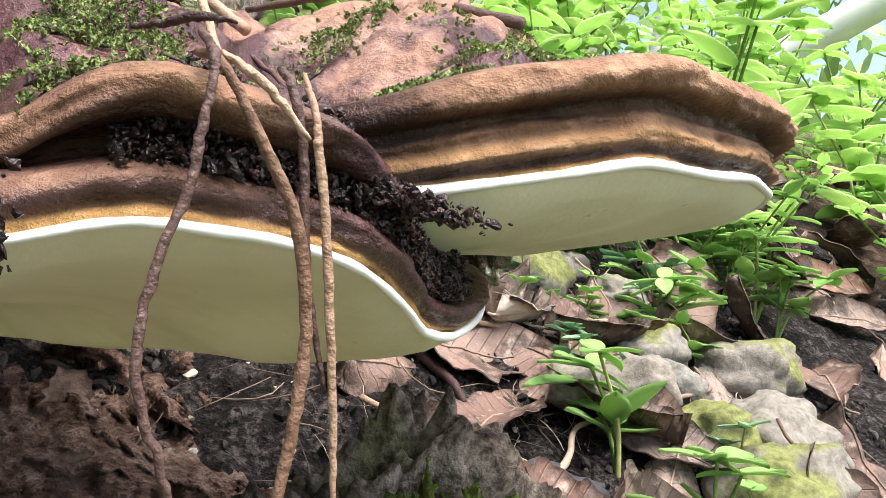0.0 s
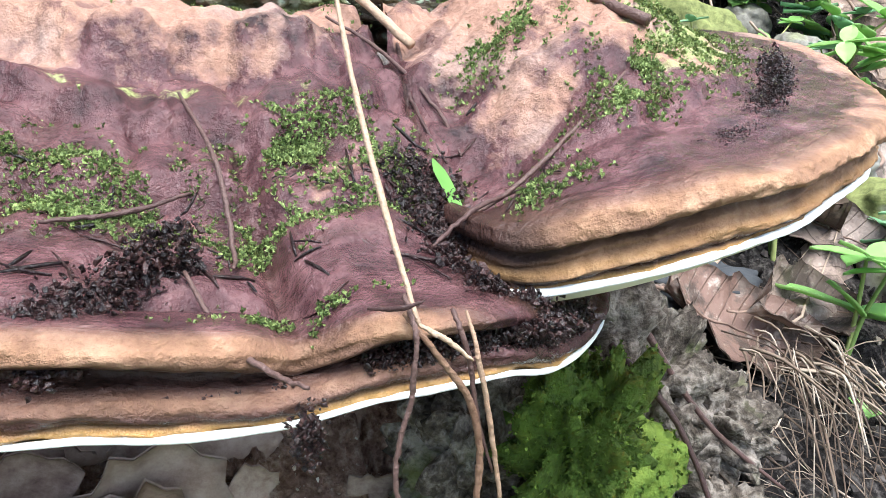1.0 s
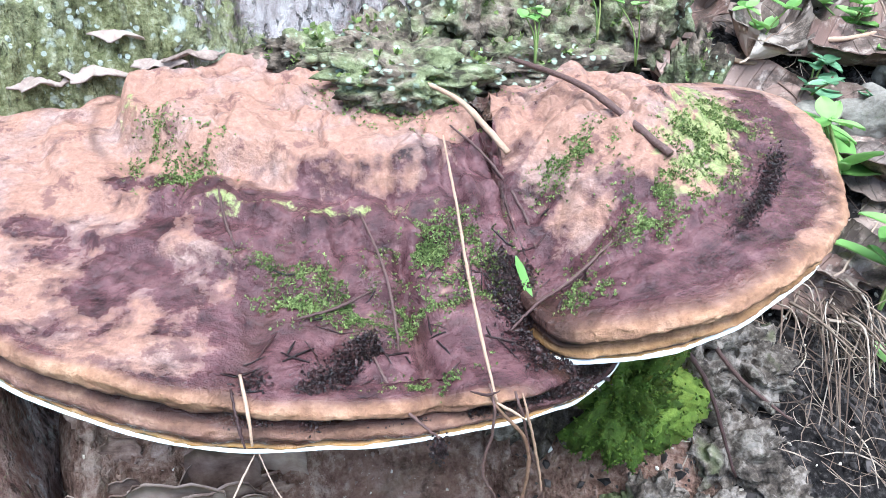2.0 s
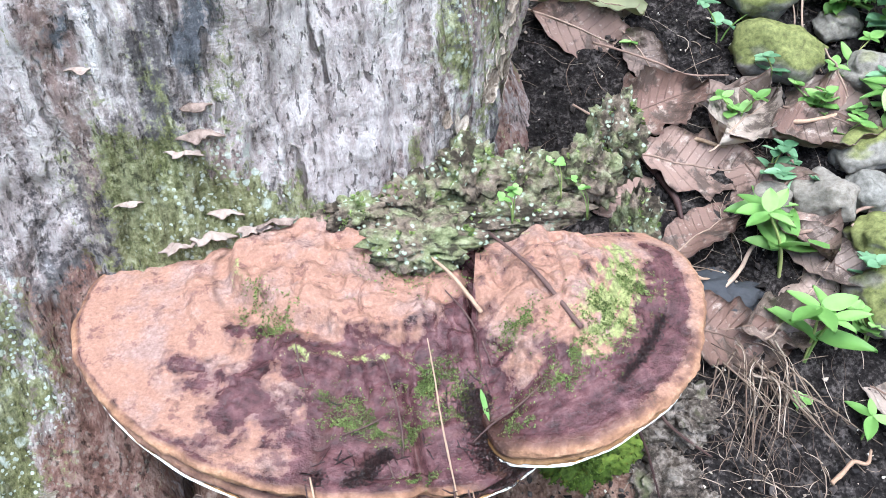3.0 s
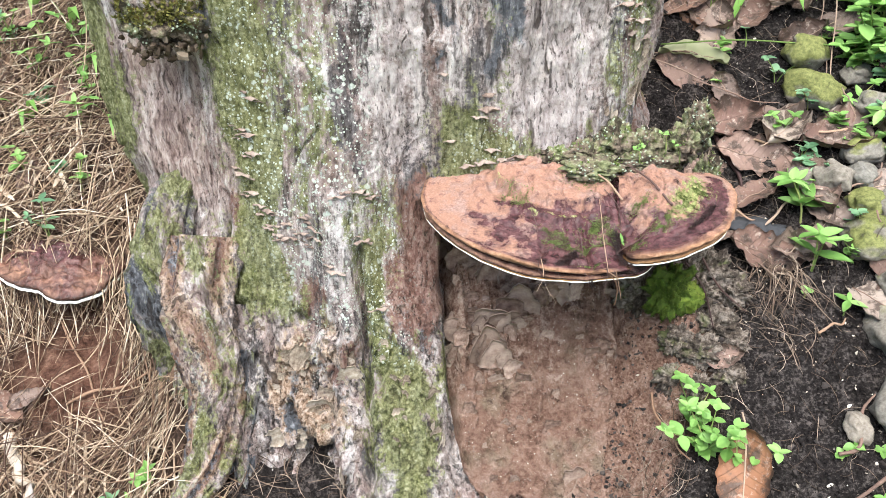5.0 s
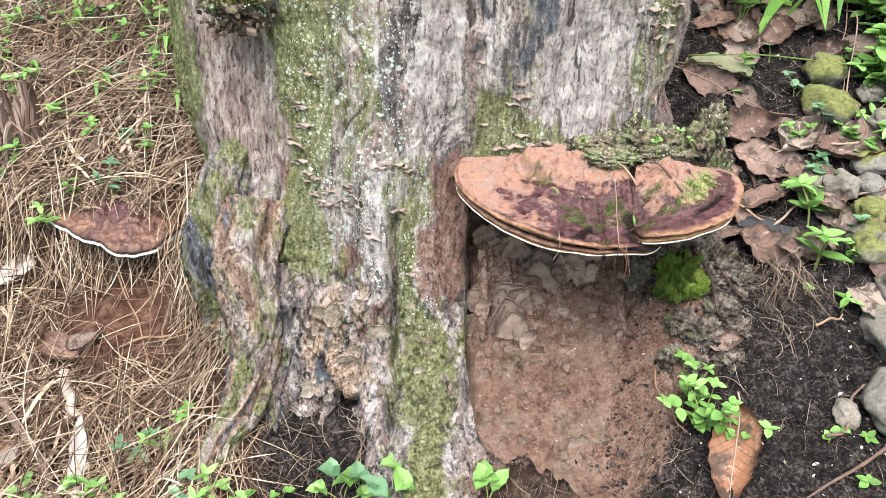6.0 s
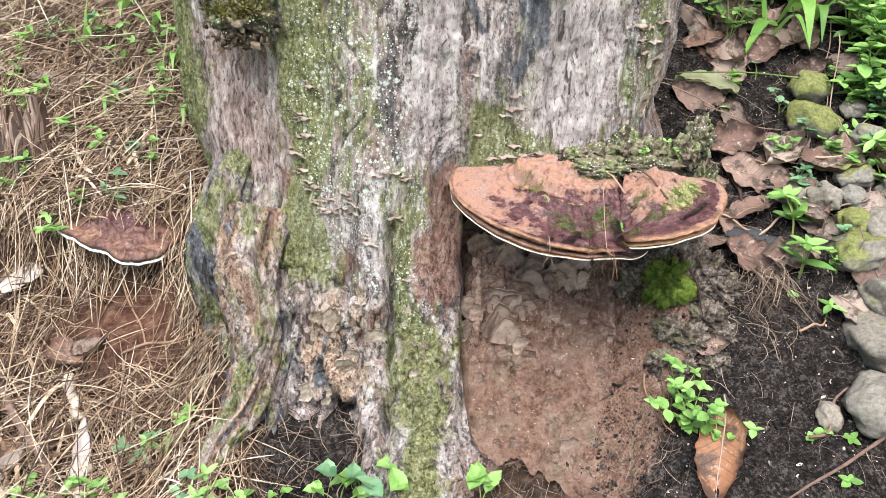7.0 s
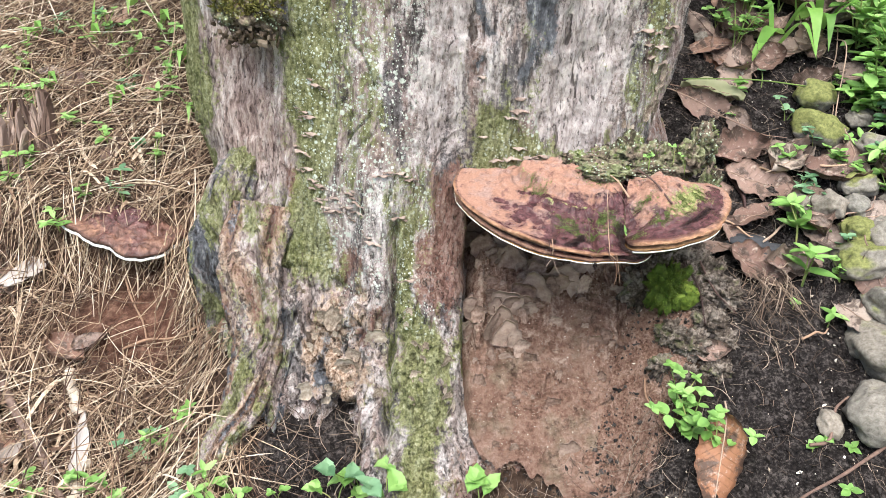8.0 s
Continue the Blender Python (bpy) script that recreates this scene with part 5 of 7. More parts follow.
for i in range(2600):  # crust along the lobe
    t = r.random()
    x, y = 0.097 + 0.053 * t + 0.0018 * r.normal(), -0.0665 + 0.012 * t + 0.028 * t * t + 0.0014 * r.normal()
    spots.append((x, y, on_cap(x, y) + 0.0002 + 0.0042 * r.random() ** 2 * ss(0.2, 0.6, t), (0.00016 + 0.0004 * r.random() ** 2) * (0.45 + 0.55 * ss(0.3, 0.6, t))))
for i in range(260):  # clump hanging from the notch
    spots.append((0.0246 + 0.0011 * r.normal(), -0.0815 + 0.0009 * r.normal(), 0.2915 + 0.0021 * r.normal(), 0.0002 + 0.0004 * r.random()))
for i in range(260):  # crumbs washed down a runnel
    t = r.random()
    x, y = -0.0195 + 0.0022 * r.normal(), -0.062 - 0.013 * t
    spots.append((x, y, max(on_cap(x, y), 0.302) + 0.0003, 0.0002 + 0.0004 * r.random() ** 2))
for i in range(300):  # crumbs in the groove under the lip
    d = np.radians(r.uniform(226, 268))
    rr = float(cap_radius(np.degrees(d))) - 0.0052 + 0.0012 * r.random()
    spots.append((BX + rr * np.cos(d), BY + rr * np.sin(d), float(cap_z(np.degrees(d))) + 0.0052, 0.00018 + 0.0004 * r.random() ** 2))
crumbs("wet_debris", spots, DEBRIS, "black wet crumbs packed in the bracket's clefts", "debris", 5)

spots = []
for i in range(2400):  # dark crest with moss
    t = r.random()
    x, y = -0.008 + 0.022 * t + 0.0012 * r.normal(), -0.0715 + 0.0130 * t + 0.0010 * r.normal() * (3.2 - 2.6 * t)
    spots.append((x, y, on_cap(x, y) + 0.0090 * r.random() * t ** 1.3 * ss(1.0, 0.93, t), 0.00018 + 0.0005 * r.random() ** 3))
crumbs("dark_crest", spots, DEBRIS, "black ragged crest of wet debris on the cap", "debris", 6)


bits = Pile()
for i in range(100):
    k = i % 2
    x, y = ((0.054 + 0.009 * r.normal(), -0.048 + 0.010 * r.normal()), (0.010 + 0.018 * r.normal(), -0.056 + 0.009 * r.normal()))[k]
    az, L = r.uniform(0, 6.3), r.uniform(0.002, 0.010)
    line = np.array([(x + s * L * np.cos(az), y + s * L * np.sin(az), 0.0) for s in (-0.5, -0.17, 0.17, 0.5)])
    line[:, 2] = [on_cap(a, b) + 0.0004 for a, b, _ in line]
    if line[:, 2].min() > 0.303 and np.ptp(line[:, 2]) < 0.006:
        bits.add(*tube(line, (0.00014 + 0.0002 * r.random()) * np.array([0.6, 1, 1, 0.5]), 5))
thing("needle_bits", bits.mesh("needle_bits"), DEBRIS, "dark broken bits of needle on the bracket's cap", "debris", kind="stuff")


def tufts(name, spots, mat, label, seed, length=0.003, parent=None, kind="stuff"):
    """Moss: many short three-leaved shoots."""
    r = np.random.default_rng(seed)
    pile = Pile()
    for x, y, z, s, nx, ny, nz in spots:
        up = Vector((nx, ny, nz)).normalized()
        for k in range(4):
            lean = Vector(r.normal(size=3)) * 0.8
            tip = (up + lean).normalized() * length * s
            side = tip.cross(Vector(r.normal(size=3))).normalized() * length * s * 0.28
            b = Vector((x, y, z))
            m = b + tip * 0.55
            pile.add([b - side * 0.2, m - side + up * 0.0002, b + tip, m + side], [(0, 1, 2, 3)])
    return thing(name, pile.mesh(name, False), mat, label, "moss" if not parent else "", kind=kind, parent=parent)


spots = []
for cx, cy, sx, sy, n in ((-0.010, -0.028, 0.007, 0.003, 70), (0.001, -0.0385, 0.008, 0.0028, 130), (0.012, -0.0435, 0.008, 0.0026, 130), (0.0235, -0.0485, 0.007, 0.0026, 90), (0.045, -0.0445, 0.006, 0.003, 60),
                         (0.038, -0.031, 0.008, 0.0035, 190), (0.053, -0.042, 0.005, 0.004, 80), (0.082, -0.020, 0.006, 0.0035, 110), (-0.030, 0.0125, 0.005, 0.005, 70), (-0.040, 0.027, 0.004, 0.005, 70),
                         (0.120, -0.0276, 0.007, 0.007, 120), (0.089, -0.050, 0.008, 0.003, 90), (0.144, -0.006, 0.005, 0.008, 110), (0.070, -0.060, 0.004, 0.003, 50), (0.104, -0.0408, 0.008, 0.004, 110), (0.022, -0.070, 0.006, 0.002, 50), (0.044, 0.036, 0.014, 0.012, 160)):
    for i in range(int(n * 8)):
        x, y = cx + sx * r.normal(), cy + sy * r.normal()
        if pn(x * 130, y * 130, 3.0) > -0.30 + 0.30 * r.random():
            spots.append((x, y, on_cap(x, y) + 0.0002, 0.45 + 0.6 * r.random(), 0, -0.2, 1))
tufts("cap_moss", spots, CAP_MOSS, "small bright green moss shoots on the cap", 31, 0.0011)


# ---- mossy bark knobs above the bracket, and the moss cushion below it ----
def blob(name, center, size, seed, mat, label, category, detail=4, rough=0.35, freq=2.2, group="", parent=None, attrs=None):
    bm = bmesh.new()
    bmesh.ops.create_icosphere(bm, subdivisions=detail, radius=1)
    co = np.array([v.co for v in bm.verts])
    faces = [tuple(v.index for v in f.verts) for f in bm.faces]
    bm.free()
    d = 1 + rough * fbm(co[:, 0] * freq + seed * 3.1, co[:, 1] * freq + seed, co[:, 2] * freq - seed, 4, 0.55)
    v = co * d[:, None] * np.array(size) + np.array(center)
    return thing(name, mesh_of(name, v, faces, attrs=attrs(len(v)) if attrs else None), mat, label if not parent else "", category if not parent else "", group, parent=parent)


knobs = [(0.018, 0.085, 0.338, 0.024, 0.018, 0.011), (0.050, 0.086, 0.340, 0.020, 0.018, 0.014), (0.082, 0.090, 0.350, 0.019, 0.016, 0.019), (0.113, 0.086, 0.347, 0.018, 0.016, 0.018), (0.048, 0.044, 0.343, 0.027, 0.022, 0.011),
         (0.152, 0.082, 0.350, 0.016, 0.016, 0.020), (0.168, 0.092, 0.362, 0.016, 0.017, 0.026), (0.135, 0.092, 0.335, 0.025, 0.018, 0.018), (0.175, 0.060, 0.320, 0.012, 0.014, 0.028), (0.100, 0.066, 0.338, 0.040, 0.015, 0.010)]
for i, (x, y, z, a, b, c) in enumerate(knobs):
    knob = blob("mossy_knob", (x, y, z), (a, b, c), 11 + i, LUMP, "crumbly bark knob with moss and grey lichen", "bark knob", 5, 0.42, 2.6, "mossy knobs")
    rr = np.random.default_rng(40 + i)
    spots = []
    for k in range(50):
        u = Vector(rr.normal(size=3)).normalized()
        u.z, u.y = abs(u.z), -abs(u.y) * 0.8
        if noise.noise(Vector((u.x * 2 + i, u.y * 2, u.z * 2))) > -0.05:
            spots.append((x + u.x * a, y + u.y * b, z + u.z * c, 0.7 + 0.5 * rr.random(), u.x, u.y, u.z))
    if spots:
        tufts("moss_fur", spots, CAP_MOSS, "", 60 + i, 0.0034, parent=knob, kind="")

cushion = blob("moss_cushion", (0.132, -0.004, 0.218), (0.019, 0.014, 0.028), 3, MOSS, "bright green moss cushion under the bracket's lobe", "moss", 5, 0.75, 2.2)
spots = []
cv = np.array([v.co for v in cushion.data.vertices])
cn = cv - np.array((0.132, -0.004, 0.218))
for i in np.random.default_rng(8).permutation(len(cv))[:6000]:
    if cn[i][1] < 0.012:
        spots.append((*(cv[i] - 0.02 * cn[i]), 0.7 + 0.6 * r.random(), *cn[i]))
tufts("moss_fur", spots, MOSS, "", 77, 0.0017, parent=cushion, kind="")
spots = []
cushion = blob("moss_cushion", (0.152, 0.000, 0.208), (0.020, 0.018, 0.016), 5, MOSS, "small flat moss patch on rotten wood", "moss", 4, 0.3, 2.4)
cv = np.array([v.co for v in cushion.data.vertices])
for q in cv[::2]:
    spots.append((*q, 0.7 + 0.5 * r.random(), 0, -0.5, 1))
tufts("moss_fur", spots, MOSS, "", 78, 0.0018, parent=cushion, kind="")

# moss pad over the socket at the left of the stump
p, out = on_trunk(-0.372, 0.487)
pad = blob("moss_pad", (p.x, p.y + 0.006, p.z), (0.040, 0.026, 0.026), 9, LUMP, "brown-green moss pad on a knob of the trunk", "moss", 5, 0.4, 2.2)
spots = []
pv = np.array([v.co for v in pad.data.vertices])
for q in pv:
    if q[2] > p.z - 0.002 and q[1] < p.y + 0.01 and r.random() < 0.5:
        spots.append((*q, 0.8 + 0.6 * r.random(), 0, -0.4, 1))
tufts("moss_fur", spots, moss_material("olive_moss", (0.05, 0.045, 0.012), (0.16, 0.15, 0.04), (0.30, 0.30, 0.09)), "", 79, 0.005, parent=pad, kind="")
spots = [(p.x + 0.028 * r.normal() * 0.7, p.y - 0.012 + 0.006 * r.normal(), p.z - 0.026 + 0.006 * r.normal(), 0.0015 + 0.003 * r.random()) for i in range(90)]
crumbs("crumbled_bark", spots, tone_material("dark_crumbs", (0.2, (0.03, 0.02, 0.012)), (0.6, (0.09, 0.065, 0.045)), (0.95, (0.2, 0.17, 0.13))), "", "", 9, parent=pad)


# ---- small shelf fungi on the stump ----
def shelf_mesh(seed, w, depth, thick):
    """A thin wavy half-round bracket; its back lies in the plane y = 0 and it reaches to -y."""
    rr = np.random.default_rng(seed)
    n, m = 21, 7
    th = np.linspace(np.pi, 2 * np.pi, n)
    wav = 1 + 0.20 * np.sin(th * 3 + rr.random() * 6) + 0.14 * np.sin(th * 7 + rr.random() * 6) + 0.10 * rr.normal(size=n)
    verts = []
    for side in (1, -1):
        for j in range(m):
            q = j / (m - 1)
            x, y = w * q * wav * np.cos(th), depth * q * wav * np.sin(th)
            z = side * thick * (1 - q ** 3) * 0.5 + 0.15 * depth * (1 - q) + thick * 0.9 * q * np.sin(th * 4 + seed) + (0.0 if side > 0 else -0.0006)
            verts.append(np.stack([x, y, z], -1))
    v = np.concatenate(verts)
    faces = []
    for s in (0, 1):
        for j in range(m - 1):
            for i in range(n - 1):
                a = s * m * n + j * n + i
                f = (a, a + 1, a + n + 1, a + n)
                faces.append(f if s == 0 else f[::-1])
    for i in range(n - 1):
        a, b = (m - 1) * n + i, m * n + (m - 1) * n + i
        faces.append((a, a + 1, b + 1, b))
    return v, faces


shelf_meshes = []
for k in range(6):
    v, f = shelf_mesh(300 + k, 0.0115, 0.0075, 0.0017)
    shelf_meshes.append(mesh_of("shelf_fungus", v, f))
    shelf_meshes[-1].materials.append(SHELF)


def shelf(x, z, size, k, tilt=0):
    p, out = on_trunk(x, z)
    ob = new("shelf_fungus", shelf_meshes[k % 6])
    yaw = math.atan2(out.x, -out.y)
    ob.matrix_world = Matrix.Translation(p - out * 0.001) @ Euler((radians(tilt), 0, yaw)).to_matrix().to_4x4() @ Matrix.Diagonal((size, size, size, 1))
    tagged(ob, "small thin pinkish-grey shelf fungus on the bark", "fungus", "shelf fungi on the trunk")


row_a = [(-0.097, 0.364), (-0.051, 0.350), (-0.060, 0.338), (-0.040, 0.341), (-0.026, 0.343), (-0.103, 0.435), (-0.058, 0.410), (-0.055, 0.396), (-0.064, 0.388), (-0.078, 0.336),
         (0.101, 0.480), (0.117, 0.442), (0.084, 0.484), (0.091, 0.468), (0.112, 0.463), (0.098, 0.452), (0.120, 0.485)]
row_b = [(-0.319, 0.378), (-0.311, 0.368), (-0.304, 0.414), (-0.302, 0.350), (-0.322, 0.330), (-0.293, 0.287), (-0.271, 0.278), (-0.206, 0.326), (-0.194, 0.322), (-0.240, 0.269), (-0.256, 0.287), (-0.279, 0.262),
         (-0.198, 0.276), (-0.309, 0.305), (-0.300, 0.294), (-0.284, 0.276), (-0.262, 0.262), (-0.247, 0.291), (-0.292, 0.270), (-0.17, 0.20), (-0.235, 0.25)]
for i, (x, z) in enumerate(row_a):
    shelf(x, z, 0.62 + 0.40 * ((i * 7) % 5) / 4, i, -8 + 5 * (i % 4))
for i, (x, z) in enumerate(row_b):
    for k in range(2 if i % 2 else 3):
        shelf(x + 0.007 * k * (-1) ** i, z - 0.004 * k, (0.42 + 0.42 * ((i * 3 + 2 * k) % 5) / 4), i + 3 + k, -24 + 9 * ((i + k) % 4))


# ---- bark plates and flakes that have come loose ----
def flake_mesh(seed, w, h, thick=0.0022, curl=0.25):
    """An uneven plate in the x-z plane, curling towards -y at its rim."""
    rr = np.random.default_rng(seed)
    n, m = 26, 6
    th = np.linspace(0, 2 * np.pi, n, endpoint=False)
    rad = 1 + 0.22 * pn(np.cos(th) * 1.5 + seed, np.sin(th) * 1.5, 0.5) + 0.16 * pn(np.cos(th) * 4, np.sin(th) * 4 + seed, 1.5) + 0.08 * rr.normal(size=n)
    layers = []
    for side in (0, 1):
        for j in range(m):
            q = (j + 0.15) / (m - 1 + 0.15)
            x, z = w * q * rad * np.cos(th), h * q * rad * np.sin(th)
            y = -curl * max(w, h) * q ** 3 * (0.5 + 0.5 * np.sin(th * 2 + seed)) + 0.0012 * pn(x * 120, z * 120, seed) - (thick * (1 - 0.6 * q) if side == 0 else 0)
            layers.append(np.stack([x, y, z], -1))
    v = np.concatenate(layers)
    faces = []
    for s in (0, 1):
        base = s * m * n
        for j in range(m - 1):
            for i in range(n):
                k = (i + 1) % n
                f = (base + j * n + i, base + j * n + k, base + (j + 1) * n + k, base + (j + 1) * n + i)
                faces.append(f if s else f[::-1])
        ring = tuple(base + i for i in range(n))
        faces.append(ring[::-1] if s else ring)
    for i in range(n):
        k = (i + 1) % n
        faces.append(((m - 1) * n + i, (m - 1) * n + k, m * n + (m - 1) * n + k, m * n + (m - 1) * n + i))
    return v, faces


flake_meshes, mud_meshes = [], []
for k in range(9):
    v, f = flake_mesh(500 + k, 0.012, 0.016)
    flake_meshes.append(mesh_of("bark_flake", v, f))
    flake_meshes[-1].materials.append(FLAKE)
    mud_meshes.append(flake_meshes[-1].copy())
    mud_meshes[-1].materials.clear()
    mud_meshes[-1].materials.append(MUDFLAKE)


def flake(x, z, size, k, meshes, p=None, out=None, lift=0.0):
    if p is None:
        p, out = on_trunk(x, z)
    ob = new("bark_flake", meshes[k % 9])
    ob.parent = stump
    yaw = math.atan2(out.x, -out.y)
    rr = np.random.default_rng(900 + k)
    ob.matrix_world = Matrix.Translation(p + out * lift) @ Euler((0.25 * (rr.random() - 0.3), 0.5 * (rr.random() - 0.5) + (3.1 if rr.random() < 0.3 else 0), yaw + 0.3 * (rr.random() - 0.5))).to_matrix().to_4x4() @ Matrix.Diagonal((size * (0.7 + 0.6 * rr.random()), size, size, 1))


rr = np.random.default_rng(55)
for i in range(46):
    x, z = -0.272 + 0.040 * rr.normal(), 0.075 + 0.042 * rr.normal()
    if -0.34 < x < -0.205 and -0.02 < z < 0.16:
        flake(x, z, 0.35 + 0.95 * rr.random() ** 2, i, flake_meshes)
for i in range(26):
    flake(-0.39 + 0.02 * rr.normal(), 0.08 + 0.05 * rr.normal(), 0.4 + 0.5 * rr.random(), 80 + i, flake_meshes)
for i in range(24):
    flake(-0.15 + 0.04 * rr.normal(), 0.11 + 0.05 * rr.normal(), 0.3 + 0.4 * rr.random(), 120 + i, flake_meshes)
for i in range(30):
    flake(0.115 + 0.02 * rr.normal(), 0.39 + 0.05 * rr.normal(), 0.3 + 0.35 * rr.random(), 160 + i, flake_meshes)


def on_mud(x, z):
    col = int(np.argmin(np.abs(mx - x)))
    i = int(np.argmin(np.abs(MUD_Z[col] - z)))
    return Vector((x, MUD_Y[col, i], MUD_Z[col, i])), Vector((0, -0.9, 0.35)).normalized()


mud_spots = [(-0.085, 0.215), (-0.066, 0.205), (-0.036, 0.210), (-0.075, 0.175), (-0.020, 0.190), (-0.050, 0.150), (-0.088, 0.150), (-0.002, 0.205), (0.020, 0.215), (-0.062, 0.235), (-0.030, 0.235),
             (0.000, 0.175), (-0.095, 0.120), (-0.040, 0.120), (0.010, 0.140), (0.090, 0.170), (0.105, 0.150), (0.085, 0.120), (0.112, 0.185), (0.100, 0.105), (-0.07, 0.10), (0.03, 0.235), (0.05, 0.225), (0.12, 0.13)]
for i, (x, z) in enumerate(mud_spots):
    p, out = on_mud(x, z)
    flake(x, z, (0.6 if x < 0.04 else 0.4) + 0.5 * ((i * 5) % 7) / 6, 200 + i, mud_meshes, p, out, 0.0)
q5 = np.random.default_rng(321)
for i in range(70):
    x, z = q5.uniform(-0.105, 0.12), q5.uniform(0.01, 0.25)
    if x < 0.0 or x > 0.07 or q5.random() < 0.35:
        p, out = on_mud(x, z)
        flake(x, z, 0.3 + 0.9 * q5.random() ** 2, 300 + i, mud_meshes, p, out, 0.0010)
for i in range(64):  # overlapping plates of crust under the bracket
    x, z = q5.uniform(-0.100, 0.045), 0.215 - 0.10 * q5.random() ** 1.4
    if z < 0.16 and x > -0.02:
        continue
    p, out = on_mud(x, z)
    flake(x, z, 0.7 + 1.3 * q5.random() ** 1.5, 400 + i, mud_meshes, p, out, 0.0035)
p, out = on_mud(-0.098, 0.118)
flake(0, 0, 1.2, 231, flake_meshes, p + Vector((0, -0.012, 0)), out)

# crumbs and pale specks on the mud
pile_dark, pile_pale = [], []
for i in range(700):
    x, z = rr.uniform(-0.09, 0.11), rr.uniform(0.0, 0.24)
    p, out = on_mud(x, z)
    (pile_pale if i % 3 == 0 else pile_dark).append((p.x, p.y - 0.0004, p.z, (0.0007 if i % 3 == 0 else 0.0011) * (0.6 + rr.random())))
crumbs("mud_crumbs", pile_dark, MUDFLAKE, "small mud crumbs stuck to the mound", "crumbs", 14)
crumbs("pale_specks", pile_pale, CHIP, "pale specks of wood on the mud", "wood chips", 15)

# ---- rotten root wood beside the mound ----
lumps = [(0.171, 0.010, 0.200, 0.020, 0.018, 0.022), (0.186, -0.012, 0.178, 0.022, 0.017, 0.017), (0.165, -0.035, 0.160, 0.022, 0.016, 0.018), (0.192, -0.052, 0.142, 0.018, 0.016, 0.015), (0.132, -0.050, 0.135, 0.015, 0.013, 0.015),
         (0.158, -0.062, 0.134, 0.017, 0.014, 0.013), (0.204, -0.030, 0.165, 0.013, 0.015, 0.013), (0.140, -0.028, 0.168, 0.015, 0.014, 0.017), (0.185, 0.030, 0.215, 0.024, 0.02, 0.028), (0.21, 0.02, 0.20, 0.02, 0.02, 0.018), (0.155, 0.035, 0.225, 0.03, 0.02, 0.035), (0.12, 0.03, 0.20, 0.03, 0.02, 0.04)]
for i, (x, y, z, a, b, c) in enumerate(lumps):
    blob("rotten_root", (x, y, z), (a, b, c), 70 + i, ROTTEN, "crumbling grey rotten root wood at the trunk's foot", "root", 5, 0.5, 2.6, "rotten roots")
for i in range(26):  # clods of mud where the mound meets the rotten wood
    z = q5.uniform(0.02, 0.24)
    x = 0.112 + 0.035 * ss(0.02, 0.2, z) + 0.014 * q5.normal()
    p, out = on_mud(min(x, 0.115), z)
    s = 0.005 + 0.009 * q5.random()
    blob("mud_clod", (x, p.y - 0.002 + 0.3 * max(x - 0.115, 0), p.z), (s, s * 0.8, s * 0.8), 200 + i, MUD if i % 3 else ROTTEN, "small brown clod of mud beside the mound", "mud", 3, 0.6, 2.0, "mud clods")
rootline = [((0.150, 0.012, 0.245), (0.168, -0.006, 0.222), (0.178, -0.030, 0.185)), ((0.165, 0.03, 0.255), (0.19, 0.005, 0.215), (0.22, -0.01, 0.19))]
for line in rootline:
    twig("root", line, [0.0012, 0.001, 0.0006], DARKTWIG, "thin brown root over rotten wood", 20, 0.001, "root")

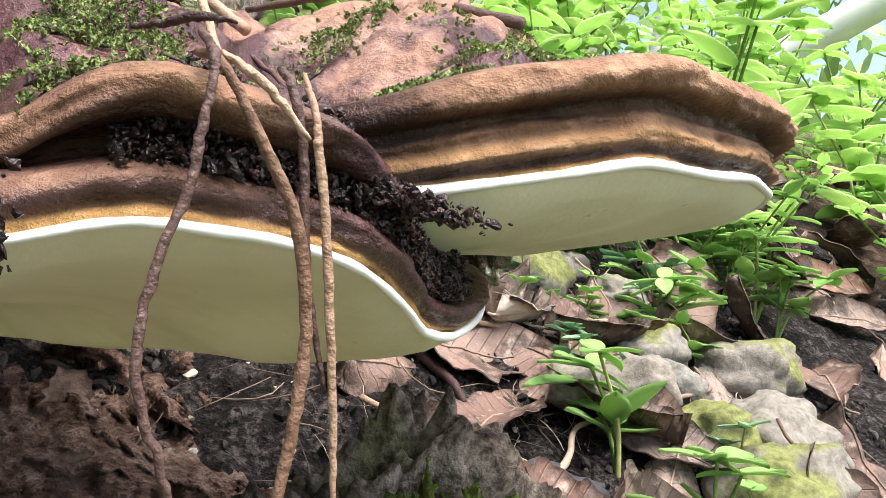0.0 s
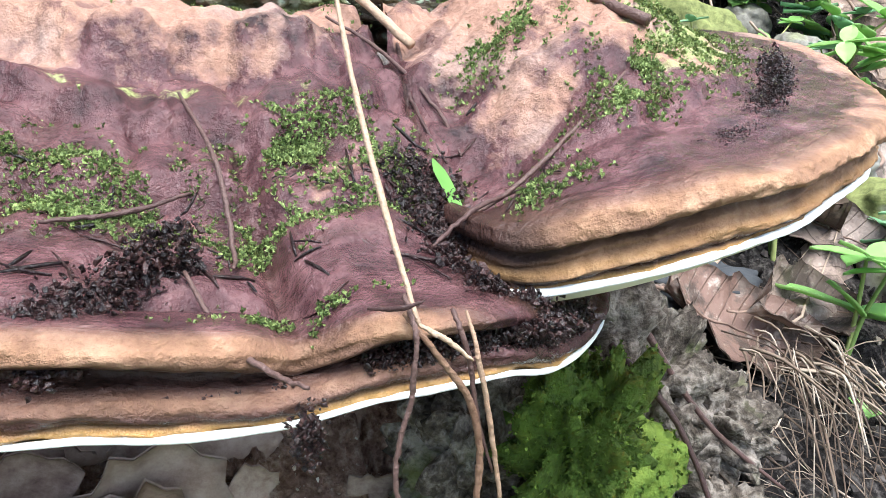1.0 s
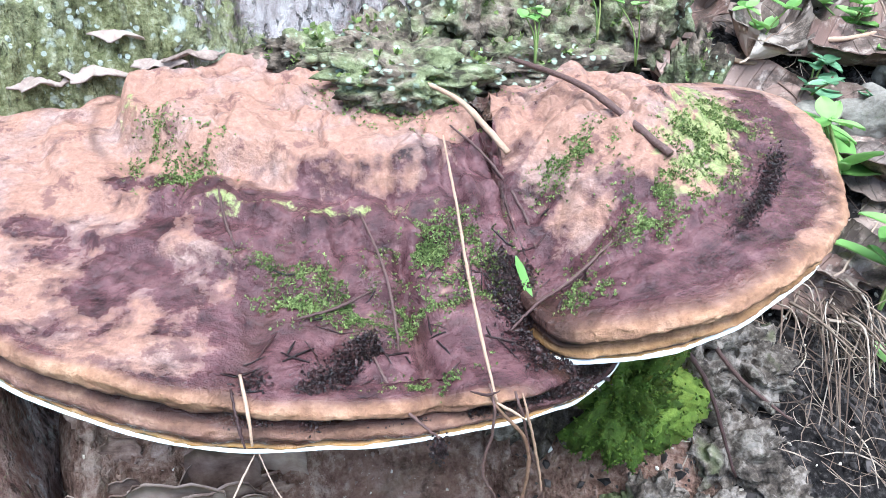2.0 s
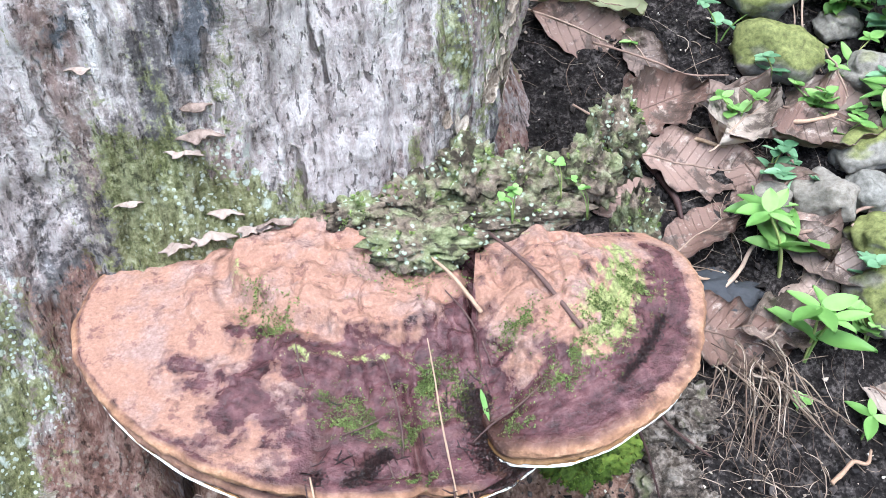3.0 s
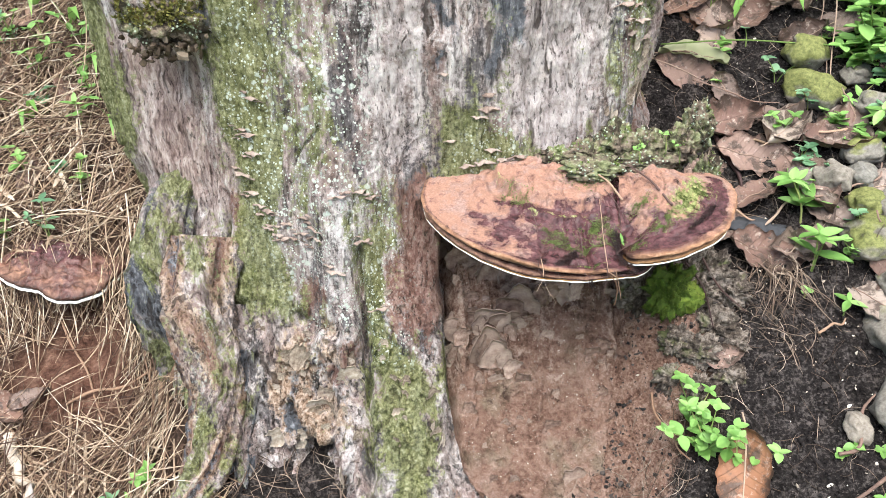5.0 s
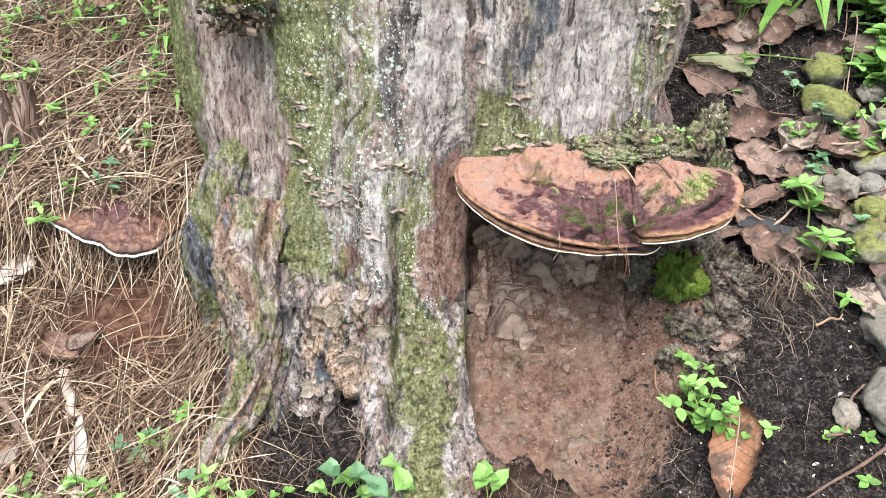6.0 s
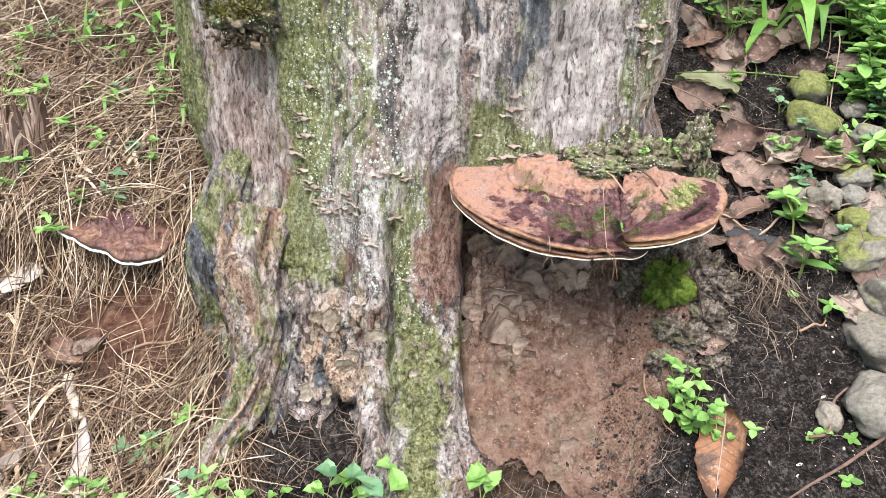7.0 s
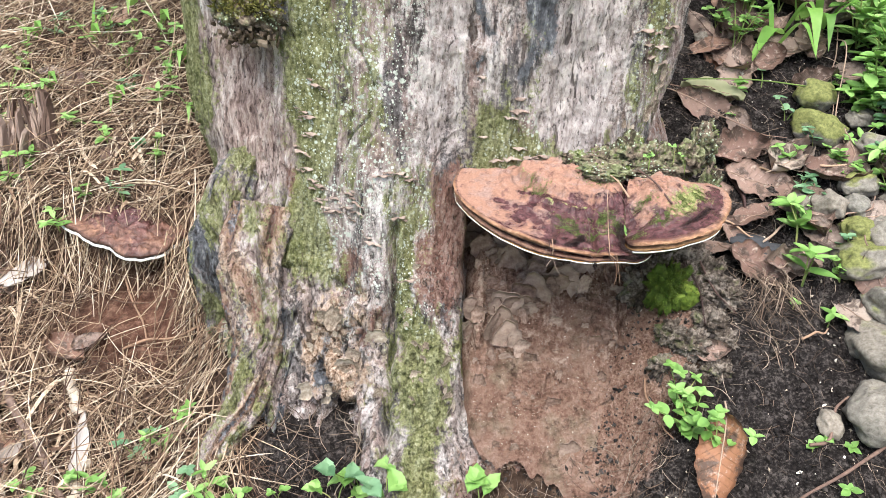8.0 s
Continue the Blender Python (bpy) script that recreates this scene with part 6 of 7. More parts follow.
# ---- the second bracket, on the earth bank ----
def small_bracket():
    top = tagged(new("bracket_fungus"), "flat brown bracket fungus with white edge on the bank", "fungus")
    c = np.array((-0.620, 0.255, 0.113))
    n = 220
    th = np.linspace(np.radians(168), np.radians(372), n)
    deg = np.degrees(th)
    R = np.interp(deg, [168, 180, 190, 206, 222, 240, 256, 270, 284, 296, 308, 318, 332, 346, 372], [0.088, 0.097, 0.102, 0.086, 0.074, 0.0695, 0.069, 0.073, 0.087, 0.0985, 0.103, 0.104, 0.1035, 0.100, 0.080])
    R = R * (1 + 0.03 * pn(deg * 0.10, 1.0, 2.0) + 0.018 * pn(deg * 0.4, 3.0, 2.0))
    ex = 1.0
    qs = np.linspace(0.02, 1, 60)
    rows = [(q * R, 0.026 * (1 - q) ** 0.8 + 0.0085 * np.ones(n) - 0.004 * bump(q, 0.72 + 0.05 * pn(deg * 0.1, 2.0, 1.0), 0.07) + 0.003 * ss(0.52, 0.47, q + 0.04 * pn(deg * 0.08, 5.0, 1.0))) for q in qs]
    rows += [(R + 0.0012, np.full(n, 0.006)), (R - 0.001, np.full(n, 0.0035)), (R - 0.0035, np.full(n, 0.0015)), (R - 0.003, np.full(n, 0.0))]
    r, z = np.array([a for a, b in rows]).T, np.array([b for a, b in rows]).T
    X, Y = c[0] + ex * r * np.cos(th)[:, None], c[1] + r * np.sin(th)[:, None]
    sag = (-0.009 * bump(deg, 292, 26) + 0.004 * bump(deg, 200, 20))[:, None] * (r / R[:, None]) ** 2
    Z = c[2] + z + sag + 0.004 * fbm(X * 30, Y * 30, 2.0, 3) + 0.0022 * fbm(X * 110, Y * 70, 6.0, 3) * ss(1.0, 0.9, r / R[:, None]) - 0.003 * ss(0.10, 0.0, np.abs(pn(X * 26, Y * 60, 3.0))) * ss(0.98, 0.85, r / R[:, None])
    q = r / R[:, None]
    attrs = {"dust": 0.26 + 0.3 * fbm(X * 30, Y * 30, 4.0, 3), "tan": 0.55 * ss(0.3, 0.8, q) * (0.6 + 0.6 * pn(X * 40, Y * 40, 1.0)), "groove": np.clip(ss(1.005, 1.01, q) + 0.6 * ss(0.95, 1.0, q) + 0.7 * ss(0.12, 0.0, np.abs(pn(X * 26, Y * 60, 3.0))), 0, 1), "amber": 0 * q, "algae": 0 * q, "ring": q, "turn": np.broadcast_to(th[:, None], q.shape)}
    attrs["groove"][:, -4:] = 0.85
    thing("cap", mesh_of("cap", np.stack([X, Y, Z], -1).reshape(-1, 3), grid_faces(n, X.shape[1])[:, ::-1], attrs=attrs), CAP, parent=top)
    ang = np.linspace(-2.2, 2.0, 10)
    zz = c[2] + sag[:, -1][:, None] + 0.0022 * np.sin(ang) - 0.0005
    r2 = R[:, None] - 0.0015 + 0.0022 * np.cos(ang)
    X, Y = c[0] + ex * r2 * np.cos(th)[:, None], c[1] + r2 * np.sin(th)[:, None]
    thing("white_edge", mesh_of("white_edge", np.stack([X, Y, zz + 0.004 * fbm(X * 30, Y * 30, 2.0, 3)], -1).reshape(-1, 3), grid_faces(n, 10)), RIM, "white growing edge", parent=top)
    qq = np.linspace(1, 0.05, 14)
    r3 = (R[:, None] - 0.001) * qq
    X, Y = c[0] + ex * r3 * np.cos(th)[:, None], c[1] + r3 * np.sin(th)[:, None]
    Z = c[2] - 0.001 + sag[:, -1][:, None] * qq ** 2 - 0.02 * (1 - qq) + 0.004 * fbm(X * 30, Y * 30, 2.0, 3)
    thing("pore_surface", mesh_of("pore_surface", np.stack([X, Y, Z], -1).reshape(-1, 3), grid_faces(n, 14)), PORES, parent=top)
    return top


small_bracket()

# ---- a splintered end of old wood in the grass ----
log_top = tagged(new("wood_chunk"), "old splintered grey-brown wood chunk in dry grass", "wood")
rr = np.random.default_rng(61)
for i in range(40):
    t = i / 39
    x, y = -0.905 + 0.135 * t + 0.004 * rr.normal(), 0.335 + 0.012 * rr.normal() + 0.02 * t
    h = 0.066 + 0.036 * rr.random() + 0.01 * t
    z0 = floor_at(x, y) - 0.03
    lean = 0.018 * rr.normal()
    w, d = 0.0018 + 0.0028 * rr.random() ** 2, 0.005 + 0.006 * rr.random()
    ring = []
    for k in range(7):
        s = k / 6
        tip = 1 if k < 6 else 0.72
        cx, cy = x + lean * s - 0.01 * s, y + 0.04 * s + 0.002 * rr.normal()
        for sx, sy in ((-1, -1), (0.1, -1.2), (1, -0.9), (1, 1), (-1, 1)):
            ring.append((cx + sx * w * tip * (1 + 0.15 * rr.normal()), cy + sy * d * tip, z0 + 0.03 + h * s - 0.015 + 0.004 * rr.normal() * (k == 6)))
    faces = [(a * 5 + b, a * 5 + (b + 1) % 5, (a + 1) * 5 + (b + 1) % 5, (a + 1) * 5 + b) for a in range(6) for b in range(5)] + [(34, 33, 32, 31, 30)[::-1]]
    thing("splinter", mesh_of("splinter", ring, faces, False), OLDWOOD, parent=log_top)

# ---- dry grass and needles over the left bank ----
def strand(r, x, y, length, az, droop, lift, rad):
    n = 5
    s = np.linspace(-0.5, 0.5, n) * length
    bend = droop * length * (np.linspace(-1, 1, n) ** 2)
    px, py = x + s * np.cos(az) - bend * np.sin(az), y + s * np.sin(az) + bend * np.cos(az)
    pz = floor_many(px, py) + lift + np.abs(0.25 * lift * np.sin(np.linspace(0, 3, n)))
    pz = 0.55 * pz + 0.45 * np.linspace(pz[0], pz[-1], n) + 0.002
    return tube(np.stack([px, py, pz], -1), rad * np.array([0.7, 1, 1, 1, 0.5]), 4)


rr = np.random.default_rng(91)
straw = Pile()
count = 0
while count < 10500:
    x, y = rr.uniform(-1.15, -0.36), rr.uniform(-0.32, 0.95)
    bare = 0.95 * ss(0.06, 0.16, bump(x, -0.565, 0.085) * bump(y, 0.125, 0.05))
    stump_here = ((x - CX) / 0.36) ** 2 + ((y - CY) / 0.38) ** 2 < 1
    if rr.random() < bare or stump_here or (x > -0.42 and y > -0.05 and rr.random() < 0.7):
        continue
    az = rr.normal() * 0.9 + (0.5 if y > 0.2 else -0.2) + (np.pi / 2 if rr.random() < 0.35 else 0)
    thick = 0.00035 + 0.0008 * rr.random() ** 2.5
    straw.add(*strand(rr, x, y, rr.uniform(0.03, 0.16), az, rr.normal() * 0.05, rr.uniform(0.0, 0.026) * (0.4 + 0.6 * rr.random()), thick))
    count += 1
for i in range(1500):  # stalks that stand clear of the mat
    x, y = rr.uniform(-1.05, -0.44), rr.uniform(-0.25, 0.85)
    if bump(x, -0.565, 0.12) * bump(y, 0.13, 0.08) > 0.20:
        continue
    straw.add(*strand(rr, x, y, rr.uniform(0.06, 0.20), rr.normal() * 1.1 + 0.3, rr.normal() * 0.08, rr.uniform(0.018, 0.045), 0.0004 + 0.0007 * rr.random() ** 2))
thing("dry_grass", straw.mesh("dry_grass"), STRAW, "matted dry grass stalks and needles on the bank", "dry grass", kind="stuff")

ribbons = Pile()
for i in range(420):  # flat dry blades among the stalks
    x, y = rr.uniform(-1.0, -0.42), rr.uniform(-0.25, 0.75)
    if ((x - CX) / 0.36) ** 2 + ((y - CY) / 0.38) ** 2 < 1 or bump(x, -0.565, 0.1) * bump(y, 0.125, 0.055) > 0.12:
        continue
    L, az, w = rr.uniform(0.03, 0.09), rr.uniform(0, 6.3), rr.uniform(0.0012, 0.0032)
    t = np.linspace(-0.5, 0.5, 6)
    px, py = x + L * t * np.cos(az), y + L * t * np.sin(az)
    pz = ground_z(px, py) + 0.010 + 0.012 * rr.random() + 0.010 * np.sin(t * 5 + rr.random() * 6)
    tilt = 0.6 * rr.normal()
    side = np.stack([-np.sin(az) * np.ones(6), np.cos(az) * np.ones(6), tilt * np.ones(6)], -1) * (w * (1 - (2 * t) ** 4 * 0.8))[:, None]
    line = np.stack([px, py, pz], -1)
    ribbons.add(np.vstack([line - side, line + np.array((0, 0, 0.0006)), line + side]), [(k, k + 1, 7 + k, 6 + k) for k in range(5)] + [(6 + k, 7 + k, 13 + k, 12 + k) for k in range(5)])
thing("dry_blades", ribbons.mesh("dry_blades"), STRAW, "flat dry grass blades among the stalks", "dry grass", kind="stuff")

hang = Pile()
for i in range(320):  # stalks hanging down beside the stump
    x, y = rr.normal() * 0.025 - 0.468, 0.20 + 0.05 * rr.random()
    z = floor_at(x, y) + 0.03 + 0.05 * rr.random()
    L = rr.uniform(0.06, 0.15)
    pts = spline([(x, y, z), (x + 0.01 * rr.normal(), y - 0.03, z - 0.15 * L), (x + 0.015 * rr.normal(), y - 0.03 - 0.5 * L, z - 0.62 * L), (x + 0.02 * rr.normal(), y - 0.05 - 0.7 * L, z - 0.95 * L)], 8)
    pts[:, 2] = np.maximum(pts[:, 2], floor_many(pts[:, 0], pts[:, 1]) + 0.003)
    hang.add(*tube(pts, 0.0004 + 0.0007 * rr.random() ** 2, 4))
thing("hanging_straw", hang.mesh("hanging_straw"), STRAW, "dry stalks hanging over the bank beside the trunk", "dry grass", kind="stuff")


def ground_stick(name, a, b, rad, mat, label, seed, sag=0.0, category="stick", group="", lift=0.004):
    q = np.random.default_rng(seed)
    t = np.linspace(0, 1, 5)
    x = a[0] + (b[0] - a[0]) * t + 0.004 * q.normal(size=5)
    y = a[1] + (b[1] - a[1]) * t + 0.004 * q.normal(size=5)
    z = ground_z(x, y) + rad + lift
    z = 0.4 * z + 0.6 * np.linspace(z[0], z[-1], 5)
    z = np.maximum(z, ground_z(x, y) + 0.4 * rad)
    return twig(name, np.stack([x, y, z], -1), [rad, rad * 0.95, rad * 0.55], mat, label, 26, rad * 0.35, category, group)


left_sticks = [((-0.760, 0.06), (-0.575, -0.145), 0.0055, OLDWOOD, "grey weathered stick on the dry grass"), ((-0.655, 0.055), (-0.612, -0.012), 0.007, CHIP, "pale broken stick in the grass"),
               ((-0.74, -0.02), (-0.55, 0.035), 0.0022, TANTWIG, "thin brown stalk on the grass"), ((-0.59, 0.088), (-0.43, 0.088), 0.0018, TANTWIG, "pale stalk across the bare earth"),
               ((-0.60, 0.27), (-0.51, 0.15), 0.0018, TWIG, "thin stalk leaning over the bank"), ((-0.70, 0.13), (-0.59, -0.02), 0.0016, TANTWIG, "pale stalk across the grass"), ((-0.62, 0.20), (-0.52, 0.04), 0.0014, TANTWIG, "pale stalk across the bare earth"),
               ((-0.585, -0.06), (-0.60, -0.15), 0.006, CHIP, "pale bleached wood splinter in the grass"), ((-0.52, -0.01), (-0.44, -0.12), 0.0015, TANTWIG, "thin stalk on the grass"), ((-0.80, 0.20), (-0.73, 0.05), 0.0018, TANTWIG, "thin stalk on the grass")]
for i, (a, b, rad, mat, label) in enumerate(left_sticks):
    ground_stick("dry_stick", a, b, rad, mat, label, 700 + i, group="dry sticks on the bank")

# bleached slabs of bark in the dry grass
BLEACHED = tone_material("bleached_bark", (0.2, (0.11, 0.09, 0.075)), (0.55, (0.24, 0.205, 0.18)), (0.95, (0.44, 0.40, 0.37)), by_object=True, stretch=(180, 180, 24), grain=0.7)
for k, (x, y, w, h, turn) in enumerate([(-0.769, 0.209, 1.3, 2.6, 0.75), (-0.598, -0.052, 0.9, 2.8, -0.15), (-0.700, -0.055, 1.1, 1.8, 0.6)]):
    v, f = flake_mesh(620 + k, 0.012 * w, 0.016 * h, 0.003, 0.12)
    slab = thing("bark_piece", mesh_of("bark_piece", v, f), BLEACHED, "bleached grey slab of bark lying in dry grass", "bark", "bark slabs in the grass")
    slab.matrix_world = Matrix.Translation((x, y, floor_at(x, y) + 0.022)) @ Euler((radians(-62), 0, 0)).to_matrix().to_4x4() @ Euler((0, turn, 0)).to_matrix().to_4x4()


# ---- stones ----
def stone(x, y, a, b, c, seed, mossy, sink=0.3):
    z = floor_at(x, y) + c * (1 - 2 * sink) + 0.003
    bm = bmesh.new()
    bmesh.ops.create_icosphere(bm, subdivisions=4, radius=1)
    co = np.array([v.co for v in bm.verts])
    faces = [tuple(v.index for v in f.verts) for f in bm.faces]
    bm.free()
    co = np.sign(co) * np.abs(co) ** 0.8
    d = 1 + 0.28 * fbm(co[:, 0] * 1.1 + seed, co[:, 1] * 1.1, co[:, 2] * 1.1, 3) + 0.03 * fbm(co[:, 0] * 6, co[:, 1] * 6 + seed, co[:, 2] * 6, 3)
    turn = np.array(Euler((0.35 + 0.2 * math.sin(seed), 0.2 * math.cos(seed), seed * 1.3)).to_matrix())
    v = (co * d[:, None] * np.array((a, b, c))) @ turn.T + np.array((x, y, z))
    label = "rounded stone with yellow-green moss on the soil" if mossy > 0.5 else "grey rounded stone lying on dark soil"
    thing("stone", mesh_of("stone", v, faces, attrs={"mossy": np.full(len(v), mossy)}), ROCK, label, "stone", "stones beside the trunk")


stones = [(0.388, 0.312, 0.031, 0.024, 0.022, 0.9), (0.380, 0.262, 0.034, 0.026, 0.023, 1.0), (0.385, -0.045, 0.050, 0.032, 0.024, 0.1), (0.362, -0.118, 0.040, 0.034, 0.030, 0.1), (0.386, 0.058, 0.032, 0.030, 0.024, 0.7),
          (0.366, 0.137, 0.022, 0.018, 0.017, 0.1), (0.398, 0.134, 0.020, 0.015, 0.013, 0.1), (0.408, 0.160, 0.026, 0.018, 0.015, 0.6), (0.428, 0.085, 0.030, 0.026, 0.020, 0.2), (0.305, -0.125, 0.017, 0.014, 0.010, 0.4),
          (0.392, 0.100, 0.022, 0.020, 0.016, 0.8), (0.446, 0.222, 0.024, 0.018, 0.015, 0.3), (0.410, -0.005, 0.040, 0.03, 0.02, 0.3), (0.330, 0.150, 0.020, 0.016, 0.012, 0.2), (0.443, 0.275, 0.018, 0.014, 0.012, 0.2), (0.46, 0.13, 0.03, 0.022, 0.02, 0.5),
          (0.25, 0.45, 0.014, 0.010, 0.010, 0.1), (0.30, 0.37, 0.010, 0.008, 0.008, 0.1)]
for i, (x, y, a, b, c, mossy) in enumerate(stones):
    stone(x, y, a, b, c, 1.7 * i + 0.4, mossy)
blob("charred_wood", (0.268, 0.100, 0.222), (0.034, 0.022, 0.012), 33, tone_material("charred", (0.2, (0.008, 0.008, 0.010)), (0.6, (0.026, 0.028, 0.034)), (0.95, (0.05, 0.052, 0.058)), rough=0.85), "flat piece of black charred wood on litter", "wood", 4, 0.4, 1.6)


# ---- fallen leaves ----
def dead_leaf_mesh(seed, length, width, lobed):
    q = np.random.default_rng(seed)
    n, m = 28, 11
    t = np.linspace(0, 1, n)
    half = width * 0.5 * np.sin(np.pi * t ** (0.75 + 0.4 * q.random())) ** 0.75
    if lobed:
        half = half * (1 + 0.15 * np.sin(t * 2 * np.pi * 3.5 + q.random() * 6)) * (1 + 0.06 * q.normal(size=n))
    else:
        half = half * (1 + 0.05 * np.sin(t * 40 + q.random() * 6))
    u = np.linspace(-1, 1, m)
    X = (t - 0.5)[:, None] * length + 0 * u
    Y = half[:, None] * u + 0.05 * length * np.sin(t * 3 + q.random() * 3)[:, None]
    k1, k2, k3 = q.normal(size=3)
    Z = 0.085 * length * (abs(k1) + 0.4) * (u[None, :] ** 2) * np.sign(0.4 + k1) + 0.09 * length * k2 * ((t - 0.5)[:, None] * 2) ** 2 + 0.12 * width * k3 * (t - 0.5)[:, None] * u
    Z = Z + 0.050 * length * pn(X * 60 + seed, Y * 60, 2.0) + 0.014 * length * pn(X * 170 + seed, Y * 170, 4.0) + 0.005 * length * np.abs(np.sin(t * 22))[:, None] * (1 - np.abs(u)) * 0.4
    Z = Z - 0.008 * length * bump(u, 0, 0.16)
    top = np.stack([X, Y, Z], -1).reshape(-1, 3)
    low = top - np.array((0, 0, 0.0006))
    g = grid_faces(n, m)
    faces = [tuple(f) for f in g] + [tuple(int(i) + n * m for i in f[::-1]) for f in g]
    rim = [j for j in range(m)] + [i * m + m - 1 for i in range(1, n)] + [(n - 1) * m + j for j in range(m - 2, -1, -1)] + [i * m for i in range(n - 2, 0, -1)]
    for a, b in zip(rim, rim[1:] + rim[:1]):
        faces.append((b, a, a + n * m, b + n * m))
    ribs = []
    mid = m // 2
    line = top.reshape(n, m, 3)[:, mid] + np.array((0, 0, 0.0004))
    stalk = line[0] + np.array([(-0.16 * length, 0.02 * length * k2, 0.01 * length), (-0.08 * length, 0, 0.0)])
    ribs.append(tube(np.vstack([stalk, line]), np.linspace(0.0007, 0.0003, n + 2) * length / 0.07, 5))
    return (top, low, faces), ribs


leaf_models = []
for k in range(8):
    (top, low, faces), ribs = dead_leaf_mesh(1200 + k, 0.075, 0.036 + 0.006 * (k % 3), k % 3 == 1)
    blade = mesh_of("fallen_leaf", np.vstack([top, low]), faces)
    blade.materials.append(DEAD)
    rib = mesh_of("midrib", *ribs[0])
    rib.materials.append(TWIG)
    leaf_models.append((blade, rib))


def fallen_leaf(x, y, size, yaw, k, tip=0.0, roll=0.0, lift=0.006, label="curled brown dead leaf on the ground", mat=None, group="fallen leaves"):
    blade, rib = leaf_models[k % 8]
    ob = new("fallen_leaf", blade)
    e = 0.02
    n = Vector((-(floor_at(x + e, y) - floor_at(x - e, y)) / (2 * e), -(floor_at(x, y + e) - floor_at(x, y - e)) / (2 * e), 1)).normalized()
    face = n.to_track_quat('Z', 'Y').to_matrix().to_4x4()
    ob.matrix_world = Matrix.Translation((x, y, floor_at(x, y) + lift)) @ face @ Euler((roll, tip, yaw)).to_matrix().to_4x4() @ Matrix.Diagonal((size, size, size, 1))
    tagged(ob, label, "leaf", group)
    part = new("midrib", rib)
    part.parent = ob
    return ob


leaves = [(0.240, 0.318, 1.35, -0.25, 0), (0.280, 0.280, 0.9, -1.0, 3), (0.265, 0.236, 1.2, 0.6, 4), (0.286, 0.188, 1.25, 0.2, 1), (0.331, 0.205, 1.1, 0.9, 2), (0.388, 0.210, 1.5, -0.4, 5), (0.425, 0.190, 1.2, -0.5, 7),
          (0.319, 0.172, 1.2, 2.2, 6), (0.432, 0.117, 1.2, 0.6, 0), (0.350, 0.095, 1.0, -0.4, 3), (0.326, 0.080, 1.0, 1.2, 7), (0.262, 0.066, 1.2, -0.2, 1), (0.300, 0.064, 0.9, 0.4, 4), (0.402, 0.025, 1.4, -0.8, 1),
          (0.372, -0.004, 1.1, -0.5, 5), (0.188, -0.048, 0.55, 0.2, 2), (0.367, 0.404, 1.3, 0.5, 3), (0.410, 0.470, 1.2, 1.9, 6), (0.327, 0.455, 1.1, 0.8, 0), (0.300, 0.510, 1.0, 2.6, 5), (0.320, 0.244, 1.2, 0.1, 7),
          (0.272, 0.140, 1.1, 1.1, 0), (0.236, 0.180, 1.0, 0.5, 6), (0.340, 0.128, 1.1, -0.9, 2), (0.381, 0.176, 1.1, 0.3, 4), (0.455, 0.34, 1.3, 0.2, 3), (0.47, 0.05, 1.2, 2.0, 7), (0.50, 0.22, 1.3, 0.7, 1), (0.22, 0.10, 0.9, 1.3, 5),
          (0.24, 0.12, 0.8, 2.4, 3), (0.46, 0.16, 1.1, 2.9, 2), (0.53, 0.12, 1.2, 1.0, 0), (0.52, 0.32, 1.2, 0.1, 6)]
for i, (x, y, size, yaw, k) in enumerate(leaves):
    q = np.random.default_rng(1500 + i)
    fallen_leaf(x, y, size, yaw, k, 0.25 * q.normal(), 0.3 * q.normal(), 0.006 + 0.006 * q.random())
q = np.random.default_rng(1700)
for i in range(130):  # the litter goes on uphill and to the side
    x, y = q.uniform(0.3, 1.3), q.uniform(-0.25, 1.1)
    if x + y > 0.72:
        fallen_leaf(x, y, 0.8 + 0.7 * q.random(), q.uniform(0, 6.3), i, 0.3 * q.normal(), 0.3 * q.normal(), 0.012)
for i in range(30):
    fallen_leaf(q.uniform(0.19, 0.50), q.uniform(0.36, 0.70), 0.8 + 0.6 * q.random(), q.uniform(0, 6.3), i, 0.3 * q.normal(), 0.3 * q.normal(), 0.012)
rusty = fallen_leaf(0.180, -0.160, 1.45, -1.15, 3, 0.12, 0.1, 0.016, "large rust-brown dead leaf under green herbs", group="")
rusty.data = rusty.data.copy()
rusty.data.materials[0] = dead_leaf_material("rust_leaf", (0.27, 0.125, 0.065))
for i, (x, y, size) in enumerate([(-0.665, 0.080, 0.9), (-0.635, 0.095, 0.7), (-0.79, 0.20, 1.0), (-0.79, 0.50, 0.8), (-0.676, 0.346, 0.8), (-0.645, 0.465, 1.0), (-0.83, 0.52, 0.9), (-0.74, 0.62, 0.9), (-0.70, -0.04, 0.9), (-0.50, -0.04, 0.6), (-0.75, 0.02, 0.7), (-0.13, -0.17, 0.7)]):
    fallen_leaf(x, y, size, 1.1 * i, i + 2, 0.2, 0.25 * (i % 3 - 1), 0.016, group="fallen leaves on the bank")
# the large half-green leaf by the stump
GREENDEAD = green_leaf_material("fading_leaf", (0.13, 0.16, 0.07), (0.24, 0.27, 0.14), (0.38, 0.38, 0.24))
big = fallen_leaf(0.248, 0.336, 1.25, -0.12, 0, 0.05, -0.35, 0.022, "large fading green leaf turning brown", group="")
big.data = big.data.copy()
big.data.materials[0] = GREENDEAD

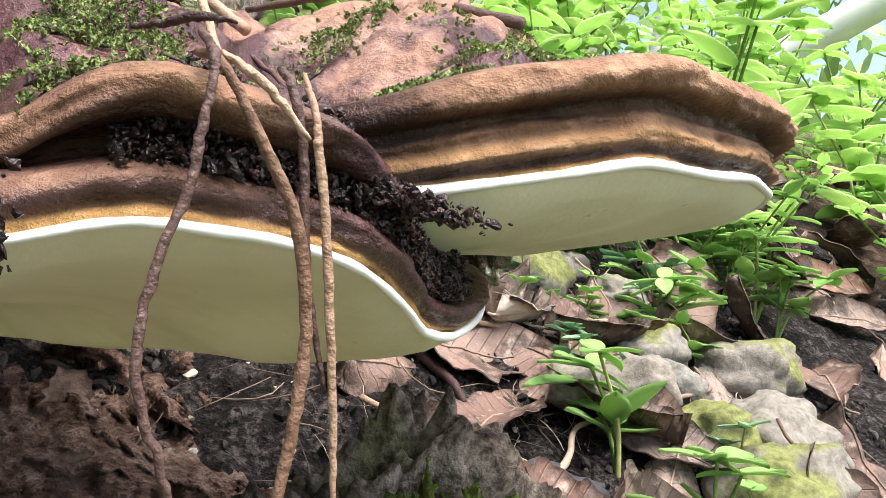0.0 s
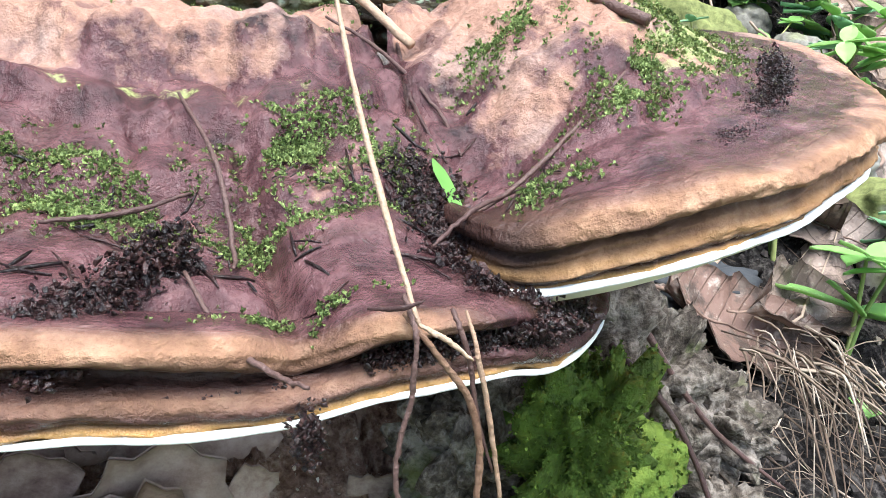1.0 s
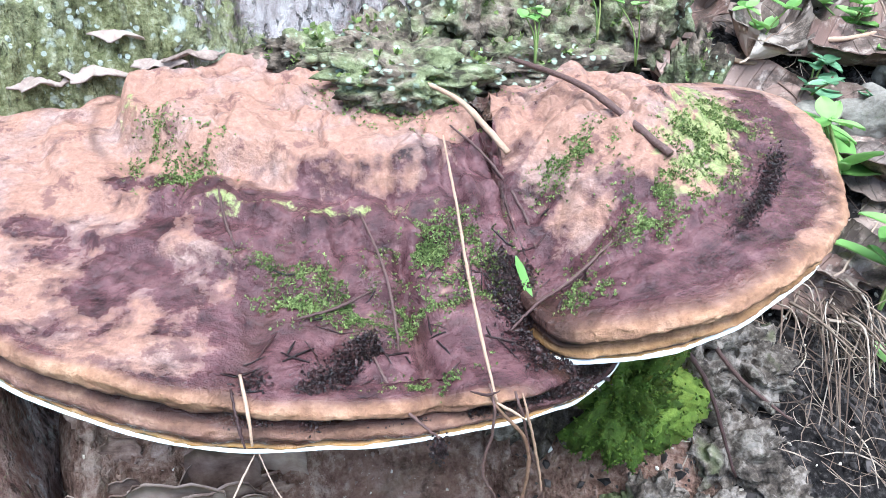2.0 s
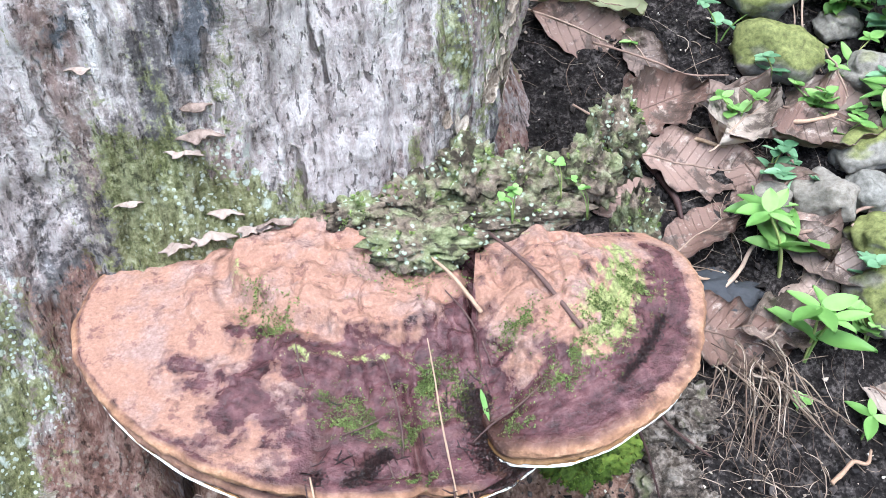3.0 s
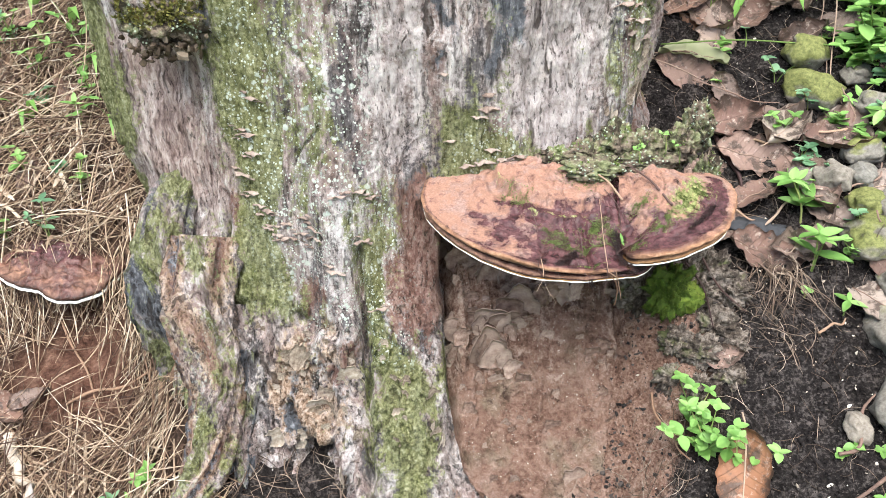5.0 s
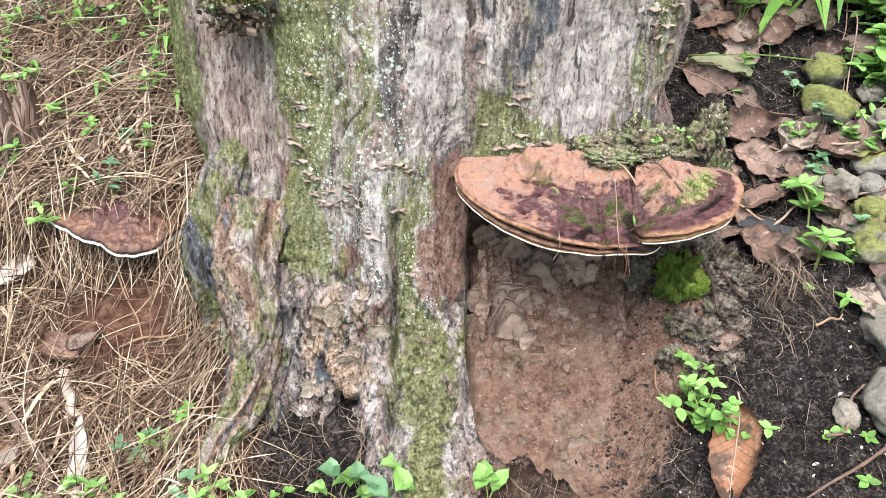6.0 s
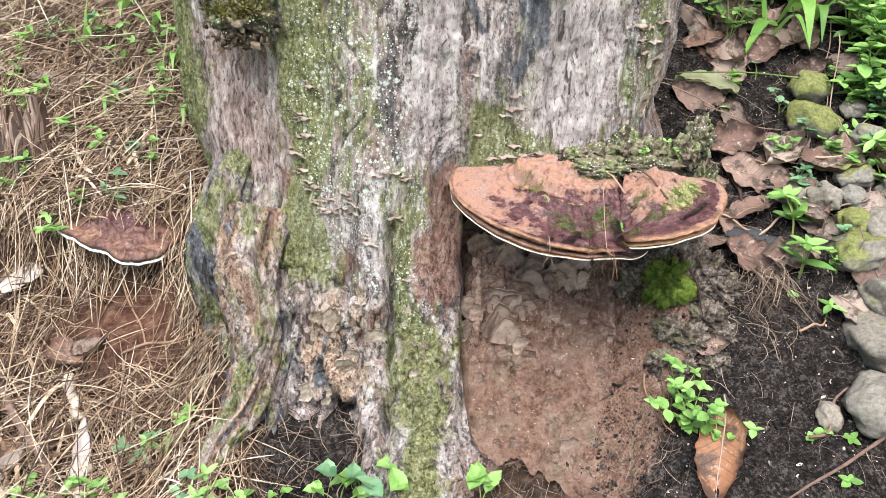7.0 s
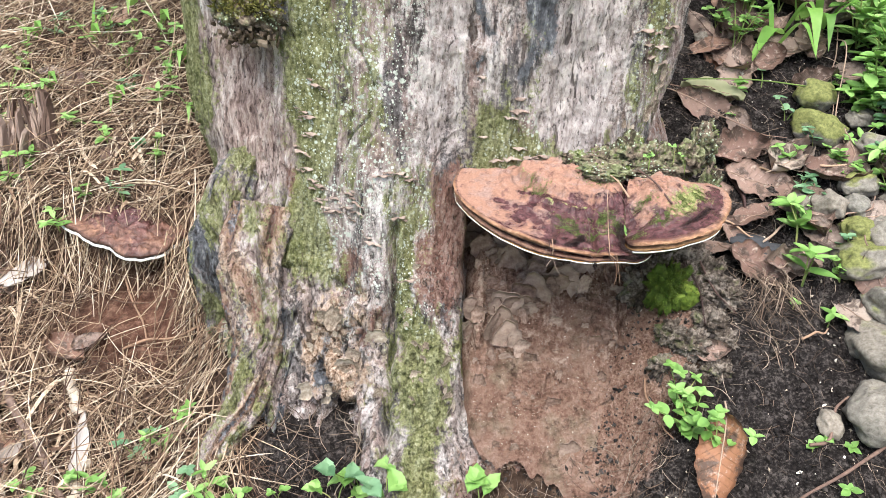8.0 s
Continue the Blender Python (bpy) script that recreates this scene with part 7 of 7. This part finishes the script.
right_sticks = [((0.246, 0.222), (0.268, 0.155), 0.0030, DARKTWIG, "brown stick on the leaf litter"), ((0.250, 0.224), (0.318, 0.178), 0.0016, STRAW, "pale straw stalk on dead leaves"), ((0.205, 0.150), (0.272, 0.100), 0.0014, TANTWIG, "thin pale stalk over charred wood"),
                ((0.245, 0.082), (0.330, 0.125), 0.0016, TWIG, "thin forked twig on the litter"), ((0.330, 0.125), (0.352, 0.190), 0.0015, TWIG, "thin upright twig on the litter"), ((0.448, 0.43), (0.392, 0.250), 0.0008, TWIG, "brown dry stem leaning over stones"),
                ((0.106, -0.062), (0.138, -0.135), 0.0012, TANTWIG, "thin pale twig on black soil"), ((0.372, -0.150), (0.240, -0.205), 0.0018, TWIG, "pale twig lying on black soil"), ((0.280, -0.150), (0.330, -0.100), 0.0018, TWIG, "crooked twig on black soil"),
                ((0.29, -0.03), (0.33, -0.02), 0.0014, TANTWIG, "thin root on black soil"), ((0.24, 0.30), (0.33, 0.25), 0.0009, TWIG, "thin straw on dead leaves"), ((0.36, 0.20), (0.45, 0.19), 0.0015, TANTWIG, "thin straw on dead leaves"),
                ((0.34, 0.115), (0.42, 0.13), 0.0014, TWIG, "thin twig on stones"), ((0.21, 0.26), (0.26, 0.21), 0.0009, TWIG, "thin straw on dead leaves")]
for i, (a, b, rad, mat, label) in enumerate(right_sticks):
    ground_stick("dry_stick", a, b, rad, mat, label, 800 + i, group="dry sticks on the soil", lift=0.012 if rad < 0.003 else 0.006)

# a withered grass tuft that hangs down over the black soil
q = np.random.default_rng(46)
pile = Pile()
for i in range(75):
    x, y = 0.272 + 0.016 * q.normal(), 0.040 + 0.010 * q.normal()
    z = floor_at(x, y) + 0.012 + 0.012 * q.random()
    L, az = q.uniform(0.02, 0.065), -1.75 + 0.6 * q.normal()
    pts = spline([(x, y, z), (x + 0.4 * L * np.cos(az), y + 0.4 * L * np.sin(az), z + 0.004 - 0.12 * L), (x + L * np.cos(az + 0.3 * q.normal()), y + L * np.sin(az), z - 0.5 * L)], 8)
    pts[:, 2] = np.maximum(pts[:, 2], ground_z(pts[:, 0], pts[:, 1]) + 0.002 + 0.006 * q.random())
    pile.add(*tube(pts, np.linspace(1, 0.4, 8) * (0.0003 + 0.0007 * q.random() ** 2), 4))
thing("withered_tuft", pile.mesh("withered_tuft"), ROOTLET, "withered tan grass tuft hanging over black soil", "dry grass", kind="stuff")

# rootlets and straw lying on the black soil, crumbs and pale chips
q = np.random.default_rng(45)
pile = Pile()
for i in range(1300):
    k = q.random()
    if k < 0.08:
        x, y = 0.235 + 0.03 * q.normal(), 0.0 + 0.035 * q.normal()
    elif k < 0.35:
        x, y = q.uniform(-0.12, 0.14), -0.13 + 0.03 * q.normal()
    else:
        x, y = q.uniform(0.12, 0.5), q.uniform(-0.3, 0.45)
    pile.add(*strand(q, x, y, q.uniform(0.005, 0.042), q.uniform(0, 6.3), 0.18 * q.normal(), q.uniform(0.0, 0.006), 0.00016 + 0.0003 * q.random() ** 2))
for i in range(190):  # roots and stalks in the dark hollow under the split
    x, y = q.uniform(-0.37, -0.17), q.uniform(-0.16, 0.02)
    pile.add(*strand(q, x, y, q.uniform(0.012, 0.060), q.uniform(0, 6.3), 0.16 * q.normal(), q.uniform(0.0, 0.014), 0.0003 + 0.0006 * q.random() ** 2))
thing("rootlets", pile.mesh("rootlets"), ROOTLET, "fine dry rootlets and straw on black soil", "rootlets", kind="stuff")
cx, cy = q.uniform(0.06, 0.56, 11000), q.uniform(-0.32, 0.42, 11000)
cs = 0.0007 + 0.0026 * q.random(11000) ** 4
spots = list(zip(cx, cy, ground_z(cx, cy) + 0.002 + 0.002 * q.random(11000), cs))
cx, cy = q.uniform(-0.38, 0.08, 2500), q.uniform(-0.25, -0.05, 2500)
spots += list(zip(cx, cy, ground_z(cx, cy) + 0.002, 0.001 + 0.0035 * q.random(2500) ** 3))
crumbs("soil_crumbs", spots, CRUMB, "loose black crumbs of soil", "soil", 17)
spots = []
for i in range(700):
    x, y = q.uniform(0.1, 0.5), q.uniform(-0.3, 0.4)
    spots.append((x, y, floor_at(x, y) + 0.003, 0.0006 + 0.0017 * q.random() ** 3))
crumbs("pale_chips", spots, CHIP, "small pale chips of wood on the soil", "wood chips", 18)


# ---- herbs ----
def herb_leaf_mesh(seed, length, width, lobed=False):
    q = np.random.default_rng(seed)
    n, m = 13, 7
    t = np.linspace(0, 1, n)
    half = width * 0.5 * np.sin(np.pi * t ** 0.8) ** 0.8
    if lobed:
        half = width * 0.5 * np.interp(t, [0, 0.08, 0.25, 0.38, 0.5, 0.7, 1], [0.25, 0.85, 1.0, 0.78, 0.85, 0.5, 0.0])
    u = np.linspace(-1, 1, m)
    X = t[:, None] * length + 0 * u
    if lobed:
        X = X - (0.16 * length * np.abs(u) * bump(t, 0.05, 0.15)[:, None])
    Y = half[:, None] * u
    Z = 0.12 * width * np.abs(u) - 0.18 * length * t[:, None] ** 2 + 0.02 * length * pn(X * 150 + seed, Y * 150, 1.0)
    top = np.stack([X, Y, Z], -1).reshape(-1, 3)
    low = top - np.array((0, 0, 0.0004))
    g = grid_faces(n, m)
    faces = [tuple(f) for f in g] + [tuple(int(i) + n * m for i in f[::-1]) for f in g]
    return np.vstack([top, low]), faces


LEAFMESH = {}


def leaf_mesh(kind, mat):
    if (kind, mat.name) not in LEAFMESH:
        shape = {"oval": (0.016, 0.0105, False), "round": (0.012, 0.011, False), "long": (0.022, 0.009, False), "heart": (0.024, 0.024, True)}[kind]
        v, f = herb_leaf_mesh(len(LEAFMESH) + 7, *shape)
        me = mesh_of("leaf", v, f)
        me.materials.append(mat)
        LEAFMESH[kind, mat.name] = me
    return LEAFMESH[kind, mat.name]


def herb(x, y, height, tiers, kind, mat, label, seed, spread=0.5, size=1.0, stems=1, z=None, group="green herbs"):
    """A small herb: stems with leaves in pairs."""
    q = np.random.default_rng(seed)
    top = tagged(new("herb"), label, "plant", group)
    z = floor_at(x, y) if z is None else z
    top.location = (x, y, z)
    for s in range(stems):
        az = q.uniform(0, 6.3)
        reach = spread * height * (0.3 + q.random()) * (1 if stems > 1 else 0.5)
        h = height * (0.7 + 0.5 * q.random())
        line = spline([(0, 0, -0.004), (0.3 * reach * np.cos(az), 0.3 * reach * np.sin(az), 0.5 * h), (reach * np.cos(az), reach * np.sin(az), h)], 9)
        stem = thing("stem", mesh_of("stem", *tube(line, np.linspace(0.0009, 0.0005, 9) * size, 5)), STEM, parent=top)
        for k in range(tiers):
            at = line[int(8 - k * 7 / max(tiers, 1))]
            pairs = 2 if kind != "heart" else 1
            if k == 0:
                pairs = 4 if kind in ("oval", "long") else 3
            for j in range(pairs):
                lf = new("leaf", leaf_mesh(kind, mat))
                lf.parent = top
                yaw = k * 1.57 + j * 2 * np.pi / pairs + 0.3 * q.normal() + az
                sc = size * (0.7 + 0.5 * q.random()) * (0.75 if k == 0 and pairs > 2 else 1.0)
                lf.matrix_basis = Matrix.Translation(at) @ Euler((0.15 * q.normal(), -0.25 + 0.25 * q.normal(), yaw)).to_matrix().to_4x4() @ Matrix.Diagonal((sc, sc, sc, 1))
    return top


herb(0.155, -0.118, 0.055, 4, "oval", LEAF, "bushy bright green herb beside the mud mound", 1, 0.7, 1.05, 5)
herb(0.180, -0.140, 0.040, 3, "oval", LEAF, "bushy bright green herb over a dead leaf", 2, 0.8, 1.0, 3)
herb(0.145, -0.098, 0.045, 3, "oval", LEAF, "bushy bright green herb beside the mud mound", 3, 0.7, 0.9, 3)
spots = [(0.282, -0.150, 0.012, 1, "round", LEAF), (0.292, -0.143, 0.012, 1, "round", LEAF), (0.324, -0.148, 0.008, 1, "oval", LEAF), (0.311, -0.187, 0.015, 1, "oval", LEAF), (0.320, 0.100, 0.050, 2, "long", LEAF), (0.335, 0.165, 0.030, 2, "oval", BLUELEAF),
         (0.374, 0.245, 0.035, 2, "oval", BLUELEAF), (0.395, 0.210, 0.030, 3, "round", LEAF), (0.460, 0.290, 0.075, 4, "oval", LEAF), (0.278, 0.478, 0.040, 3, "round", LEAF), (0.290, 0.435, 0.035, 2, "oval", LEAF), (0.335, 0.452, 0.030, 2, "oval", LEAF),
         (0.360, 0.046, 0.025, 2, "round", LEAF), (0.324, 0.353, 0.020, 1, "round", BLUELEAF), (0.290, 0.388, 0.018, 1, "round", LEAF), (0.480, 0.22, 0.05, 3, "oval", LEAF), (0.50, 0.34, 0.09, 4, "oval", LEAF), (0.47, 0.40, 0.10, 4, "long", LEAF),
         (0.53, 0.42, 0.09, 4, "oval", LEAF), (0.42, 0.52, 0.06, 3, "oval", LEAF), (0.36, 0.55, 0.05, 3, "round", LEAF), (0.55, 0.25, 0.06, 3, "oval", LEAF), (0.27, 0.30, 0.010, 1, "round", LEAF), (0.30, 0.02, 0.012, 1, "round", LEAF), (0.335, -0.005, 0.02, 1, "long", LEAF)]
for i, (x, y, h, tiers, kind, mat) in enumerate(spots):
    herb(x, y, h, tiers, kind, mat, "small green herb growing through dead leaves", 20 + i, 0.6, 1.1 if h < 0.05 else 1.7, 1 if h < 0.025 else 3)
q = np.random.default_rng(77)
for i in range(46):
    x, y = q.uniform(0.26, 0.60), q.uniform(0.40, 0.66)
    if i % 2:
        x, y = q.uniform(0.43, 0.62), q.uniform(0.18, 0.45)
    herb(x, y, 0.03 + 0.06 * q.random(), 2, ("oval", "round", "long")[i % 3], LEAF, "leafy green herb on the slope behind the trunk", 400 + i, 0.7, 1.35 + 0.6 * q.random(), 3, group="herbs behind the trunk")
herb(0.455, 0.285, 0.050, 3, "oval", LEAF, "leafy green herb beside mossy stones", 480, 0.7, 1.7, 4)
herb(0.475, 0.240, 0.040, 3, "oval", BLUELEAF, "leafy green herb beside mossy stones", 481, 0.7, 1.5, 3)
herb(0.315, 0.045, 0.045, 2, "long", LEAF, "upright green seedling with long leaves", 482, 0.4, 1.6, 2)
for i, (x, y) in enumerate([(0.355, 0.155), (0.400, 0.180), (0.425, 0.235), (0.345, 0.290), (0.285, 0.345), (0.440, 0.150), (0.375, 0.075), (0.330, 0.215), (0.415, 0.330), (0.450, 0.200)]):
    herb(x, y, 0.022 + 0.004 * (i % 4), 2, "oval", BLUELEAF if i % 3 == 0 else LEAF, "small green sprig growing through dead leaves", 520 + i, 0.7, 1.0, 2)
herb(0.098, 0.052, 0.020, 1, "round", LEAF, "tiny clover-leaved seedling above the bracket", 60, 0.5, 0.55, 3, on_cap(0.098, 0.035) + 0.004)
herb(0.128, 0.062, 0.016, 1, "round", LEAF, "tiny clover-leaved seedling above the bracket", 61, 0.5, 0.5, 2, 0.352)
herb(0.140, 0.05, 0.02, 1, "round", LEAF, "tiny clover-leaved seedling above the bracket", 62, 0.5, 0.45, 2, 0.345)
front_herbs = [(-0.223, -0.110, 0.050, "heart"), (-0.190, -0.125, 0.040, "heart"), (-0.250, -0.125, 0.035, "heart"), (-0.076, -0.135, 0.040, "heart"), (-0.205, -0.150, 0.030, "heart"), (-0.397, -0.140, 0.030, "long"), (-0.365, -0.145, 0.030, "oval"), (-0.322, -0.128, 0.022, "round"),
               (-0.300, -0.140, 0.02, "round"), (-0.635, -0.110, 0.030, "oval"), (-0.605, -0.090, 0.030, "oval"), (-0.66, -0.09, 0.03, "round"), (-0.521, -0.060, 0.040, "long"), (-0.490, -0.050, 0.040, "long"), (-0.458, -0.040, 0.030, "long"), (-0.515, -0.130, 0.035, "long"), (-0.440, -0.150, 0.035, "oval"),
               (-0.56, -0.10, 0.04, "long"), (-0.27, -0.15, 0.025, "round")]
for i, (x, y, h, kind) in enumerate(front_herbs):
    herb(x, y, h, 1 if kind in ("heart", "round") else 2, kind, LEAF if i % 4 else BLUELEAF, "young green herb in front of the trunk", 100 + i, 0.6, 1.15 if kind == "heart" else 1.0, 3 if kind == "heart" else 2)
left_herbs = [(-0.624, 0.255, 0.045, "long"), (-0.721, 0.233, 0.040, "long"), (-0.77, 0.571, 0.05, "long"), (-0.738, 0.571, 0.05, "oval"), (-0.75, 0.398, 0.03, "oval"), (-0.846, 0.459, 0.03, "oval"), (-0.631, 0.349, 0.03, "round"), (-0.615, 0.426, 0.04, "long"),
              (-0.684, 0.26, 0.02, "round"), (-0.676, 0.466, 0.04, "oval"), (-0.70, 0.52, 0.05, "long"), (-0.80, 0.33, 0.03, "long"), (-0.86, 0.60, 0.05, "long"), (-0.64, 0.56, 0.05, "oval")]
more = np.random.default_rng(811)
left_herbs += [(more.uniform(-0.92, -0.50), more.uniform(0.30, 0.72), 0.03 + 0.03 * more.random(), ("oval", "long", "round")[i % 3]) for i in range(22)]
for i, (x, y, h, kind) in enumerate(left_herbs):
    herb(x, y, h, 2, kind, LEAF if i % 3 else BLUELEAF, "thin green herb among dry grass", 140 + i, 0.5, 1.1, 2, floor_at(x, y) + 0.008)


# ---- grass blades ----
def grass_blade(parent, base, tip, mid_lift, width):
    b, t = np.array(base), np.array(tip)
    line = spline([b, 0.5 * (b + t) + np.array((0, 0, mid_lift)), t], 16)
    s = np.linspace(0, 1, 16)
    w = 1.25 * width * np.interp(s, [0, 0.15, 0.5, 1], [0.35, 0.9, 1.0, 0.03])
    along = np.gradient(line, axis=0)
    side = np.cross(along, (0, 0, 1.0))
    side /= np.linalg.norm(side, axis=1)[:, None] + 1e-9
    keel = np.array((0, 0, -0.18))
    v = np.concatenate([line + side * w[:, None], line + w[:, None] * keel, line - side * w[:, None]])
    f = [(i, i + 1, 17 + i, 16 + i) for i in range(15)] + [(16 + i, 17 + i, 33 + i, 32 + i) for i in range(15)]
    thing("blade", mesh_of("blade", v, f), GRASS, parent=parent)


def tuft(x, y, ends, label):
    top = tagged(new("grass_tuft"), label, "grass", "green grass tufts")
    z = floor_at(x, y)
    for dx, dy, dz, lift, w in ends:
        grass_blade(top, (x, y, z - 0.003), (x + dx, y + dy, z + dz), lift, w)


tuft(0.352, 0.420, [(-0.055, -0.055, -0.012, 0.030, 0.0055), (0.04, -0.07, 0.01, 0.05, 0.005), (-0.02, 0.05, 0.07, 0.03, 0.004)], "broad curved green grass blades by dead leaves")
tuft(0.420, 0.440, [(-0.010, -0.080, -0.004, 0.045, 0.007), (0.05, -0.05, 0.02, 0.05, 0.006), (-0.03, -0.03, 0.06, 0.03, 0.005)], "broad hanging green grass blades")
tuft(0.500, 0.400, [(-0.010, -0.085, 0.000, 0.060, 0.009), (-0.09, 0.0, 0.03, 0.05, 0.005), (0.06, -0.03, 0.06, 0.04, 0.006)], "broad green grass blades with long stems")
tuft(0.300, 0.520, [(0.05, -0.05, 0.02, 0.04, 0.005), (-0.03, -0.05, 0.03, 0.03, 0.005), (0.02, 0.02, 0.09, 0.02, 0.004)], "green grass blades behind the trunk")
tuft(0.375, 0.455, [(-0.078, -0.095, -0.035, 0.035, 0.0085), (0.03, -0.05, 0.03, 0.04, 0.005)], "broad bright green grass blade over dead leaves")
tuft(0.400, 0.470, [(-0.008, -0.115, -0.025, 0.045, 0.0095), (-0.05, 0.0, 0.05, 0.03, 0.005)], "broad hanging green grass blade")
tuft(0.505, 0.465, [(-0.022, -0.105, -0.020, 0.055, 0.0125), (0.03, -0.08, 0.0, 0.05, 0.008)], "broad hanging green grass blade")
tuft(-0.79, 0.60, [(0.04, -0.05, 0.03, 0.03, 0.004), (-0.03, -0.04, 0.05, 0.02, 0.004), (0.01, 0.02, 0.08, 0.01, 0.003)], "thin green grass blades in straw")
for gx0, gy0 in ((-0.83, 0.50), (-0.70, 0.46), (-0.60, 0.52), (-0.90, 0.62), (-0.56, 0.42), (-0.73, 0.66)):
    tuft(gx0, gy0, [(0.035, -0.045, 0.03, 0.03, 0.004), (-0.035, -0.03, 0.045, 0.02, 0.0035), (0.012, -0.06, 0.01, 0.03, 0.004)], "thin green grass blades in straw")
tuft(-0.66, 0.60, [(0.03, -0.04, 0.03, 0.03, 0.005), (-0.03, -0.02, 0.06, 0.02, 0.004)], "thin green grass blades in straw")
twig("grass_stalk", [(0.205, 0.350, 0.360), (0.30, 0.325, 0.372), (0.40, 0.300, 0.372), (0.50, 0.290, 0.372), (0.58, 0.28, 0.37)], [0.0010, 0.0011, 0.0008], STEM, "long thin pale green stalk across the leaves", 30, 0, "grass stalk")
twig("grass_stalk", [(0.33, 0.47, 0.455), (0.42, 0.45, 0.470), (0.52, 0.43, 0.480), (0.62, 0.44, 0.49)], [0.0014, 0.0015, 0.0010], STEM, "long thin pale green stalk across the leaves", 30, 0, "grass stalk")
twig("grass_stalk", [(0.445, 0.425, floor_at(0.445, 0.425)), (0.425, 0.34, 0.42), (0.402, 0.265, 0.345), (0.41, 0.235, 0.318)], [0.0008, 0.0009, 0.0006], TWIG, "brown dry stem leaning over mossy stones", 30, 0.0006, "grass stalk")

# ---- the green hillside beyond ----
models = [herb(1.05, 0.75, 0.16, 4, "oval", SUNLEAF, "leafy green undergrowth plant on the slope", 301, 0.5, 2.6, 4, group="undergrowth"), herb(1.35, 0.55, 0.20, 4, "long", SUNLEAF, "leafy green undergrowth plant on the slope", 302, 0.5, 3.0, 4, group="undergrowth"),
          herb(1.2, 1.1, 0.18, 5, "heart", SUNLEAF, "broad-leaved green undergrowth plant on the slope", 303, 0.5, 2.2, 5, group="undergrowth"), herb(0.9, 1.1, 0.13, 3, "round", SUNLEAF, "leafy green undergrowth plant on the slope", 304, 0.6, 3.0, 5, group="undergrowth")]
q = np.random.default_rng(500)
n = 0
while n < 55:
    d, az = 0.66 + 2.2 * q.random() ** 1.1, q.uniform(-0.2, 1.35)
    x, y = d * np.cos(az), d * np.sin(az) - 0.1
    if x < 0.55 and y < 0.62 or ((x - CX) / 0.5) ** 2 + ((y - CY) / 0.5) ** 2 < 1:
        continue
    s = 0.5 + 0.5 * d * (0.6 + 0.6 * q.random())
    copy_thing(models[n % 4], Matrix.Translation((x, y, floor_at(x, y) - 0.005)) @ Euler((0, 0, q.uniform(0, 6.3))).to_matrix().to_4x4() @ Matrix.Diagonal((s, s, s, 1)))
    n += 1
n = 0
while n < 38:
    x, y = q.uniform(0.54, 1.15), q.uniform(-0.1, 0.9)
    if x < 0.66 and y < 0.35 and q.random() < 0.6:
        continue
    s = 0.30 + 0.25 * q.random()
    copy_thing(models[n % 4], Matrix.Translation((x, y, floor_at(x, y) - 0.005)) @ Euler((0, 0, q.uniform(0, 6.3))).to_matrix().to_4x4() @ Matrix.Diagonal((s, s, s, 1)))
    n += 1
leafy = Pile()
for i in range(6000):  # woods further up the hill
    az, d = q.uniform(-0.6, 2.4), q.uniform(3.2, 9.0)
    x, y = d * np.cos(az), d * np.sin(az)
    h = 2.6 * q.random() ** 1.6 * (0.5 + 0.12 * d)
    c = np.array((x, y, floor_at(x, y) + h))
    a, b = q.normal(size=3), q.normal(size=3)
    a = a / np.linalg.norm(a) * (0.06 + 0.07 * q.random())
    b = np.cross(a, b)
    b = b / (np.linalg.norm(b) + 1e-9) * (0.03 + 0.03 * q.random())
    leafy.add([c - a, c + b, c + a, c - b], [(0, 1, 2, 3)])
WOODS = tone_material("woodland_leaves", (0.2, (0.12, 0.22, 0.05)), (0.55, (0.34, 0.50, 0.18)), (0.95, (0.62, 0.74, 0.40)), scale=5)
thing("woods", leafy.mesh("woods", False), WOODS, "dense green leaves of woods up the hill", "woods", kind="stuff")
for i, (a, b, rad) in enumerate([((1.68, 1.12, 0.93), (1.92, 0.42, 1.38), 0.048), ]):
    v, f = tube(spline([a, 0.5 * (np.array(a) + np.array(b)) + np.array((0, 0, 0.02)), b], 14), np.linspace(rad, rad * 0.75, 14), 12)
    thing("fallen_pole", mesh_of("fallen_pole", v, f), PALEBARK, "pale fallen pole leaning on the slope", "log")
for i, (x, y, rad, h) in enumerate([(1.95, 1.90, 0.075, 3.0), (2.35, 1.85, 0.05, 3.0), (1.2, 3.0, 0.09, 4.0)]):
    z = floor_at(x, y)
    tree = tagged(new("sapling"), "slim pale-barked young tree on the slope", "tree", "young trees")
    v, f = tube(spline([(x, y, z - 0.1), (x + 0.03, y, z + 0.4 * h), (x + 0.1, y + 0.1, z + h)], 16), np.linspace(rad, rad * 0.6, 16), 12)
    thing("trunk", mesh_of("trunk", v, f), PALEBARK, parent=tree)
    crown = Pile()
    for k in range(500):
        c = np.array((x + 0.1, y + 0.1, z + h)) + q.normal(size=3) * np.array((0.7, 0.7, 0.5))
        a, b = q.normal(size=3), q.normal(size=3)
        a = a / np.linalg.norm(a) * 0.07
        b = np.cross(a, b)
        b = b / (np.linalg.norm(b) + 1e-9) * 0.035
        crown.add([c - a, c + b, c + a, c - b], [(0, 1, 2, 3)])
    thing("crown", crown.mesh("crown", False), WOODS, parent=tree)
